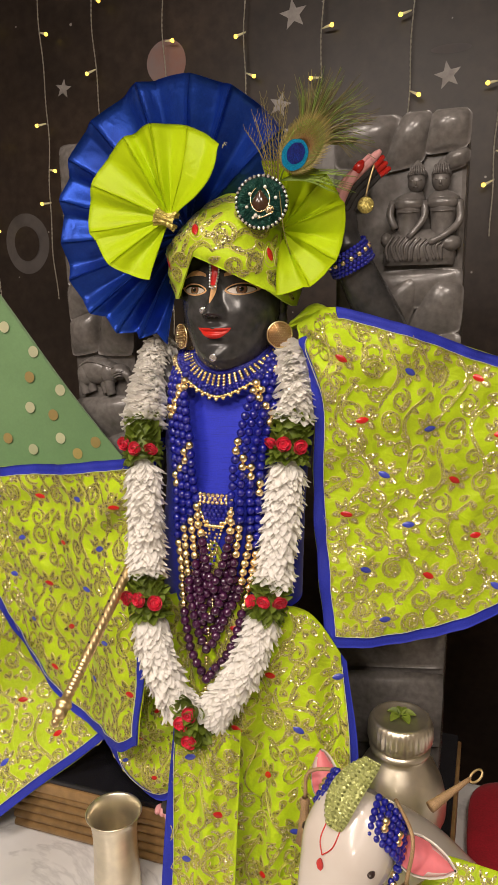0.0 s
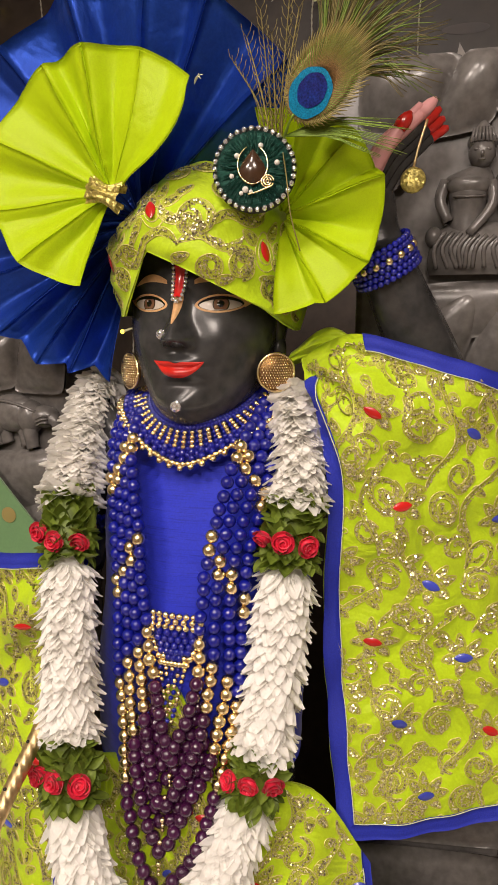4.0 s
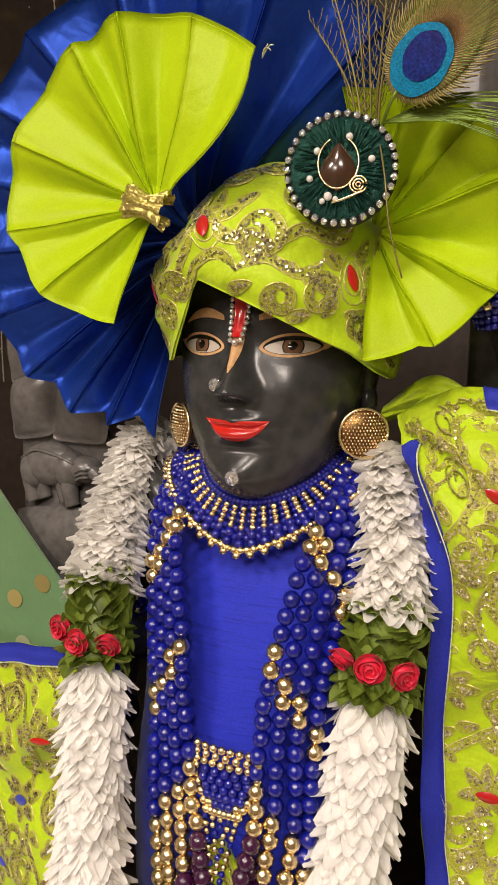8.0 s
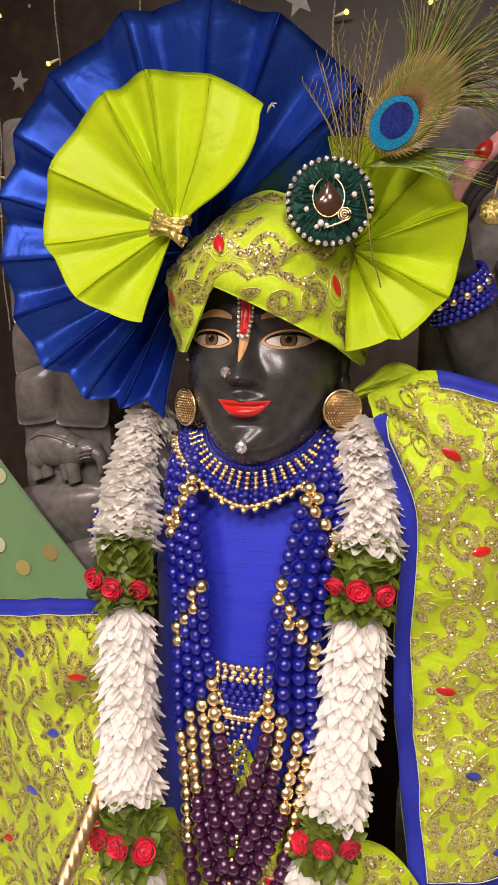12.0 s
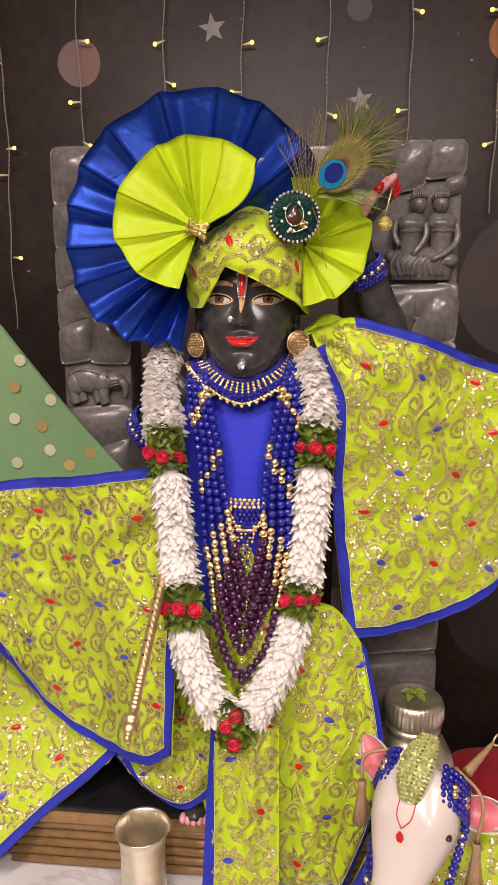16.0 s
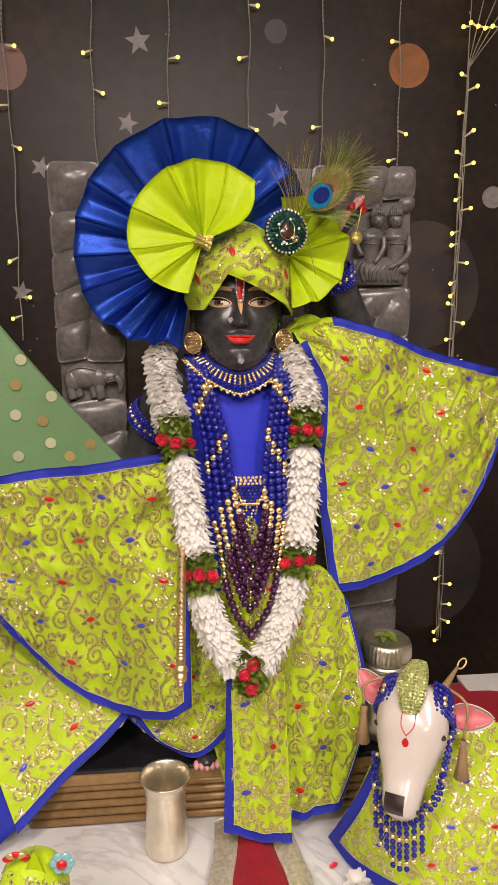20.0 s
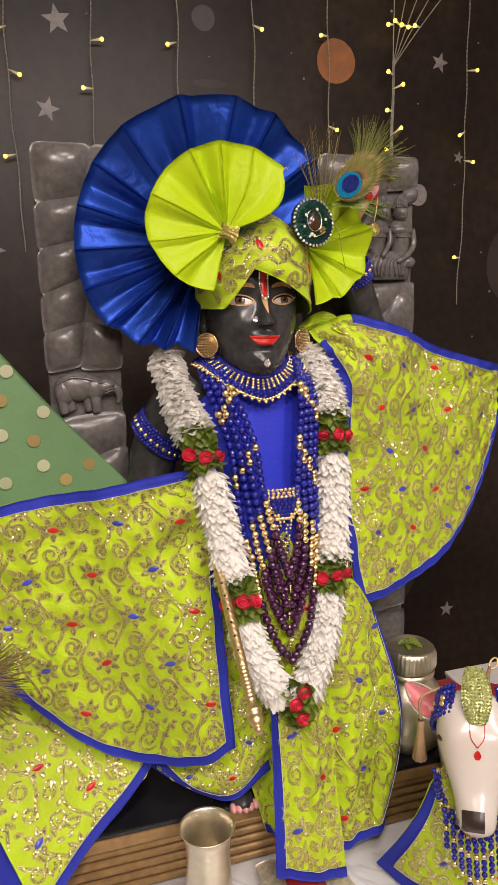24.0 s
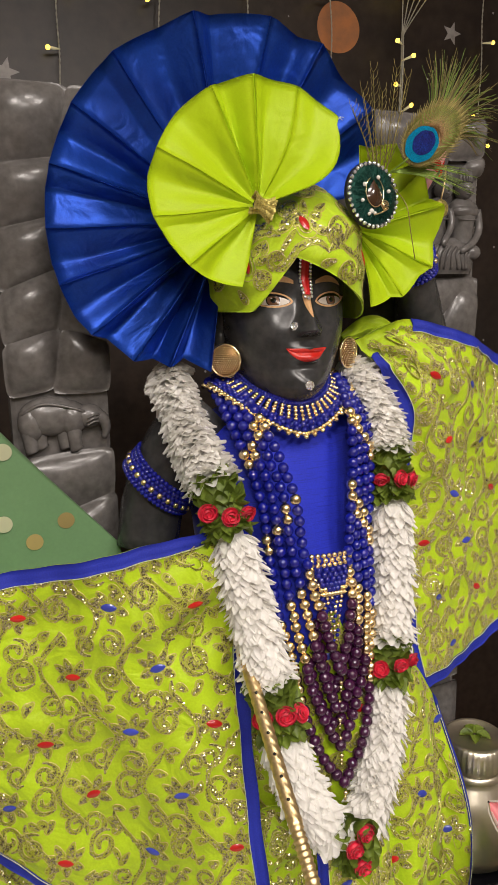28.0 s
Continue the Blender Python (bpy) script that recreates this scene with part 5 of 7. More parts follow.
for k in range(3):
    tube(s, [on_brooch(0.010 + (0.0012 + 0.0016 * k) * math.cos(a), -0.010 + (0.0012 + 0.0016 * k) * math.sin(a), 0.0058) for a in np.linspace(0, 6.0, 18)], 0.0006, 5)
tube(s, spline([on_brooch(0.013, -0.013, 0.0055), on_brooch(0.004, -0.017, 0.0062), on_brooch(-0.004, -0.019, 0.005)], 10), 0.0008, 5)
part("gold_scroll", s, BEAD_GOLD, brooch, "gold wire scroll")

feather = thing("peacock_feather", "peacock feather with a blue eye tucked behind the brooch", "feather")
FB, FE, FT = np.array((-0.236, 0.800, 1.742)), np.array((-0.2115, 0.778, 1.768)), np.array((-0.152, 0.772, 1.813))
spine = spline([FB, FE - np.array((0.010, 0, 0.010)), FE + np.array((0.015, 0, 0.014)), FT], 30)
part("shaft", tube(Shape(), spine[:8], np.linspace(0.0012, 0.0008, 8), 6), FEATHER_GREEN, feather)
fd = (FT - FB)
fd /= np.linalg.norm(fd)
fp = np.array((-fd[2], 0, fd[0]))


def feather_oval(c, la, lb, lift, mat, name, blunt=0.0):
    verts = [c + np.array((0, -lift - 0.0001, 0))]
    n = 36
    for k in range(n):
        a = 2 * math.pi * k / n
        r = 1 + 0.015 * math.sin(7 * a)
        verts.append(c + fd * la * math.cos(a) * r * (1 + blunt * math.cos(a)) + fp * lb * math.sin(a) * r + np.array((0, -lift, 0)))
    part(name, Shape().add(verts, [(0, 1 + k, 1 + (k + 1) % n) for k in range(n)]), mat, feather)


s = Shape()
for k in range(150):
    a = 2 * math.pi * k / 150
    p0 = FE + fd * (0.011 + 0.026 * math.cos(a)) + fp * 0.0185 * math.sin(a)
    d = fd * (math.cos(a) + 0.35) + fp * math.sin(a) * 0.8
    tube(s, spline([p0, p0 + d * 0.005 + np.array((0, -0.001, 0)), p0 + d * (0.008 + 0.006 * ((k * 7) % 5) / 5) + fd * 0.003], 5), [0.0007, 0.0006, 0.0005, 0.0004, 0.0002], 4)
tagged(part("eye_fringe", s, FEATHER_BARB, feather), kind="stuff")
feather_oval(FE + fd * 0.011, 0.0275, 0.0195, 0.0013, FEATHER_BRONZE, "eye_bronze")
for mt, ph in ((FEATHER_BRONZE, 0.0), (FEATHER_GREEN, 0.5)):
    s = Shape()
    for k in range(90):
        a = 2 * math.pi * (k + ph) / 90
        c0 = FE + fd * 0.002
        rim = FE + fd * (0.011 + 0.0275 * math.cos(a)) + fp * 0.0195 * math.sin(a)
        near, far = c0 + (rim - c0) * 0.45, c0 + (rim - c0) * (1.02 if ph == 0 else 1.10)
        tube(s, spline([near, (near + far) / 2 + fd * 0.0012, far + fd * 0.0022], 5) + np.array((0, -0.0014, 0)), [0.0004, 0.00045, 0.0004, 0.0003, 0.0002] if ph == 0 else [0.0001, 0.0001, 0.0003, 0.0004, 0.0002], 4)
    tagged(part("eye_fringe", s, mt, feather), kind="stuff")
feather_oval(FE + fd * 0.001, 0.0172, 0.0152, 0.0024, FEATHER_TEAL, "eye_ring")
feather_oval(FE + fd * 0.003, 0.0118, 0.0102, 0.0029, FEATHER_BLUE, "eye_centre")
rng = random.Random(11)
for nm, cnt, mt in (("barb_fringe", 120, FEATHER_BARB), ("barb_fringe", 70, FEATHER_GREEN)):
    s = Shape()
    for k in range(cnt):
        a = radians(rng.uniform(-8, 98))
        e = FE + fd * 0.010 + (fd * math.cos(a - 0.66) * 0.020 + fp * math.sin(a - 0.66) * 0.014)
        ln = rng.uniform(0.032, 0.062) * (0.75 + 0.4 * math.cos(a - 0.75))
        d = np.array((math.cos(a), rng.uniform(-0.15, 0.25), math.sin(a)))
        bend = rng.uniform(-0.012, 0.004)
        tube(s, spline([FE + fd * 0.012 + 0.75 * (e - FE - fd * 0.012), e, e + d * ln * 0.55 + np.array((0.002, 0, 0.003)), e + d * ln + np.array((rng.uniform(-3, 3) * 1e-3, 0, bend))], 11), np.linspace(0.0007, 0.00025, 11), 4)
    tagged(part(nm, s, mt, feather), kind="stuff")
s = Shape()
for x0, x1, z1, yy in ((-0.244, -0.262, 1.815, 0.80), (-0.242, -0.252, 1.832, 0.80), (-0.240, -0.243, 1.815, 0.798), (-0.238, -0.230, 1.835, 0.795), (-0.246, -0.272, 1.800, 0.802), (-0.237, -0.222, 1.826, 0.79)):
    path = spline([(x0, 0.802, 1.735), (x0 + 0.3 * (x1 - x0), yy, 1.77), (x1, yy - 0.004, z1)], 16)
    tube(s, path, np.linspace(0.0008, 0.0004, 16), 5)
    for k in range(3, 16):
        for sg in (-1, 1):
            tube(s, [path[k], path[k] + np.array((sg * 0.003, -0.001, 0.004)), path[k] + np.array((sg * 0.004, -0.001, 0.009))], 0.00028, 4)
tagged(part("plume_tuft", s, FEATHER_BARB, feather), kind="stuff")
s = Shape()
for k in range(34):
    a = -0.55 + 0.9 * k / 33
    p0 = FB + np.array((0.004, -0.008, 0.004))
    ln = 0.05 + 0.04 * rng.random()
    d = np.array((math.cos(a * 0.55), -0.15, math.sin(a * 0.55) * 0.75))
    tube(s, spline([p0, p0 + d * ln * 0.5 + np.array((0, 0, 0.004)), p0 + d * ln + np.array((0, 0, -0.004))], 8), np.linspace(0.0006, 0.0002, 8), 4)
tagged(part("base_tuft", s, FEATHER_GREEN, feather), kind="stuff")
s = tube(Shape(), spline([(-0.233, 0.792, 1.735), (-0.226, 0.775, 1.715), (-0.222, 0.772, 1.69), (-0.215, 0.774, 1.665)], 16), 0.0005, 5)
part("drooping_barb", s, FEATHER_BARB, feather)


# ---------------------------------------------------------------- face ornaments
tilak = thing("forehead_ornament", "red forehead ornament edged with rhinestones", "forehead jewel")
g = []
for k in range(12):
    t = k / 11
    z = 1.670 - 0.036 * t
    h = 0.0040 * (1 - 0.35 * t ** 3)
    g.append([(HX + q * h, min(face_y(0, z), 0.806) - 0.0018 - 0.0012 * (1 - q * q) - 0.008 * max(0, 0.5 - t), z) for q in np.linspace(-1, 1, 7)])
part("enamel", sheet(Shape(), g, -0.0008), RED_GEM, tilak)
for k in range(24):
    q = k / 23
    side = -1 if k < 12 else 1
    t = (k % 12) / 11
    z = 1.670 - 0.038 * t
    bead(STONE_BALL, (HX + side * (0.0055 - 0.0022 * t ** 4), min(face_y(0, z), 0.806) - 0.0022 - 0.008 * max(0, 0.5 - t), z), 0.0017, tilak, "rhinestone")
bead(STONE_BALL, (HX, face_y(0, 1.630) - 0.002, 1.6305), 0.0020, tilak, "rhinestone")
for nm, gx, gz, gr in (("nose_stud", -0.0135, 1.6045, 0.0042), ("chin_stone", 0.0, 1.548, 0.0046)):
    th = thing(nm, "clear faceted rhinestone fixed to the black stone face", "jewel stone")
    y0 = face_y(gx, gz)
    s = lathe(Shape(), [(0.0001, 0.0021), (0.0022 * gr / 0.0042, 0.0021), (gr, 0.0008), (gr, -0.0006)], 10, (HX + gx, y0 - 0.0008, gz), 0, Matrix.Rotation(radians(90), 3, "X"))
    s.smooth = [False] * len(s.f)
    part("stone", s, CRYSTAL, th)

for side, ex, ey, ez, yaw in ((-1, -0.383, 0.848, 1.5705, -38), (1, -0.2485, 0.843, 1.5735, 30)):
    er = thing("earring", "round domed gold earring with beaded mesh", "earring", "pair of earrings")
    turn = Matrix.Rotation(radians(yaw), 3, "Z") @ Matrix.Rotation(radians(90), 3, "X")
    part("dome", lathe(Shape(), [(0.0001, 0.0045), (0.006, 0.0040), (0.011, 0.0024), (0.0150, 0.0), (0.0165, -0.001), (0.0150, -0.003), (0.0001, -0.003)], 32, (ex, ey, ez), 0, turn), ANTIQUE_GOLD, er)
    ring = [np.array(turn @ Vector((0.0158 * math.cos(a), 0.0158 * math.sin(a), 0.0006))) + (ex, ey, ez) for a in np.linspace(0, 2 * math.pi, 40)]
    part("rim", tube(Shape(), ring, 0.0012, 6), BEAD_GOLD, er)
    s = Shape()
    for i in range(-6, 7):
        for j in range(-6, 7):
            px, py = 0.0022 * i + 0.0011 * (j % 2), 0.0021 * j
            if math.hypot(px, py) < 0.0145:
                ball(s, np.array(turn @ Vector((px, py, 0.0046 - 18.5 * (px * px + py * py)))) + (ex, ey, ez), (0.00085, 0.00085, 0.00085), 6, 4)
    tagged(part("granulation", s, BEAD_GOLD, er), kind="stuff")


# ---------------------------------------------------------------- bead collar and long necklaces
collar = thing("bead_collar", "collar of small blue and gold beads round the neck", "necklace")
COLUMNS = 16


def collar_at(f, q):
    """A place on the collar: f round the neck, q from its upper to its lower row."""
    x0, y0, z0 = 0.049 * math.sin(f), -0.057 * math.cos(f), 1.531 + 0.030 * (1 - math.cos(f))
    x1 = 0.080 * math.sin(f)
    y1, z1 = -0.070 * math.cos(f), 1.4975 + 0.0185 * (abs(x1) / 0.044) ** 1.55
    return np.array((HX + x0 + (x1 - x0) * q, 0.872 + y0 + (y1 - y0) * q, z0 + (z1 - z0) * q))


for i in range(-2 * COLUMNS, 2 * COLUMNS + 1):
    f = i / (2 * COLUMNS) * radians(106)
    bead(BLUE_BALL, collar_at(f, 0.0), 0.0021, collar)
    bead(BLUE_BALL, collar_at(f + 0.02, 0.10) + np.array((0, -0.0006, 0)), 0.0021, collar)
    if i % 2 == 0:
        for q in (0.21, 0.325, 0.44, 0.555):
            bead(GOLD_BALL, collar_at(f, q) + np.array((0, -0.0016, 0)), 0.0022, collar)
        bead(BLUE_BALL, collar_at(f, 0.69) + np.array((0, -0.0010, 0)), 0.0032, collar)
        bead(BLUE_BALL, collar_at(f, 0.85) + np.array((0, -0.0010, 0)), 0.0032, collar)
        for df, dq in ((-0.030, 0.95), (0.030, 0.95), (0.0, 1.04)):
            bead(GOLD_BALL, collar_at(f + df, dq) + np.array((0, -0.0030, 0)), 0.0027, collar)
    else:
        for q in (0.20, 0.33, 0.46):
            bead(BLUE_BALL, collar_at(f, q) + np.array((0, 0.0010, 0)), 0.0019, collar)
        bead(BLUE_BALL, collar_at(f, 0.60), 0.0023, collar)
        bead(BLUE_BALL, collar_at(f, 0.75), 0.0025, collar)
        bead(GOLD_BALL, collar_at(f, 0.945) + np.array((0, -0.0006, 0)), 0.0019, collar)

BEAD_DEPTH = ((1.15, 0.722), (1.20, 0.732), (1.30, 0.750), (1.38, 0.764), (1.445, 0.769), (1.495, 0.783), (1.515, 0.797), (1.55, 0.842))
STRANDS = (
    ([(-0.331, 1.372), (-0.328, 1.352), (-0.324, 1.338), (-0.317, 1.310), (-0.309, 1.284)], (-0.305, 1.268), [(-0.300, 1.288), (-0.292, 1.307), (-0.286, 1.345), (-0.287, 1.370)]),
    ([(-0.340, 1.358), (-0.336, 1.334), (-0.331, 1.311), (-0.326, 1.281), (-0.318, 1.252)], (-0.309, 1.232), [(-0.294, 1.259), (-0.283, 1.289), (-0.278, 1.328), (-0.276, 1.354)]),
    ([(-0.350, 1.344), (-0.344, 1.308), (-0.339, 1.283), (-0.335, 1.254), (-0.324, 1.222)], (-0.310, 1.197), [(-0.299, 1.214), (-0.286, 1.242), (-0.274, 1.269), (-0.270, 1.295), (-0.264, 1.343)]),
    ([(-0.361, 1.330), (-0.353, 1.296), (-0.346, 1.245), (-0.340, 1.217), (-0.330, 1.190)], (-0.309, 1.160), [(-0.300, 1.172), (-0.283, 1.194), (-0.273, 1.224), (-0.267, 1.253), (-0.262, 1.282), (-0.257, 1.325)]),
    ([(-0.324, 1.315), (-0.321, 1.288), (-0.316, 1.264)], (-0.308, 1.250), [(-0.301, 1.264), (-0.293, 1.282), (-0.288, 1.310)]),
    ([(-0.333, 1.278), (-0.330, 1.252), (-0.321, 1.230)], (-0.310, 1.214), [(-0.298, 1.232), (-0.287, 1.256), (-0.281, 1.280)]),
)
for k, (lower_l, end, lower_r) in enumerate(STRANDS):
    nk = thing("bead_necklace", "long necklace of blue, gold and dark purple beads", "necklace", "bead necklaces")
    o = 0.0098 * k
    route = lower_l + [end] + lower_r
    if k < 4:
        route = [(-0.370 - o * 0.8, 1.547), (-0.361 - o * 0.9, 1.510), (-0.3425 - o, 1.448), (-0.337 - o, 1.400)] + route + [(-0.2855 + o, 1.400), (-0.2810 + o, 1.442), (-0.268 + o * 0.9, 1.508), (-0.259 + o * 0.8, 1.547)]
    pts = [(x, table(z, BEAD_DEPTH) + 5.0 * (x + 0.311) ** 2 - (0.001 * (3 - k) if k < 4 else -0.006), z) for x, z in route]
    path = spline(pts, 400)
    seg = np.r_[0, np.cumsum(np.linalg.norm(np.diff(path, axis=0), axis=1))]
    total = seg[-1]
    g0, g1 = 1.371 - 0.016 * k, (1.333, 1.306, 1.280, 1.244, 1.4, 1.4)[k]
    n = int(total / 0.0107)
    rng = random.Random(40 + k)
    for i in range(n + 1):
        q = total * i / n
        p = [np.interp(q, seg, path[:, c]) for c in range(3)]
        z = p[2]
        me = BLUE_BALL
        if z < g1:
            me = PURPLE_BALL
        elif z < g0 or abs(z - (1.443 - 0.0155 * k)) < 0.0095 or abs(z - (1.512 - 0.011 * k)) < 0.0085:
            me = GOLD_BALL
        bead(me, (p[0] + rng.uniform(-6, 6) * 1e-4, p[1] + rng.uniform(-8, 8) * 1e-4, p[2] + rng.uniform(-4, 4) * 1e-4), {id(BLUE_BALL): 0.0054, id(GOLD_BALL): 0.0056, id(PURPLE_BALL): 0.0060}[id(me)], nk)
    for d in (0.010, 0.015, 0.019):
        bead(GOLD_BALL, (end[0], table(end[1], BEAD_DEPTH) - 0.003, end[1] - d), 0.0024 if d < 0.012 else 0.0017, nk)


pendant = thing("bead_pendant", "hexagonal woven pendant of tiny blue and gold beads", "pendant")
for j in range(9):
    z = 1.3845 - 0.0047 * j
    half = 0.0205 if j < 5 else 0.0205 - 0.0024 * (j - 4)
    count = 8 - j % 2
    for i in range(count):
        x = -0.3065 + half * (2 * i / (count - 1) - 1)
        rim = j < 3 or i in (0, count - 1) or j == 8 or (j == 7 and i in (1, count - 2))
        bead(GOLD_BALL if rim else BLUE_BALL, (x, table(z, BEAD_DEPTH) - 0.003 + 6.0 * (x + 0.3065) ** 2, z), 0.0027 if rim else 0.0030, pendant)
for j in range(11):
    z = 1.3465 - 0.0046 * j
    half = 0.0105 * (1 - j / 11) + 0.0008
    count = max(1, 5 - j // 3)
    for i in range(count):
        x = -0.308 + (half * (2 * i / (count - 1) - 1) if count > 1 else 0.0)
        bead(BLUE_BALL if (i + j) % 3 == 1 else GOLD_BALL, (x, table(z, BEAD_DEPTH) - 0.001, z), 0.0020, pendant)


# ---------------------------------------------------------------- garland
def curved_leaf(length, width, curl, cup, nl=5, nw=4, tip=0.7, blunt=0.0006):
    """A pointed petal along +x, its face towards +z."""
    rows = []
    for i in range(nl):
        t = i / (nl - 1)
        w = width / 2 * math.sin(math.pi * min(1, 0.12 + 0.88 * t ** tip)) ** 0.62 + 0.0002
        if i == nl - 1:
            w = blunt
        rows.append([(length * t * math.cos(curl * t), q * w, length * t * math.sin(curl * t) + cup * w * q * q) for q in np.linspace(-1, 1, nw)])
    return np.array(rows)


PETALS = [curved_leaf(0.0195, wd, c, cp, 7, 5, tp, 0.0017) for c, wd, cp, tp in ((-0.05, 0.0122, 0.35, 0.90), (0.22, 0.0112, 0.50, 0.85), (-0.28, 0.0130, 0.28, 0.98))]
LEAVES = [curved_leaf(0.0205, 0.0150, c, cp, 9, 7, 1.05) for c, cp in ((0.15, 0.9), (0.45, 0.6), (-0.15, 0.75))]


def placed(grid, base, along, out, scale=1.0):
    along = along / np.linalg.norm(along)
    out = out - along * out.dot(along)
    out /= np.linalg.norm(out)
    side = np.cross(out, along)
    return base + scale * (grid[..., 0:1] * along + grid[..., 1:2] * side + grid[..., 2:3] * out)


PETAL_MESH = []
for gr in PETALS:
    me = sheet(Shape(), gr).data("petal")
    me.materials.append(PETAL)
    PETAL_MESH.append(me)
LEAF_MESH = []
for gr in LEAVES:
    me = sheet(Shape(), gr).data("leaf")
    me.materials.append(LEAF)
    LEAF_MESH.append(me)

rose = Shape()
coil = []
for k in range(97):
    t = k / 96
    a = t * 2.9 * 2 * math.pi
    r = 0.0007 + 0.0062 * t ** 0.85 + 0.0011 * t * math.cos(2.6 * a + 1)
    top = 0.0042 - 0.0034 * t + 0.0004 * math.sin(2.3 * a)
    coil.append([(r * math.cos(a), r * math.sin(a), -0.005), (1.02 * r * math.cos(a), 1.02 * r * math.sin(a), 0.5 * top - 0.0022), (1.04 * r * math.cos(a), 1.04 * r * math.sin(a), top), ((1.05 * r + 0.0007) * math.cos(a), (1.05 * r + 0.0007) * math.sin(a), top + 0.0001)])
sheet(rose, coil)
ball(rose, (0, 0, -0.0030), (0.0068, 0.0068, 0.0042), 14, 8)
for k in range(4):
    a0 = 2 * math.pi * k / 4 + 0.4
    g = []
    for q in np.linspace(-1, 1, 7):
        a = a0 + q * 1.0
        g.append([((0.0052 + 0.0040 * h + 0.0005 * math.cos(2 * q)) * math.cos(a), (0.0052 + 0.0040 * h) * math.sin(a), -0.0062 + 0.0074 * h * (1 - 0.30 * q * q) - 0.0020 * h * h) for h in np.linspace(0, 1, 5)])
    sheet(rose, g, 0.0003)
ROSE_MESH = rose.data("rose")
ROSE_MESH.materials.append(ROSE)


def oriented(me, name, base, along, out, parent, scale=1.0):
    along = along / np.linalg.norm(along)
    out = out - along * out.dot(along)
    out /= np.linalg.norm(out)
    side = np.cross(out, along)
    ob = new(name, me)
    ob.parent = parent
    ob.matrix_basis = Matrix([[along[k], side[k], out[k], base[k]] for k in range(3)] + [[0, 0, 0, 1]]) @ Matrix.Diagonal((scale, scale, scale, 1))
    return ob


garland = thing("flower_garland", "white petal garland with green leaf and red rose clusters", "garland")
LEFT_G = spline([(-0.430, 0.900, 1.560), (-0.432, 0.868, 1.538), (-0.427, 0.828, 1.497), (-0.413, 0.786, 1.447), (-0.399, 0.756, 1.37), (-0.385, 0.725, 1.275), (-0.368, 0.710, 1.19), (-0.334, 0.703, 1.125)], 200)
RIGHT_G = spline([(-0.238, 0.872, 1.556), (-0.229, 0.840, 1.536), (-0.221, 0.815, 1.497), (-0.223, 0.797, 1.446), (-0.228, 0.778, 1.35), (-0.241, 0.760, 1.249), (-0.264, 0.732, 1.175), (-0.298, 0.706, 1.120)], 200)
CLUSTERS = ((1.438, 1.262), (1.449, 1.261))
rng = random.Random(21)
single = 0
rest = Shape()
for path, centres in zip((LEFT_G, RIGHT_G), CLUSTERS):
    seg = np.r_[0, np.cumsum(np.linalg.norm(np.diff(path, axis=0), axis=1))]
    tan, sd, up = frames_along(path)
    core = Shape()
    tube(core, path, 0.0125, 12)
    part("core", core, PETAL, garland)
    for zc in centres:
        span = path[abs(path[:, 2] - zc) < 0.020]
        part("leaf_sleeve", tube(Shape(), span, 0.0178, 14), LEAF, garland)
    q = 0.004
    while q < seg[-1] - 0.006:
        i = int(np.searchsorted(seg, q))
        z = path[i][2]
        mid_z = min(centres, key=lambda c: abs(c - z))
        leafy = abs(z - mid_z) < 0.023
        m = 15 if leafy else 21
        ph = rng.random() * 6.28
        for k in range(m):
            a = ph + 2 * math.pi * (k + rng.uniform(-0.2, 0.2)) / m
            out = math.cos(a) * sd[i] + math.sin(a) * up[i]
            if out[1] > 0.62:
                continue
            top = min(1.0, max(0.0, (z - 1.478) / 0.045))
            lean = (rng.uniform(0.48, 0.90) if z < 1.43 else rng.uniform(0.75 - 0.20 * top, 1.15 - 0.25 * top)) if not leafy else rng.uniform(0.70, 1.15)
            if not leafy and 0 < z - mid_z < 0.033:
                lean = rng.uniform(1.05, 1.40)
            way = tan[i] if not leafy or z < mid_z else -tan[i]
            along = way * math.cos(lean) + out * math.sin(lean)
            face = out * math.cos(lean) - way * math.sin(lean)
            base = path[i] + out * (0.0108 - 0.0015 * top if not leafy else 0.0100)
            if leafy:
                if abs(z - mid_z) > 0.004:
                    oriented(rng.choice(LEAF_MESH), "leaf", base - 0.4 * way * (0.023 - abs(z - mid_z)), along, face, garland, rng.uniform(0.72, 0.98))
            elif single < 300 and 1.36 < z < 1.56 and out[1] < 0.1:
                oriented(rng.choice(PETAL_MESH), "petal", base, along, face, garland, rng.uniform(0.85, 1.12))
                single += 1
            else:
                sheet(rest, placed(rng.choice(PETALS), base, along + np.array([rng.uniform(-0.12, 0.12) for _ in range(3)]), face, rng.uniform(0.85, 1.12)))
        q += 0.0040 if not leafy else 0.0058
    for zc in centres:
        i = int(np.argmin(abs(path[:, 2] - zc)))
        for da in (-0.82, 0.0, 0.80):
            out = np.array((math.sin(da), -math.cos(da), 0.0))
            base = path[i] + out * 0.0262 + np.array((0, 0, rng.uniform(-0.004, 0.004)))
            oriented(ROSE_MESH, "rose", base, np.array((rng.uniform(-1, 1), 0.1, rng.uniform(-1, 1))), out + np.array((rng.uniform(-0.2, 0.2), 0, rng.uniform(-0.1, 0.35))), garland, rng.uniform(0.92, 1.05))
ob = part("petals", rest, PETAL, garland)
ob["kind"] = "stuff"
GB = np.array((-0.314, 0.698, 1.122))
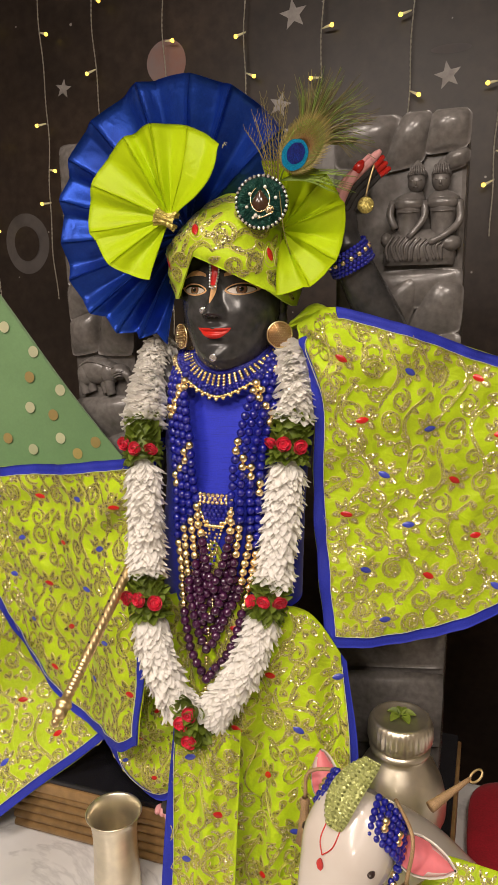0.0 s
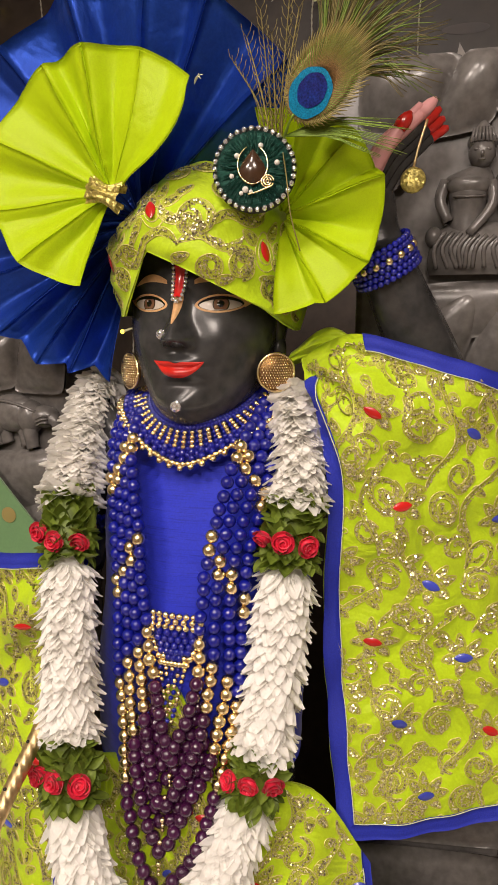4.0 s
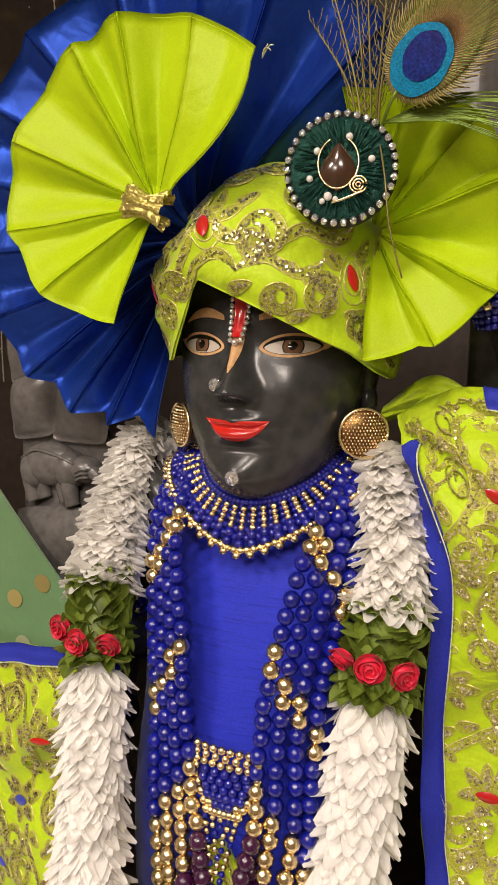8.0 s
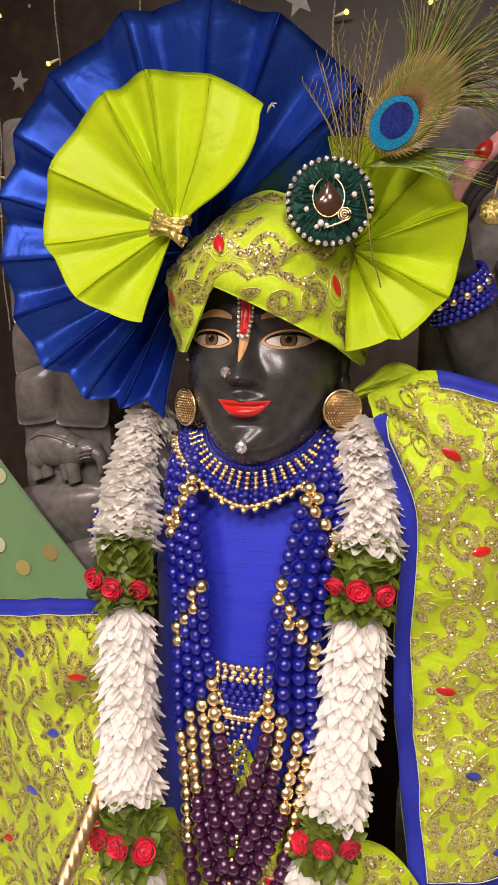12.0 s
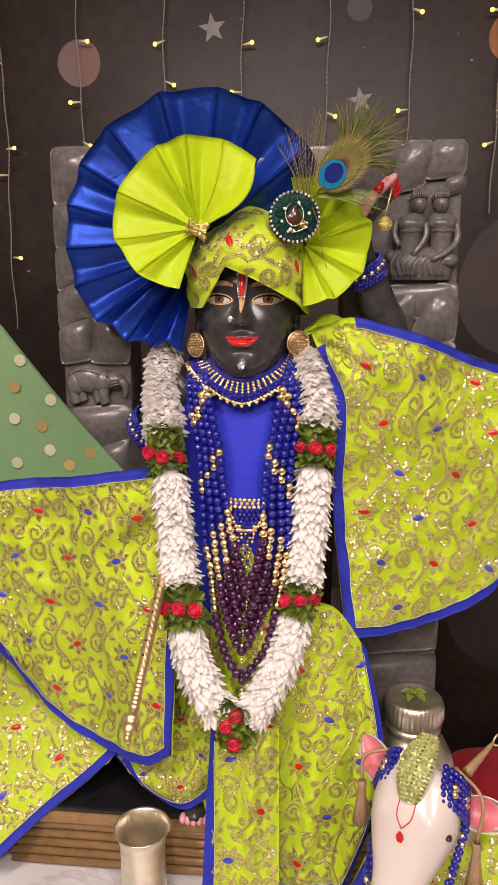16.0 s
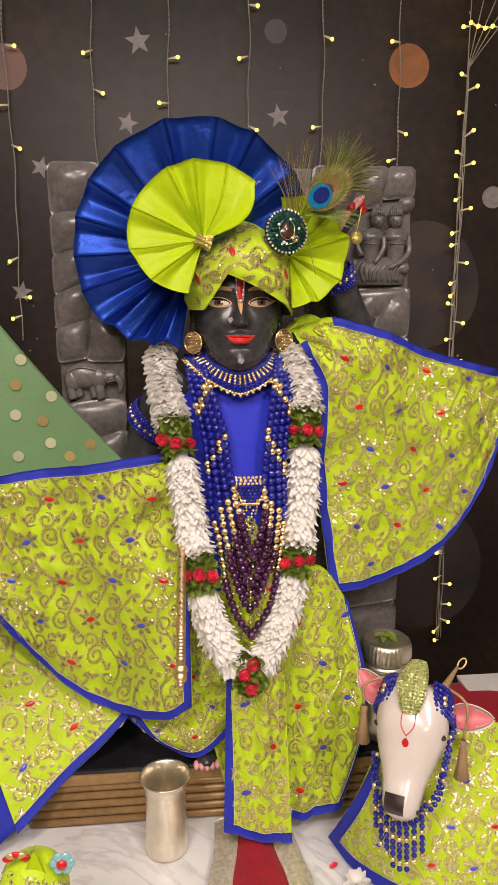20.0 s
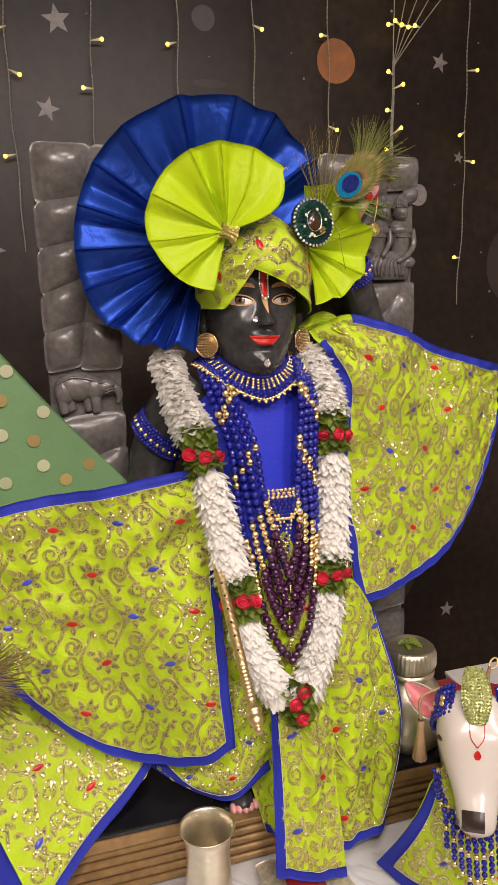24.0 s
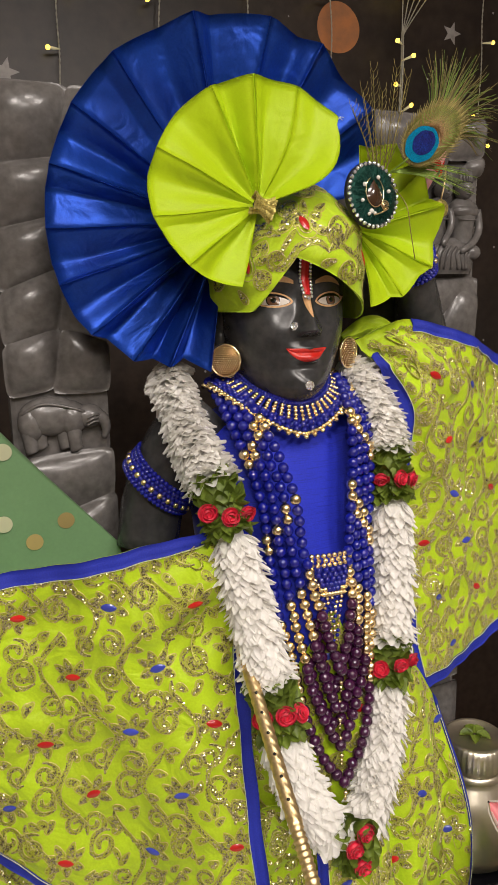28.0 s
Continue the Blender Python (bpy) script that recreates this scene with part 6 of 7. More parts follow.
for k in range(46):
    a, b = rng.uniform(0, 6.28), rng.uniform(-1.2, 1.2)
    out = np.array((math.cos(a) * math.cos(b), -abs(math.sin(a)) * math.cos(b) - 0.15, math.sin(b)))
    oriented(rng.choice(LEAF_MESH), "leaf", GB + out * 0.010 + np.array((0, 0, 0.012 * math.sin(b * 2))), out + np.array((0, 0, -0.4)), np.array((0.1, -1.0, 0.2)), garland, rng.uniform(0.8, 1.1))
for dx, dz in ((0.003, 0.018), (0.001, -0.018), (-0.008, 0.004)):
    oriented(ROSE_MESH, "rose", GB + np.array((dx, -0.024, dz)), np.array((0, 0, 1.0)), np.array((0.1, -1, 0)), garland, 1.05)


# ---------------------------------------------------------------- armlets, wrist band, palm medal, flute
def bead_band(name, label, centre, axis, r, rows, spacing, size, gold_row):
    th = thing(name, label, "bracelet")
    axis = np.array(axis, float) / np.linalg.norm(axis)
    e1 = np.cross(axis, (0, 0.3, 1.0))
    e1 /= np.linalg.norm(e1)
    e2 = np.cross(axis, e1)
    n = int(2 * math.pi * r / spacing)
    for j in range(rows):
        for k in range(n):
            a = 2 * math.pi * (k + 0.5 * (j % 2)) / n
            p = np.array(centre) + axis * (j - (rows - 1) / 2) * spacing * 0.9 + (r + (0.0012 if j == gold_row else 0)) * (math.cos(a) * e1 + math.sin(a) * e2)
            bead(GOLD_BALL if j == gold_row and k % 2 == 0 else BLUE_BALL, p, size * (1.25 if j == gold_row and k % 2 == 0 else 1), th)
    return th


bead_band("armlet", "wide armlet of small blue beads with a gold row", (-0.445, 0.879, 1.448), (-0.60, 0.28, -0.75), 0.0405, 6, 0.0050, 0.0027, 3)
bead_band("wrist_band", "wide wrist band of small blue beads with a gold row", (-0.166, 0.858, 1.664), (-0.42, -0.3, 0.85), 0.0260, 6, 0.0050, 0.0026, 3)
medal = thing("palm_medal", "small round gold medal hanging from the raised palm", "medal")
part("disc", lathe(Shape(), [(0.0001, 0.003), (0.005, 0.0026), (0.0085, 0.001), (0.0095, 0.0), (0.0085, -0.002), (0.0001, -0.002)], 20, (-0.1440, 0.838, 1.7205), 0, Matrix.Rotation(radians(90), 3, "X"), lambda a, i: 1 + 0.06 * math.sin(10 * a)), TIE_GOLD, medal)
part("chain", tube(Shape(), spline([(-0.1440, 0.838, 1.730), (-0.1405, 0.838, 1.746), (-0.136, 0.843, 1.764)], 10), 0.0010, 6), GOLD, medal)

flute = thing("flute", "slender twisted gold flute with finger holes", "flute")
F0, F1 = np.array((-0.4055, 0.758, 1.320)), np.array((-0.410, 0.556, 1.186))
axis = (F1 - F0) / np.linalg.norm(F1 - F0)
L = np.linalg.norm(F1 - F0)
e1 = np.cross(axis, (0, 0, 1.0))
e1 /= np.linalg.norm(e1)
e2 = np.cross(axis, e1)
g = []
for i in range(170):
    t = i / 169
    row = []
    for k in range(25):
        a = 2 * math.pi * k / 24
        r = 0.0054 + (0.0009 * abs(math.sin(2.5 * a + t * 95)) if t < 0.70 else 0.0007 * math.sin(t * 330) * (t < 0.88)) + (0.0036 * bell(t, 0.915, 0.016) + 0.0026 * bell(t, 0.955, 0.02) if t > 0.86 else 0) - (0.0016 if t > 0.98 else 0)
        row.append(F0 + axis * L * t + r * (math.cos(a) * e1 + math.sin(a) * e2))
    g.append(row)
part("tube", sheet(Shape(), g), GOLD, flute)
for k in range(6):
    c = F0 + axis * L * (0.25 + 0.075 * k)
    up_ = np.array((-0.3, -0.6, 1.0))
    up_ = up_ - axis * up_.dot(axis)
    up_ /= np.linalg.norm(up_)
    # black beads on the unpierced tube stand in for shade inside the holes
    part("finger_hole", ball(Shape(), c + up_ * 0.0060, (0.0015, 0.0016, 0.0012), 8, 6), HAIR_HOLE_BLACK, flute)
part("end_cap", ball(Shape(), F1, (0.0042, 0.0042, 0.0050), 14, 10), GOLD, flute)


# ---------------------------------------------------------------- carved stone slab
slab = thing("stone_slab", "tall carved black stone slab with rocks, an elephant and seated figures in relief", "stone carving")
SY = 0.918


def cushion(shape, quad, bulge, y=SY - 0.004, n=12, skew=0.0, power=0.36):
    """A rounded rock filling a quadrilateral given by four (x, z) corners."""
    a, b, c, d = [np.array(p, float) for p in quad]
    g = []
    for i in range(n + 1):
        u = i / n
        row = []
        for j in range(n + 1):
            v = j / n
            p = (a * (1 - u) + b * u) * (1 - v) + (d * (1 - u) + c * u) * v
            h = (max(0, 16 * u * (1 - u) * v * (1 - v))) ** power * (1 + skew * (v - 0.5))
            row.append((p[0], y - bulge * h, p[1]))
        g.append(row)
    return sheet(shape, g[::-1], -0.004)


under("pillar", box(Shape(), (-0.590, SY, PLINTH_TOP + 0.001), (-0.490, 0.985, 1.830), 0.006), SLAB_STONE, slab)
under("pillar", box(Shape(), (-0.195, SY, PLINTH_TOP + 0.001), (-0.037, 0.985, 1.830), 0.006), SLAB_STONE, slab)
under("lintel", box(Shape(), (-0.491, SY, 1.70), (-0.194, 0.985, 1.829), 0.004), SLAB_STONE, slab)
for quad, bl in ((((-0.589, 1.757), (-0.530, 1.764), (-0.515, 1.828), (-0.589, 1.829)), 0.022), (((-0.589, 1.698), (-0.515, 1.712), (-0.522, 1.766), (-0.589, 1.755)), 0.022), (((-0.589, 1.640), (-0.535, 1.662), (-0.515, 1.716), (-0.589, 1.697)), 0.022),
                 (((-0.589, 1.588), (-0.538, 1.602), (-0.531, 1.664), (-0.589, 1.638)), 0.020), (((-0.536, 1.600), (-0.491, 1.585), (-0.491, 1.640), (-0.522, 1.660)), 0.018), (((-0.589, 1.538), (-0.546, 1.545), (-0.538, 1.606), (-0.589, 1.588)), 0.016),
                 (((-0.546, 1.540), (-0.491, 1.540), (-0.491, 1.590), (-0.532, 1.606)), 0.016), (((-0.523, 1.660), (-0.491, 1.645), (-0.491, 1.72), (-0.512, 1.715)), 0.012), (((-0.529, 1.764), (-0.491, 1.74), (-0.491, 1.828), (-0.514, 1.828)), 0.012),
                 (((-0.589, 1.40), (-0.491, 1.43), (-0.491, 1.478), (-0.589, 1.470)), 0.014), (((-0.560, 1.36), (-0.491, 1.37), (-0.491, 1.43), (-0.545, 1.41)), 0.016), (((-0.589, 1.25), (-0.491, 1.27), (-0.491, 1.36), (-0.589, 1.38)), 0.016),
                 (((-0.194, 1.775), (-0.140, 1.765), (-0.115, 1.828), (-0.194, 1.829)), 0.020), (((-0.138, 1.767), (-0.090, 1.775), (-0.080, 1.829), (-0.112, 1.829)), 0.018), (((-0.088, 1.785), (-0.038, 1.79), (-0.038, 1.829), (-0.078, 1.829)), 0.018),
                 (((-0.194, 1.72), (-0.160, 1.73), (-0.150, 1.768), (-0.194, 1.772)), 0.014), (((-0.06, 1.765), (-0.038, 1.772), (-0.038, 1.786), (-0.06, 1.78)), 0.010),
                 (((-0.150, 1.600), (-0.038, 1.610), (-0.038, 1.650), (-0.150, 1.645)), 0.008), (((-0.175, 1.590), (-0.110, 1.560), (-0.085, 1.640), (-0.098, 1.645)), 0.012), (((-0.105, 1.560), (-0.038, 1.575), (-0.038, 1.632), (-0.070, 1.640)), 0.014),
                 (((-0.15, 1.515), (-0.038, 1.535), (-0.038, 1.572), (-0.13, 1.558)), 0.016), (((-0.15, 1.47), (-0.038, 1.49), (-0.038, 1.530), (-0.14, 1.512)), 0.014), (((-0.194, 1.10), (-0.038, 1.12), (-0.038, 1.22), (-0.194, 1.21)), 0.012), (((-0.194, 0.98), (-0.038, 1.0), (-0.038, 1.11), (-0.194, 1.09)), 0.012)):
    under("carved_rock", cushion(Shape(), quad, bl * 0.85, skew=0.9, power=0.58), SLAB_STONE, slab)
# elephant in relief, plain shapes
el = Shape()
ball(el, (-0.551, SY - 0.005, 1.516), (0.032, 0.014, 0.0205), 20, 12)
ball(el, (-0.570, SY - 0.005, 1.510), (0.014, 0.013, 0.020), 14, 10)
ball(el, (-0.530, SY - 0.006, 1.513), (0.016, 0.014, 0.018), 14, 10)
ball(el, (-0.514, SY - 0.006, 1.514), (0.017, 0.013, 0.0125), 16, 10)
for lx, lz, yy in ((-0.573, 1.480, 0.006), (-0.563, 1.483, 0.002), (-0.529, 1.480, 0.008), (-0.539, 1.482, 0.003)):
    tube(el, [(lx, SY - yy, 1.512), (lx, SY - yy - 0.001, 1.497), (lx + 0.001, SY - yy, lz + 0.003), (lx + 0.002, SY - yy, lz)], [0.0095, 0.0080, 0.0066, 0.0074], 10)
tube(el, spline([(-0.507, SY - 0.008, 1.514), (-0.499, SY - 0.009, 1.510), (-0.496, SY - 0.009, 1.500), (-0.499, SY - 0.008, 1.490)], 10), np.linspace(0.0085, 0.0030, 10), 9)
tube(el, spline([(-0.579, SY - 0.012, 1.520), (-0.560, SY - 0.0165, 1.530), (-0.535, SY - 0.017, 1.526), (-0.518, SY - 0.016, 1.520)], 12), 0.0016, 6)
for k in range(3):
    tube(el, spline([(-0.516, SY - 0.0185, 1.513 - 0.0035 * k), (-0.510, SY - 0.0185, 1.516 - 0.0035 * k), (-0.504, SY - 0.016, 1.516 - 0.0035 * k)], 6), 0.0012, 5)
under("elephant_relief", el, SLAB_STONE, slab)
fig = Shape()
for fx, tx in ((-0.0945, -0.103), (-0.0660, -0.063)):
    ball(fig, (fx, SY - 0.012, 1.7510), (0.0108, 0.012, 0.0120), 16, 10)
    for ex in (-0.0042, 0.0042):
        ball(fig, (fx + ex, SY - 0.0215, 1.7525), (0.0026, 0.0020, 0.0014), 8, 6)
    ball(fig, (fx, SY - 0.0222, 1.7450), (0.0032, 0.0018, 0.0011), 8, 6)
    ball(fig, (fx, SY - 0.008, 1.7600), (0.0122, 0.0125, 0.0085), 16, 10)
    loft(fig, ((fx, SY - 0.010, 1.7640, 0.0105, 0.011), (fx, SY - 0.009, 1.7700, 0.0072, 0.008), (fx, SY - 0.008, 1.7760, 0.0030, 0.004), (fx, SY - 0.008, 1.7780, 0.0008, 0.001)), 16)
    ball(fig, (fx, SY - 0.0238, 1.7490), (0.0015, 0.0022, 0.0028), 8, 6)
    for k in range(7):
        tube(fig, [(fx - 0.009 + 0.003 * k, SY - 0.0225 + 0.0006 * (k - 3) ** 2, 1.759), (fx - 0.007 + 0.0023 * k, SY - 0.019 + 0.0005 * (k - 3) ** 2, 1.770)], 0.0013, 6)
    loft(fig, ((tx, SY - 0.006, 1.690, 0.0150, 0.013), (tx, SY - 0.006, 1.705, 0.0142, 0.013), (tx, SY - 0.007, 1.720, 0.0165, 0.014), (tx, SY - 0.007, 1.732, 0.0195, 0.013), (tx * 0.7 + fx * 0.3, SY - 0.007, 1.7375, 0.0150, 0.010), (fx, SY - 0.008, 1.7425, 0.0060, 0.007)), 20)
    ball(fig, (tx, SY - 0.0125, 1.7265), (0.0185, 0.0100, 0.0090), 18, 10)
    tube(fig, [(tx - 0.0125, SY - 0.0185, 1.7175), (tx, SY - 0.0212, 1.7165), (tx + 0.0125, SY - 0.0185, 1.7175)], 0.0011, 6)
tube(fig, spline([(-0.1215, SY - 0.009, 1.731), (-0.1255, SY - 0.012, 1.715), (-0.118, SY - 0.016, 1.698)], 8), np.linspace(0.0052, 0.0042, 8), 9)
tube(fig, spline([(-0.0855, SY - 0.012, 1.729), (-0.0845, SY - 0.016, 1.710), (-0.101, SY - 0.024, 1.687)], 9), np.linspace(0.0050, 0.0036, 9), 9)
tube(fig, spline([(-0.0450, SY - 0.010, 1.729), (-0.0430, SY - 0.013, 1.706), (-0.058, SY - 0.022, 1.690), (-0.077, SY - 0.026, 1.680)], 12), np.linspace(0.0052, 0.0036, 12), 9)
loft(fig, ((-0.090, SY - 0.004, 1.655, 0.042, 0.016), (-0.090, SY - 0.004, 1.664, 0.044, 0.021), (-0.089, SY - 0.004, 1.680, 0.043, 0.021), (-0.089, SY - 0.004, 1.692, 0.037, 0.015), (-0.089, SY - 0.004, 1.697, 0.030, 0.008)), 28)
ball(fig, (-0.129, SY - 0.010, 1.686), (0.0075, 0.011, 0.0090), 12, 8)
ball(fig, (-0.054, SY - 0.010, 1.680), (0.0150, 0.014, 0.0105), 14, 9)
for k in range(11):
    x0 = -0.126 + 0.0066 * k
    tube(fig, spline([(x0 + 0.006, SY - 0.0235 + 6 * (x0 + 0.09) ** 2, 1.690 - 0.0008 * k), (x0 - 0.002, SY - 0.0265 + 6 * (x0 + 0.09) ** 2, 1.676), (x0 + 0.004 * math.sin(k), SY - 0.0240 + 6 * (x0 + 0.09) ** 2, 1.660)], 8), 0.0019, 6)
under("seated_figures_relief", fig, SLAB_STONE, slab)


# ---------------------------------------------------------------- green organza curtain
GREEN = Cloth([(-1.02, 0.888, 2.06), (-0.85, 0.888, 1.835), (-0.697, 0.888, 1.632), (-0.597, 0.888, 1.503), (-0.492, 0.888, 1.380)],
              [(-1.02, 0.888, 1.28), (-0.85, 0.888, 1.28), (-0.697, 0.888, 1.28), (-0.597, 0.888, 1.28), (-0.485, 0.888, 1.33)], lambda u, v: np.array((0, -0.001 * math.sin(16 * u), 0)))
curtain = thing("organza_cloth", "sheer green organza cloth dotted with pale and gold sequins", "curtain")
part("fabric", GREEN.mesh(60, 30, 0.0008), GREEN_SHEER, curtain)
for k, (x, z, gold) in enumerate(((-0.642, 1.544, 0), (-0.577, 1.393, 1), (-0.605, 1.415, 0), (-0.615, 1.45, 1), (-0.60, 1.488, 0), (-0.655, 1.46, 0), (-0.652, 1.506, 1), (-0.655, 1.395, 0), (-0.70, 1.41, 1), (-0.69, 1.58, 0), (-0.72, 1.49, 0), (-0.545, 1.412, 1), (-0.74, 1.55, 1), (-0.78, 1.62, 0), (-0.77, 1.46, 0), (-0.83, 1.52, 1), (-0.715, 1.62, 0), (-0.63, 1.36, 0), (-0.57, 1.35, 0), (-0.80, 1.40, 0))):
    part("sequin", lathe(Shape(), [(0.0001, 0.0002), (0.0085, 0.0001)], 22, (x, 0.8862, z), 0, Matrix.Rotation(radians(90), 3, "X")), SEQUIN_GOLD if gold else SEQUIN_PALE, curtain)


# ---------------------------------------------------------------- things on the altar
cup = thing("tumbler", "tall brushed silver tumbler with a flared rim", "cup", at=(-0.437, 0.702, ALTAR))
prof = [(0.0001, 0.002), (0.0255, 0.0), (0.0285, 0.002), (0.0295, 0.008), (0.0285, 0.03), (0.0270, 0.07), (0.0272, 0.095), (0.0290, 0.110), (0.0325, 0.1195), (0.0345, 0.122), (0.0338, 0.1235), (0.0318, 0.1210), (0.0282, 0.111), (0.0262, 0.095), (0.0260, 0.07), (0.0275, 0.03), (0.028, 0.006), (0.0001, 0.005)]
part("cup_body", lathe(Shape(), [(r * 1.07, z) for r, z in prof], 48), SILVER, cup)

pot = thing("water_pot", "ribbed silver water pot with a lid and green leaf", "pot", at=(-0.082, 0.812, PLINTH_TOP))
part("pot_body", lathe(Shape(), [(0.0001, 0.0), (0.040, 0.0), (0.052, 0.012), (0.060, 0.035), (0.0605, 0.055), (0.054, 0.080), (0.044, 0.100), (0.036, 0.110), (0.033, 0.116), (0.034, 0.121)], 56, flute=lambda a, i: 1 + (0.022 * math.sin(28 * a) if 5 <= i <= 7 else 0)), SILVER, pot)
part("collar_ring", lathe(Shape(), [(0.033, 0.117), (0.0375, 0.119), (0.0385, 0.124), (0.034, 0.127)], 48), SILVER, pot)
part("lid", lathe(Shape(), [(0.031, 0.128), (0.0375, 0.130), (0.0400, 0.137), (0.0395, 0.154), (0.0375, 0.161), (0.0335, 0.1645), (0.032, 0.1625), (0.0001, 0.1615)], 108, flute=lambda a, i: 1 + (0.032 * math.sin(36 * a) if 1 < i < 4 else 0)), SILVER, pot)
for k in range(5):
    a = radians(72 * k + 20)
    oriented(LEAF_MESH[2], "leaf", np.array((0.002 * math.cos(a), 0.002 * math.sin(a), 0.1645)), np.array((math.cos(a), math.sin(a), 0.12)), np.array((0, 0, 1.0)), pot, 0.85)

# blue lining of the fanned-out skirt tail
LINING = Cloth([(-0.805, 0.880, 1.165), (-0.73, 0.80, 1.03), (-0.648, 0.713, 0.884)], [(-0.90, 0.872, 1.045), (-0.815, 0.795, 0.925), (-0.700, 0.700, 0.842)], None)
draped("skirt_lining", "plain royal blue lining turned out under the skirt tail", "skirt", LINING, [], BLUE_BORDER, plain=True, nu=30, nv=8)


# ---------------------------------------------------------------- silver stand with red velvet
stand = thing("silver_stand", "embossed silver stand back with beaded edges and red velvet centre", "silver stand")
SX = -0.308
STAND = ((0.0, 0.062), (0.12, 0.0715), (0.30, 0.0700), (0.55, 0.062), (0.80, 0.057), (1.0, 0.056))


def stand_at(t, x, lift=0.0):
    """A place on the stand: t from its front to its back."""
    return np.array((SX + x, 0.575 + 0.155 * t, ALTAR + 0.010 + 0.004 * t + lift))


part("foot_board", box(Shape(), (SX - 0.050, 0.60, ALTAR + 0.0005), (SX + 0.050, 0.72, ALTAR + 0.009), 0.002), AGED_SILVER, stand)
for side in (-1, 1):
    g = [[stand_at(t, side * (table(t, STAND) - 0.032 * q), 0.005 * math.sin(math.pi * q)) for q in np.linspace(0, 1, 9)] for t in np.linspace(0, 1, 30)]
    plate = part("side_plate", sheet(Shape(), g if side > 0 else g[::-1], 0.003), AGED_SILVER, stand)
    s_ = Shape()
    for t in np.linspace(0.02, 0.98, 34):
        ball(s_, stand_at(t, side * (table(t, STAND) - 0.003), 0.003), (0.0022, 0.0022, 0.0022), 8, 6)
        ball(s_, stand_at(t, side * (table(t, STAND) - 0.030), 0.003), (0.0018, 0.0018, 0.0018), 8, 6)
    tagged(part("beaded_edge", s_, AGED_SILVER, plate), kind="stuff")
    for k in range(4):
        for ang in (-0.7, 0.0, 0.7):
            c = stand_at(0.14 + 0.22 * k, side * (table(0.14 + 0.22 * k, STAND) - 0.016), 0.0035) + np.array((0.0085 * math.sin(ang), 0.008 * math.cos(ang), 0))
            part("embossed_leaf", ball(Shape(), c, (0.0036, 0.0088, 0.0024), 12, 8, 0, Matrix.Rotation(-ang, 3, "Z")), AGED_SILVER, plate)
g = [[stand_at(t, q * (table(t, STAND) - 0.034), 0.016 * (1 - q * q) - 0.002) for q in np.linspace(-1, 1, 14)] for t in np.linspace(0.04, 1, 16)]
part("velvet_panel", sheet(Shape(), g[::-1], 0.003), RED_VELVET, stand, "red velvet centre")


# ---------------------------------------------------------------- cow figure
COW = np.array((-0.095, 0.628, 1.118))
NOSE = np.array((-0.1368, 0.552, 1.0025))
cax = (NOSE - COW) / np.linalg.norm(NOSE - COW)
clen = np.linalg.norm(NOSE - COW)
cside = np.array((0.86, -0.50, 0.0))
cside = cside - cax * cside.dot(cax)
cside /= np.linalg.norm(cside)
cfront = np.cross(cside, cax)
if cfront[1] > 0:
    cfront = -cfront


def cow_at(t, a, b):
    """A place on the cow's head: t from poll to nose, a to its side, b out of its forehead."""
    return COW + cax * clen * t + cside * a + cfront * b


cow_shape = Shape()
g = []
CW = ((-0.06, 0.020), (0.0, 0.036), (0.12, 0.044), (0.35, 0.0465), (0.55, 0.0385), (0.75, 0.0285), (0.92, 0.0240), (1.02, 0.0215), (1.08, 0.0135), (1.10, 0.002))
CT = ((-0.06, 0.018), (0.0, 0.030), (0.12, 0.036), (0.35, 0.037), (0.55, 0.031), (0.75, 0.025), (0.92, 0.025), (1.02, 0.023), (1.08, 0.014), (1.10, 0.002))
for t in np.linspace(-0.06, 1.10, 46):
    w, d = table(t, CW), table(t, CT)
    row = []
    for a in np.linspace(0, 2 * math.pi, 41):
        x, y = w * math.copysign(abs(math.cos(a)) ** 0.85, math.cos(a)), d * math.copysign(abs(math.sin(a)) ** 0.85, math.sin(a))
        if y > 0:
            y += 0.003 * bell(abs(x), 0.030, 0.010) * bell(t, 0.33, 0.10)
        row.append(cow_at(t, x, y))
    g.append(row)
sheet(cow_shape, g)
# muzzle patch, nostrils, eyes, ears, neck and body are painted parts of the one figure
g = [[cow_at(t, -0.0055 + q * 0.0130, table(t, CT) * max(0.0, 1 - min(1.0, abs(-0.0055 + q * 0.0130) / table(t, CW)) ** 2.35) ** (1 / 2.35) + 0.0007) for q in np.linspace(-1, 1, 10)] for t in np.linspace(0.90, 1.06, 9)]
sheet(cow_shape, g, 0, 2)
for side in (-1, 1):
    ball(cow_shape, cow_at(1.0, side * 0.0235, 0.010), (0.0025, 0.0025, 0.0035), 8, 6, 2)
    ball(cow_shape, cow_at(0.36, side * 0.0425, 0.0165), (0.0040, 0.0062, 0.0030), 10, 7, 2)
    e0 = cow_at(0.16, side * 0.044, -0.020)
    d_ = np.array((-0.10, 0.45, 0.30)) * 1.0 if side < 0 else np.array((0.9, -0.25, 0.10))
    d_ = d_ / np.linalg.norm(d_) + cside * side * 0.35
    d_ /= np.linalg.norm(d_)
    fo = cfront * 0.8 + np.array((-0.2, -0.4, 0.35))
    sheet(cow_shape, placed(curved_leaf(0.058, 0.036, 0.10, 0.6, 9, 8, 0.75), e0, d_, fo), 0.0030, 0)
    sheet(cow_shape, placed(curved_leaf(0.054, 0.031, 0.10, 0.6, 9, 8, 0.75), e0 + fo * 0.0025 + d_ * 0.002, d_, fo), 0, 1)
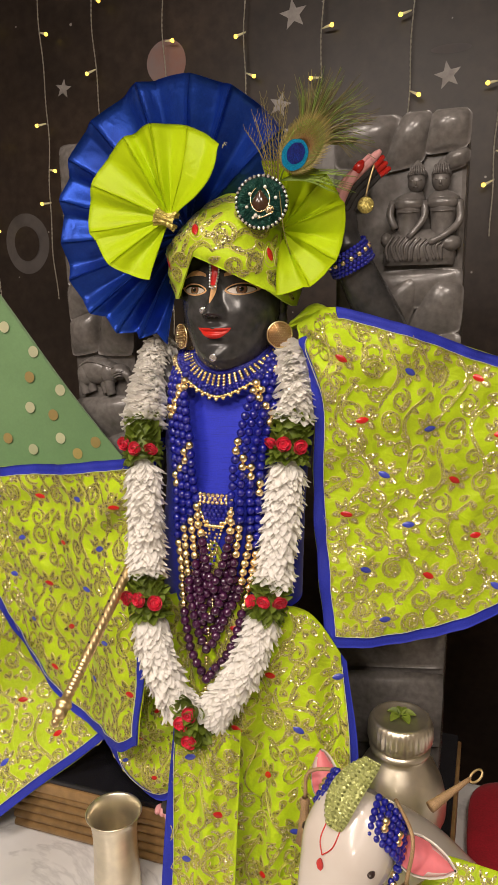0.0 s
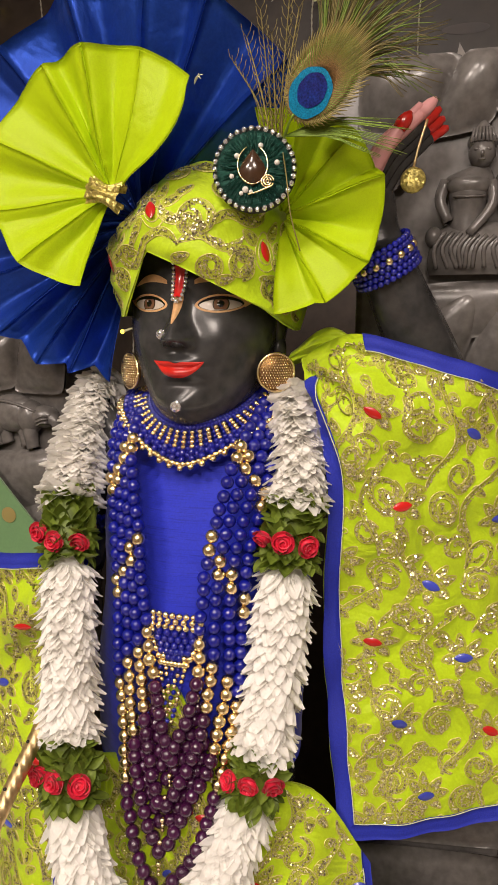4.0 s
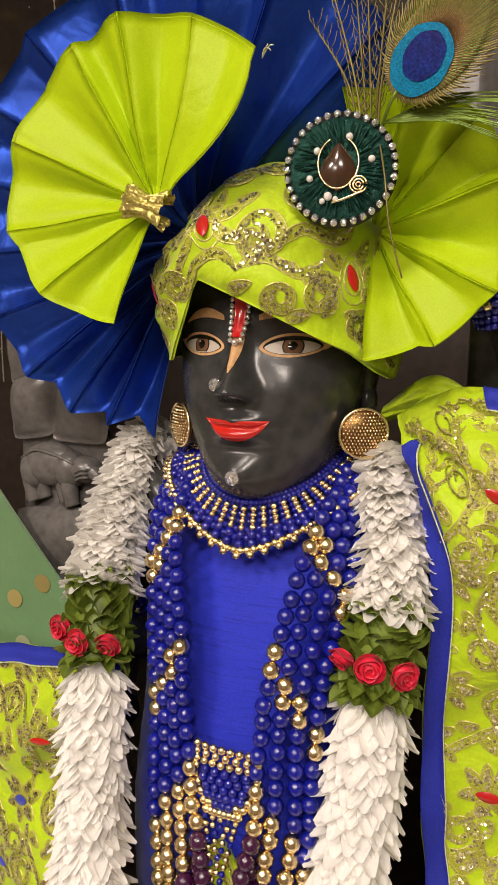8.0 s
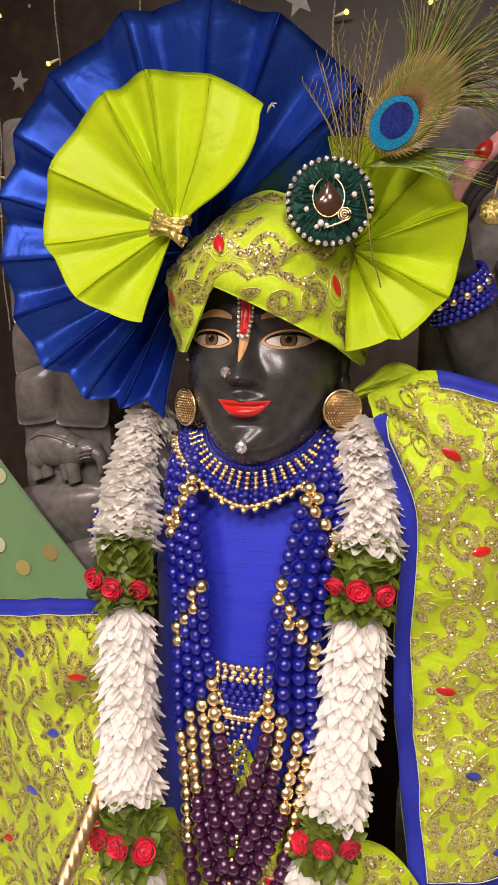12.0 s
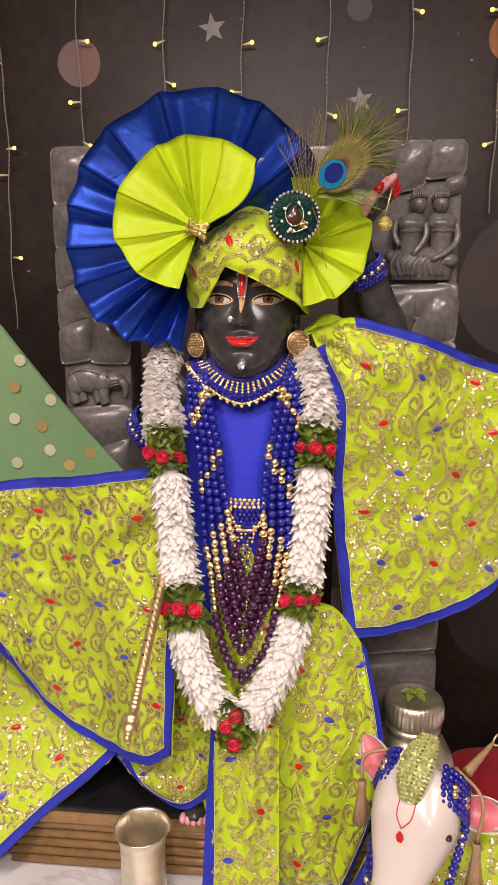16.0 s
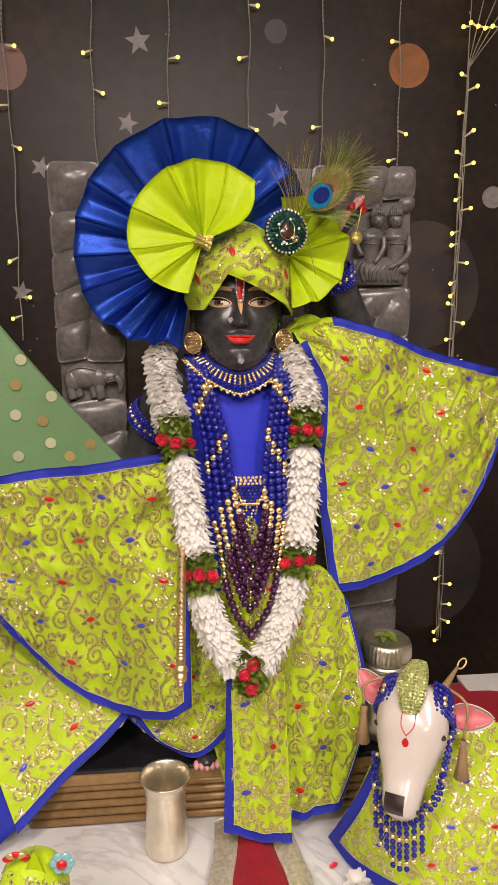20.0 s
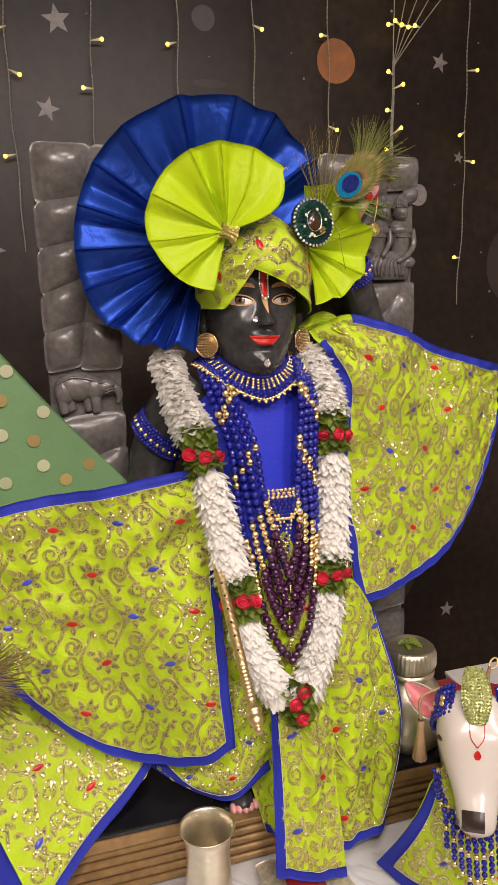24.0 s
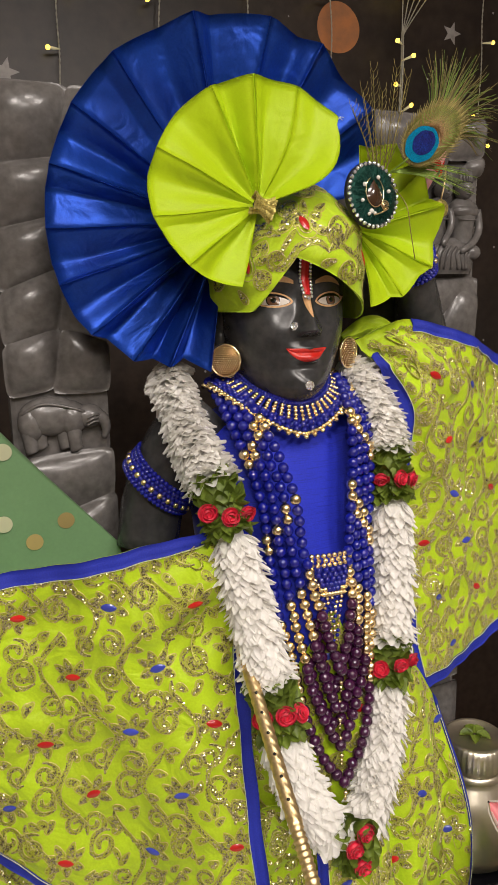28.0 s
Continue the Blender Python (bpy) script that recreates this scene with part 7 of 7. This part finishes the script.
tube(cow_shape, spline([cow_at(0.2, 0, -0.02), (-0.055, 0.680, 1.01), (-0.01, 0.71, 0.93)], 12), np.linspace(0.036, 0.060, 12), 20)
ball(cow_shape, (0.045, 0.715, 0.898), (0.12, 0.080, 0.060), 24, 14)
tagged(part("cow_figure", cow_shape, [COW_WHITE, COW_PINK, NOSE_DARK]), "glossy white cow figure with pink ears lying beside the plinth", "cow figure")

pad = thing("horn_pad", "curved lime rhinestone pad between the cow's ears", "head ornament")
g = []
for t in np.linspace(0, 1, 18):
    c = cow_at(0.24 - 0.50 * t, 0, 0.036 + 0.010 * math.sin(math.pi * t) - 0.022 * t * t)
    w = 0.0185 * math.sin(math.pi * (0.06 + 0.88 * t)) ** 0.42
    g.append([c + cside * q * w + cfront * 0.007 * (1 - q * q) for q in np.linspace(-1, 1, 9)])
base = part("cushion", sheet(Shape(), g, 0.005), LIME_GLITTER, pad)
s_ = Shape()
for i in range(33):
    for j in range(11):
        a_, b_ = 0.5 + i * 0.5, 0.2 + j * 0.76
        p = (np.array(g[int(a_)][int(b_)]) + np.array(g[min(17, int(a_) + 1)][min(8, int(b_) + 1)])) / 2 + cfront * 0.0005
        ball(s_, p + cside * 0.0008 * (i % 2), (0.0013, 0.0013, 0.0013), 6, 4)
tagged(part("stone_work", s_, LIME_GLITTER, base), kind="stuff")
mk = Shape()
for sgn in (-1, 1):
    tube(mk, spline([cow_at(0.20, sgn * 0.0085, 0.0372), cow_at(0.34, sgn * 0.0080, 0.0378), cow_at(0.42, 0.0, 0.0372)], 14), 0.0006, 5)
g = [[cow_at(0.44 + 0.085 * t, q * 0.0042 * math.sin(math.pi * min(1, 0.05 + t * 0.95)) + 0.0001 * q, 0.0372 - 0.022 * t * 0.3) for q in np.linspace(-1, 1, 5)] for t in np.linspace(0, 1, 9)]
sheet(mk, g, 0.0006)
tagged(part("forehead_mark", mk, RED_PAINT), "thin red painted mark on the cow's forehead", "painted mark")

horn = thing("cord_loop", "twisted gold cord ending in a loop above the cow's head", "cord")
H0, H1 = np.array((-0.035, 0.690, 1.075)), np.array((0.004, 0.730, 1.090))
part("cone", tube(Shape(), spline([H0, H0 + 0.35 * (H1 - H0), H1], 10), np.linspace(0.0065, 0.0022, 10), 10), TASSEL, horn)
part("loop", tube(Shape(), [H1 + np.array((0.0080 * (1 - math.cos(a)) * 0.8, 0.004 * math.sin(a), 0.0045 * math.sin(a) + 0.005 * (1 - math.cos(a)))) for a in np.linspace(0, 2 * math.pi, 20)], 0.0014, 6), GOLD, horn)

crown = thing("cow_bead_crown", "band of blue and gold beads draped over the cow's head", "bead crown")
for j in range(6):
    for k in range(-13, 14):
        if abs(k) < 4:
            continue
        a = k / 13 * 2.05
        t_ = -0.05 + 0.045 * j + 0.16 * abs(k / 13) ** 2
        p = cow_at(t_ - 0.04, (0.045 + 0.0014 * j) * math.sin(a), 0.040 * math.cos(a) - 0.007 + 0.0012 * math.sin(math.pi * j / 5))
        flower = j in (2, 3) and k % 3 == 0
        bead(GOLD_BALL if flower else BLUE_BALL, p + cfront * (0.0012 if flower else 0.0), 0.0044 if flower else 0.0037, crown)
chest_beads = thing("cow_necklace", "fringe of hanging blue and gold bead strands under the cow's chin", "necklace")
for j in range(2):
    ring = spline([cow_at(0.62, -0.044 - 0.004 * j, -0.026), cow_at(0.85 + 0.05 * j, -0.036 - 0.003 * j, -0.024), cow_at(1.08 + 0.05 * j, 0, -0.018), cow_at(0.85 + 0.05 * j, 0.036 + 0.003 * j, -0.024), cow_at(0.55, 0.044 + 0.003 * j, -0.022), cow_at(0.28, 0.050 + 0.002 * j, -0.012)], 32)
    for i, p in enumerate(ring):
        bead(GOLD_BALL if (i + j) % 6 == 0 else BLUE_BALL, p, 0.0036, chest_beads)
for k in range(-4, 4):
    x0 = cow_at(1.16 - 0.012 * k * k, k * 0.0088, -0.016)
    for i in range(8 - abs(k) // 2):
        p = x0 + np.array((0, -0.0012 * i, -0.0076 * i))
        bead(GOLD_BALL if i % 4 == 2 else BLUE_BALL, p, 0.0037, chest_beads)
for side in (-1, 1):
    tas = thing("tassel", "long tan gold thread tassel hanging by the cow's ear", "tassel", "ear tassels")
    p0 = cow_at(0.04, side * 0.056, 0.012)
    p1 = p0 + cside * side * 0.010 + cfront * 0.010 + np.array((0, 0, -0.052 if side > 0 else -0.034))
    part("cord", tube(Shape(), spline([cow_at(-0.10, side * 0.030, 0.0), p0 + cside * side * 0.010, p1], 14), 0.0020, 7), TASSEL, tas)
    part("skirt", lathe(Shape(), [(0.0035, 0.0), (0.0055, -0.004), (0.0040, -0.010), (0.0062, -0.03), (0.0095, -0.055), (0.0001, -0.056)], 26, p1, 0, None, lambda a, i: 1 + 0.08 * math.sin(9 * a)), TASSEL, tas)

BLANKET = Cloth([(-0.155, 0.625, 1.010), (-0.10, 0.640, 1.045), (-0.03, 0.655, 1.050), (0.06, 0.665, 1.035), (0.20, 0.70, 1.00)],
                [(-0.196, 0.690, 0.846), (-0.168, 0.625, 0.842), (-0.10, 0.560, 0.842), (0.0, 0.535, 0.842), (0.20, 0.56, 0.842)],
                lambda u, v: np.array((0, -0.020 * math.sin(math.pi * v), 0.018 * math.sin(math.pi * v))))
draped("cow_blanket", "lime embroidered blanket with wide blue border over the cow", "blanket", BLANKET, ["left", "bottom"], seed=17, width=0.020, nu=80, nv=50, spacing=0.058)

# white flower on the altar
fl = thing("white_flower", "small white fabric flower lying on the marble", "flower", at=(-0.175, 0.600, ALTAR + 0.008))
for k in range(16):
    a = 2 * math.pi * k / 16
    oriented(PETAL_MESH[k % 3], "petal", np.array((0.004 * math.cos(a), 0.004 * math.sin(a), 0.004 * (k % 2))), np.array((math.cos(a), math.sin(a), 0.5 + 0.4 * (k % 2))), np.array((-math.cos(a), -math.sin(a), 1.2)), fl, 0.85)
for px, py in ((-0.215, 0.585), (-0.205, 0.64)):
    rp = thing("rose_petal", "single loose red rose petal on the marble", "petal", "loose petals", at=(px, py, ALTAR + 0.003))
    me = sheet(Shape(), LEAVES[1] * 0.6).data("petal_blade")
    part("petal_blade", me, ROSE, rp)


# ---------------------------------------------------------------- small dressed figure at the altar's edge
FX, FY = -0.575, 0.470
doll = Shape()
lathe(doll, [(0.0001, ALTAR + 0.001), (0.055, ALTAR + 0.001), (0.050, 0.88), (0.036, 0.93), (0.026, 0.955), (0.014, 0.965), (0.013, 0.972), (0.024, 0.985), (0.027, 1.000), (0.022, 1.018), (0.0001, 1.028)], 28, (FX, FY, 0))
tagged(part("small_statue", doll, HAIR_HOLE_BLACK), "small dark draped statue at the edge of the altar", "statue")
cap = thing("small_turban", "small lime green turban with jewelled flowers", "turban")
g = []
for z in np.linspace(0, 1, 14):
    r = 0.034 * (1 - z ** 2.2) ** 0.5 + 0.0005
    g.append([(FX + r * 1.05 * math.sin(a) * (1 + 0.05 * math.sin(7 * a + 5 * z)), FY + 0.006 - r * math.cos(a), 0.992 + 0.044 * z + (0.010 * math.cos(a) if z < 0.5 else 0.004)) for a in np.linspace(-math.pi, math.pi, 40)])
part("wrap", sheet(Shape(), g, -0.0015), LIME_BROCADE, cap)
g = [[(FX + 0.006 + q * 0.012 * (1 - t), FY - 0.012 + 0.006 * t, 1.030 + 0.028 * t) for q in np.linspace(-1, 1, 6)] for t in np.linspace(0, 1, 6)]
part("plume", sheet(Shape(), g, 0.002), LIME_SATIN, cap)
dots = thread_for(91)
for k in range(900):
    a, z = dots.r.uniform(-2.2, 2.2), dots.r.uniform(0.02, 0.8)
    rr = 0.0352 * (1 - z ** 2.2) ** 0.5
    n_ = np.array((math.sin(a), -math.cos(a), 0.5 * z))
    if math.sin(5 * a + 9 * z) > -0.1:
        sequin(dots, np.array((FX + rr * 1.07 * math.sin(a), FY + 0.006 - rr * 1.04 * math.cos(a), 0.993 + 0.044 * z + (0.010 * math.cos(a) if z < 0.5 else 0.004))), n_, 0.0017)
finish_thread(dots, cap)
fc = np.array((-0.540, 0.462, 1.040))
for k in range(6):
    a = 2 * math.pi * k / 6
    part("flower_petal", ball(Shape(), fc + np.array((0.0085 * math.cos(a), -0.001, 0.0085 * math.sin(a))), (0.0058, 0.0030, 0.0058), 10, 7), CYAN_PETAL, cap, "pale blue crystal petal")
part("flower_centre", ball(Shape(), fc + np.array((0, -0.003, 0)), (0.0060, 0.004, 0.0060), 12, 8), RED_GEM, cap)
for k in range(5):
    a = 0.5 + k * 0.55
    part("gold_leaf", ball(Shape(), np.array((-0.588 + 0.010 * math.cos(a), 0.464, 1.044 + 0.008 * math.sin(a))), (0.006, 0.0025, 0.004), 10, 7), SEQUIN_GOLD if k % 2 else RED_GEM, cap)
part("drop_jewel", ball(Shape(), (-0.576, 0.424, 1.015), (0.0065, 0.003, 0.0095), 14, 9), RED_GEM, cap)
part("drop_rim", tube(Shape(), [(-0.576 + 0.0085 * math.sin(a), 0.4235, 1.015 + 0.0115 * math.cos(a)) for a in np.linspace(0, 2 * math.pi, 28)], 0.0016, 6), BEAD_GOLD, cap)


# ---------------------------------------------------------------- red cushion, side table, peacock fan, bundle of lights
cushion_ = thing("cushion", "dark red velvet cushion standing behind the cow", "cushion")
g = []
for t in np.linspace(0, 1, 20):
    row = []
    for q in np.linspace(0, 2 * math.pi, 40):
        c, s_ = math.cos(q), math.sin(q)
        h = math.sin(math.pi * t) ** 0.35
        row.append((0.150 + 0.145 * h * math.copysign(abs(c) ** 0.5, c), 0.945 + 0.115 * h * math.copysign(abs(s_) ** 0.5, s_), ALTAR + 0.002 + 0.040 * t))
    g.append(row)
part("cover", sheet(Shape(), g), RED_VELVET, cushion_)
card = thing("white_box", "flat white card box lying behind the red cushion", "box", at=(0.30, 1.02, ALTAR))
under("box_body", box(Shape(), (0.150, 0.99, ALTAR + 0.001), (0.42, 1.062, 0.868), 0.002), PAPER_WHITE, card)
under("box_lid", box(Shape(), (0.148, 0.988, 0.868), (0.422, 1.064, 0.876), 0.002), PAPER_WHITE, card)

fold_ = thing("shawl_fold", "twisted plain lime fold of the shawl at the shoulder", "shawl")
g = []
for t in np.linspace(0, 1, 26):
    c = np.array((-0.243 + 0.055 * t, 0.874 - 0.012 * t, 1.584 + 0.016 * math.sin(2.0 * t)))
    r = 0.004 + 0.008 * math.sin(math.pi * min(1, t * 0.9 + 0.1))
    g.append([c + r * np.array((0.25 * math.sin(a), -math.cos(a) * (1 + 0.25 * math.sin(5 * a + 4 * t)), 0.9 * math.sin(a) * (1 + 0.2 * math.sin(3 * a + 6 * t)))) for a in np.linspace(0, 2 * math.pi, 30)])
part("roll", sheet(Shape(), g), LIME_BROCADE, fold_)

brush = thing("peacock_fan", "round peacock feather fan with a dark fringed edge", "feather fan")
PC = np.array((-0.706, 0.690, 1.222))
s_ = Shape()
rng = random.Random(31)
for k in range(420):
    a = rng.uniform(0, 2 * math.pi)
    r1 = rng.uniform(0.050, 0.074)
    d = np.array((math.cos(a), -0.12, math.sin(a)))
    tube(s_, spline([PC + d * 0.015 + np.array((0, rng.uniform(-4, 4) * 1e-3, 0)), PC + d * r1 * 0.6 + np.array((0, -0.004, 0.002)), PC + d * r1 + np.array((rng.uniform(-3, 3) * 1e-3, 0.002, rng.uniform(-3, 3) * 1e-3))], 5), np.linspace(0.0009, 0.0003, 5), 4)
tagged(part("fringe", s_, FEATHER_BARB, brush), kind="stuff")
part("centre", lathe(Shape(), [(0.0001, 0.004), (0.02, 0.003), (0.036, 0.0)], 30, PC + np.array((0, -0.008, 0)), 0, Matrix.Rotation(radians(90), 3, "X")), FEATHER_BRONZE, brush)
part("grip", tube(Shape(), [PC + np.array((0, 0.004, -0.01)), PC + np.array((-0.03, 0.0, -0.17)), (-0.755, 0.70, ALTAR + 0.002)], [0.004, 0.005, 0.006], 10), GOLD, brush)

bundle = thing("light_bundle", "gathered bundle of light strings with many warm bulbs", "string lights", "curtain of lights")
rng = random.Random(77)
BX = ((2.23, 0.380), (1.95, 0.381), (1.62, 0.379), (1.40, 0.379), (0.80, 0.387), (0.55, 0.390))
for w in range(5):
    path = []
    for z in np.linspace(2.23, 0.58, 60):
        path.append((table(z, BX) + 0.0065 * math.sin(z * (7 + 2 * w) + 1.3 * w) * min(1, 0.3 + 3 * (2.23 - z)), 1.778 + 0.004 * math.cos(z * 9 + w), z))
    up_ = [(0.380 + 0.088 * w * t ** 1.1, 1.778, 2.23 + 0.42 * t) for t in np.linspace(0.95, 0.05, 14)]
    part("wire", tube(Shape(), spline(up_ + path, 160), 0.0015, 5), WIRE, bundle)
    for k in range(4):
        q = np.array(up_[1 + 3 * k])
        d = np.array((rng.choice((-0.7, 0.7)), -0.4, rng.uniform(-0.3, 0.6)))
        d /= np.linalg.norm(d)
        b_ = part("bulb", tube(Shape(), [q, q + d * 0.012, q + d * 0.024], [0.0014, 0.0028, 0.0034], 6), LED_BODY, bundle)
        part("light_tip", ball(Shape(), q + d * 0.027, (0.0054, 0.0054, 0.0054), 8, 6), LED, b_)
for k in range(38):
    z = 2.21 - 1.63 * k / 37 + rng.uniform(-0.02, 0.02)
    q = np.array((table(z, BX), 1.776, z))
    d = np.array((rng.choice((-1, 1)) * rng.uniform(0.5, 1), -0.5, rng.uniform(-0.4, 0.4)))
    d /= np.linalg.norm(d)
    b_ = part("bulb", tube(Shape(), [q, q + d * 0.012, q + d * 0.026], [0.0014, 0.0028, 0.0034], 6), LED_BODY, bundle)
    part("light_tip", ball(Shape(), q + d * 0.029, (0.0054, 0.0054, 0.0054), 8, 6), LED, b_)
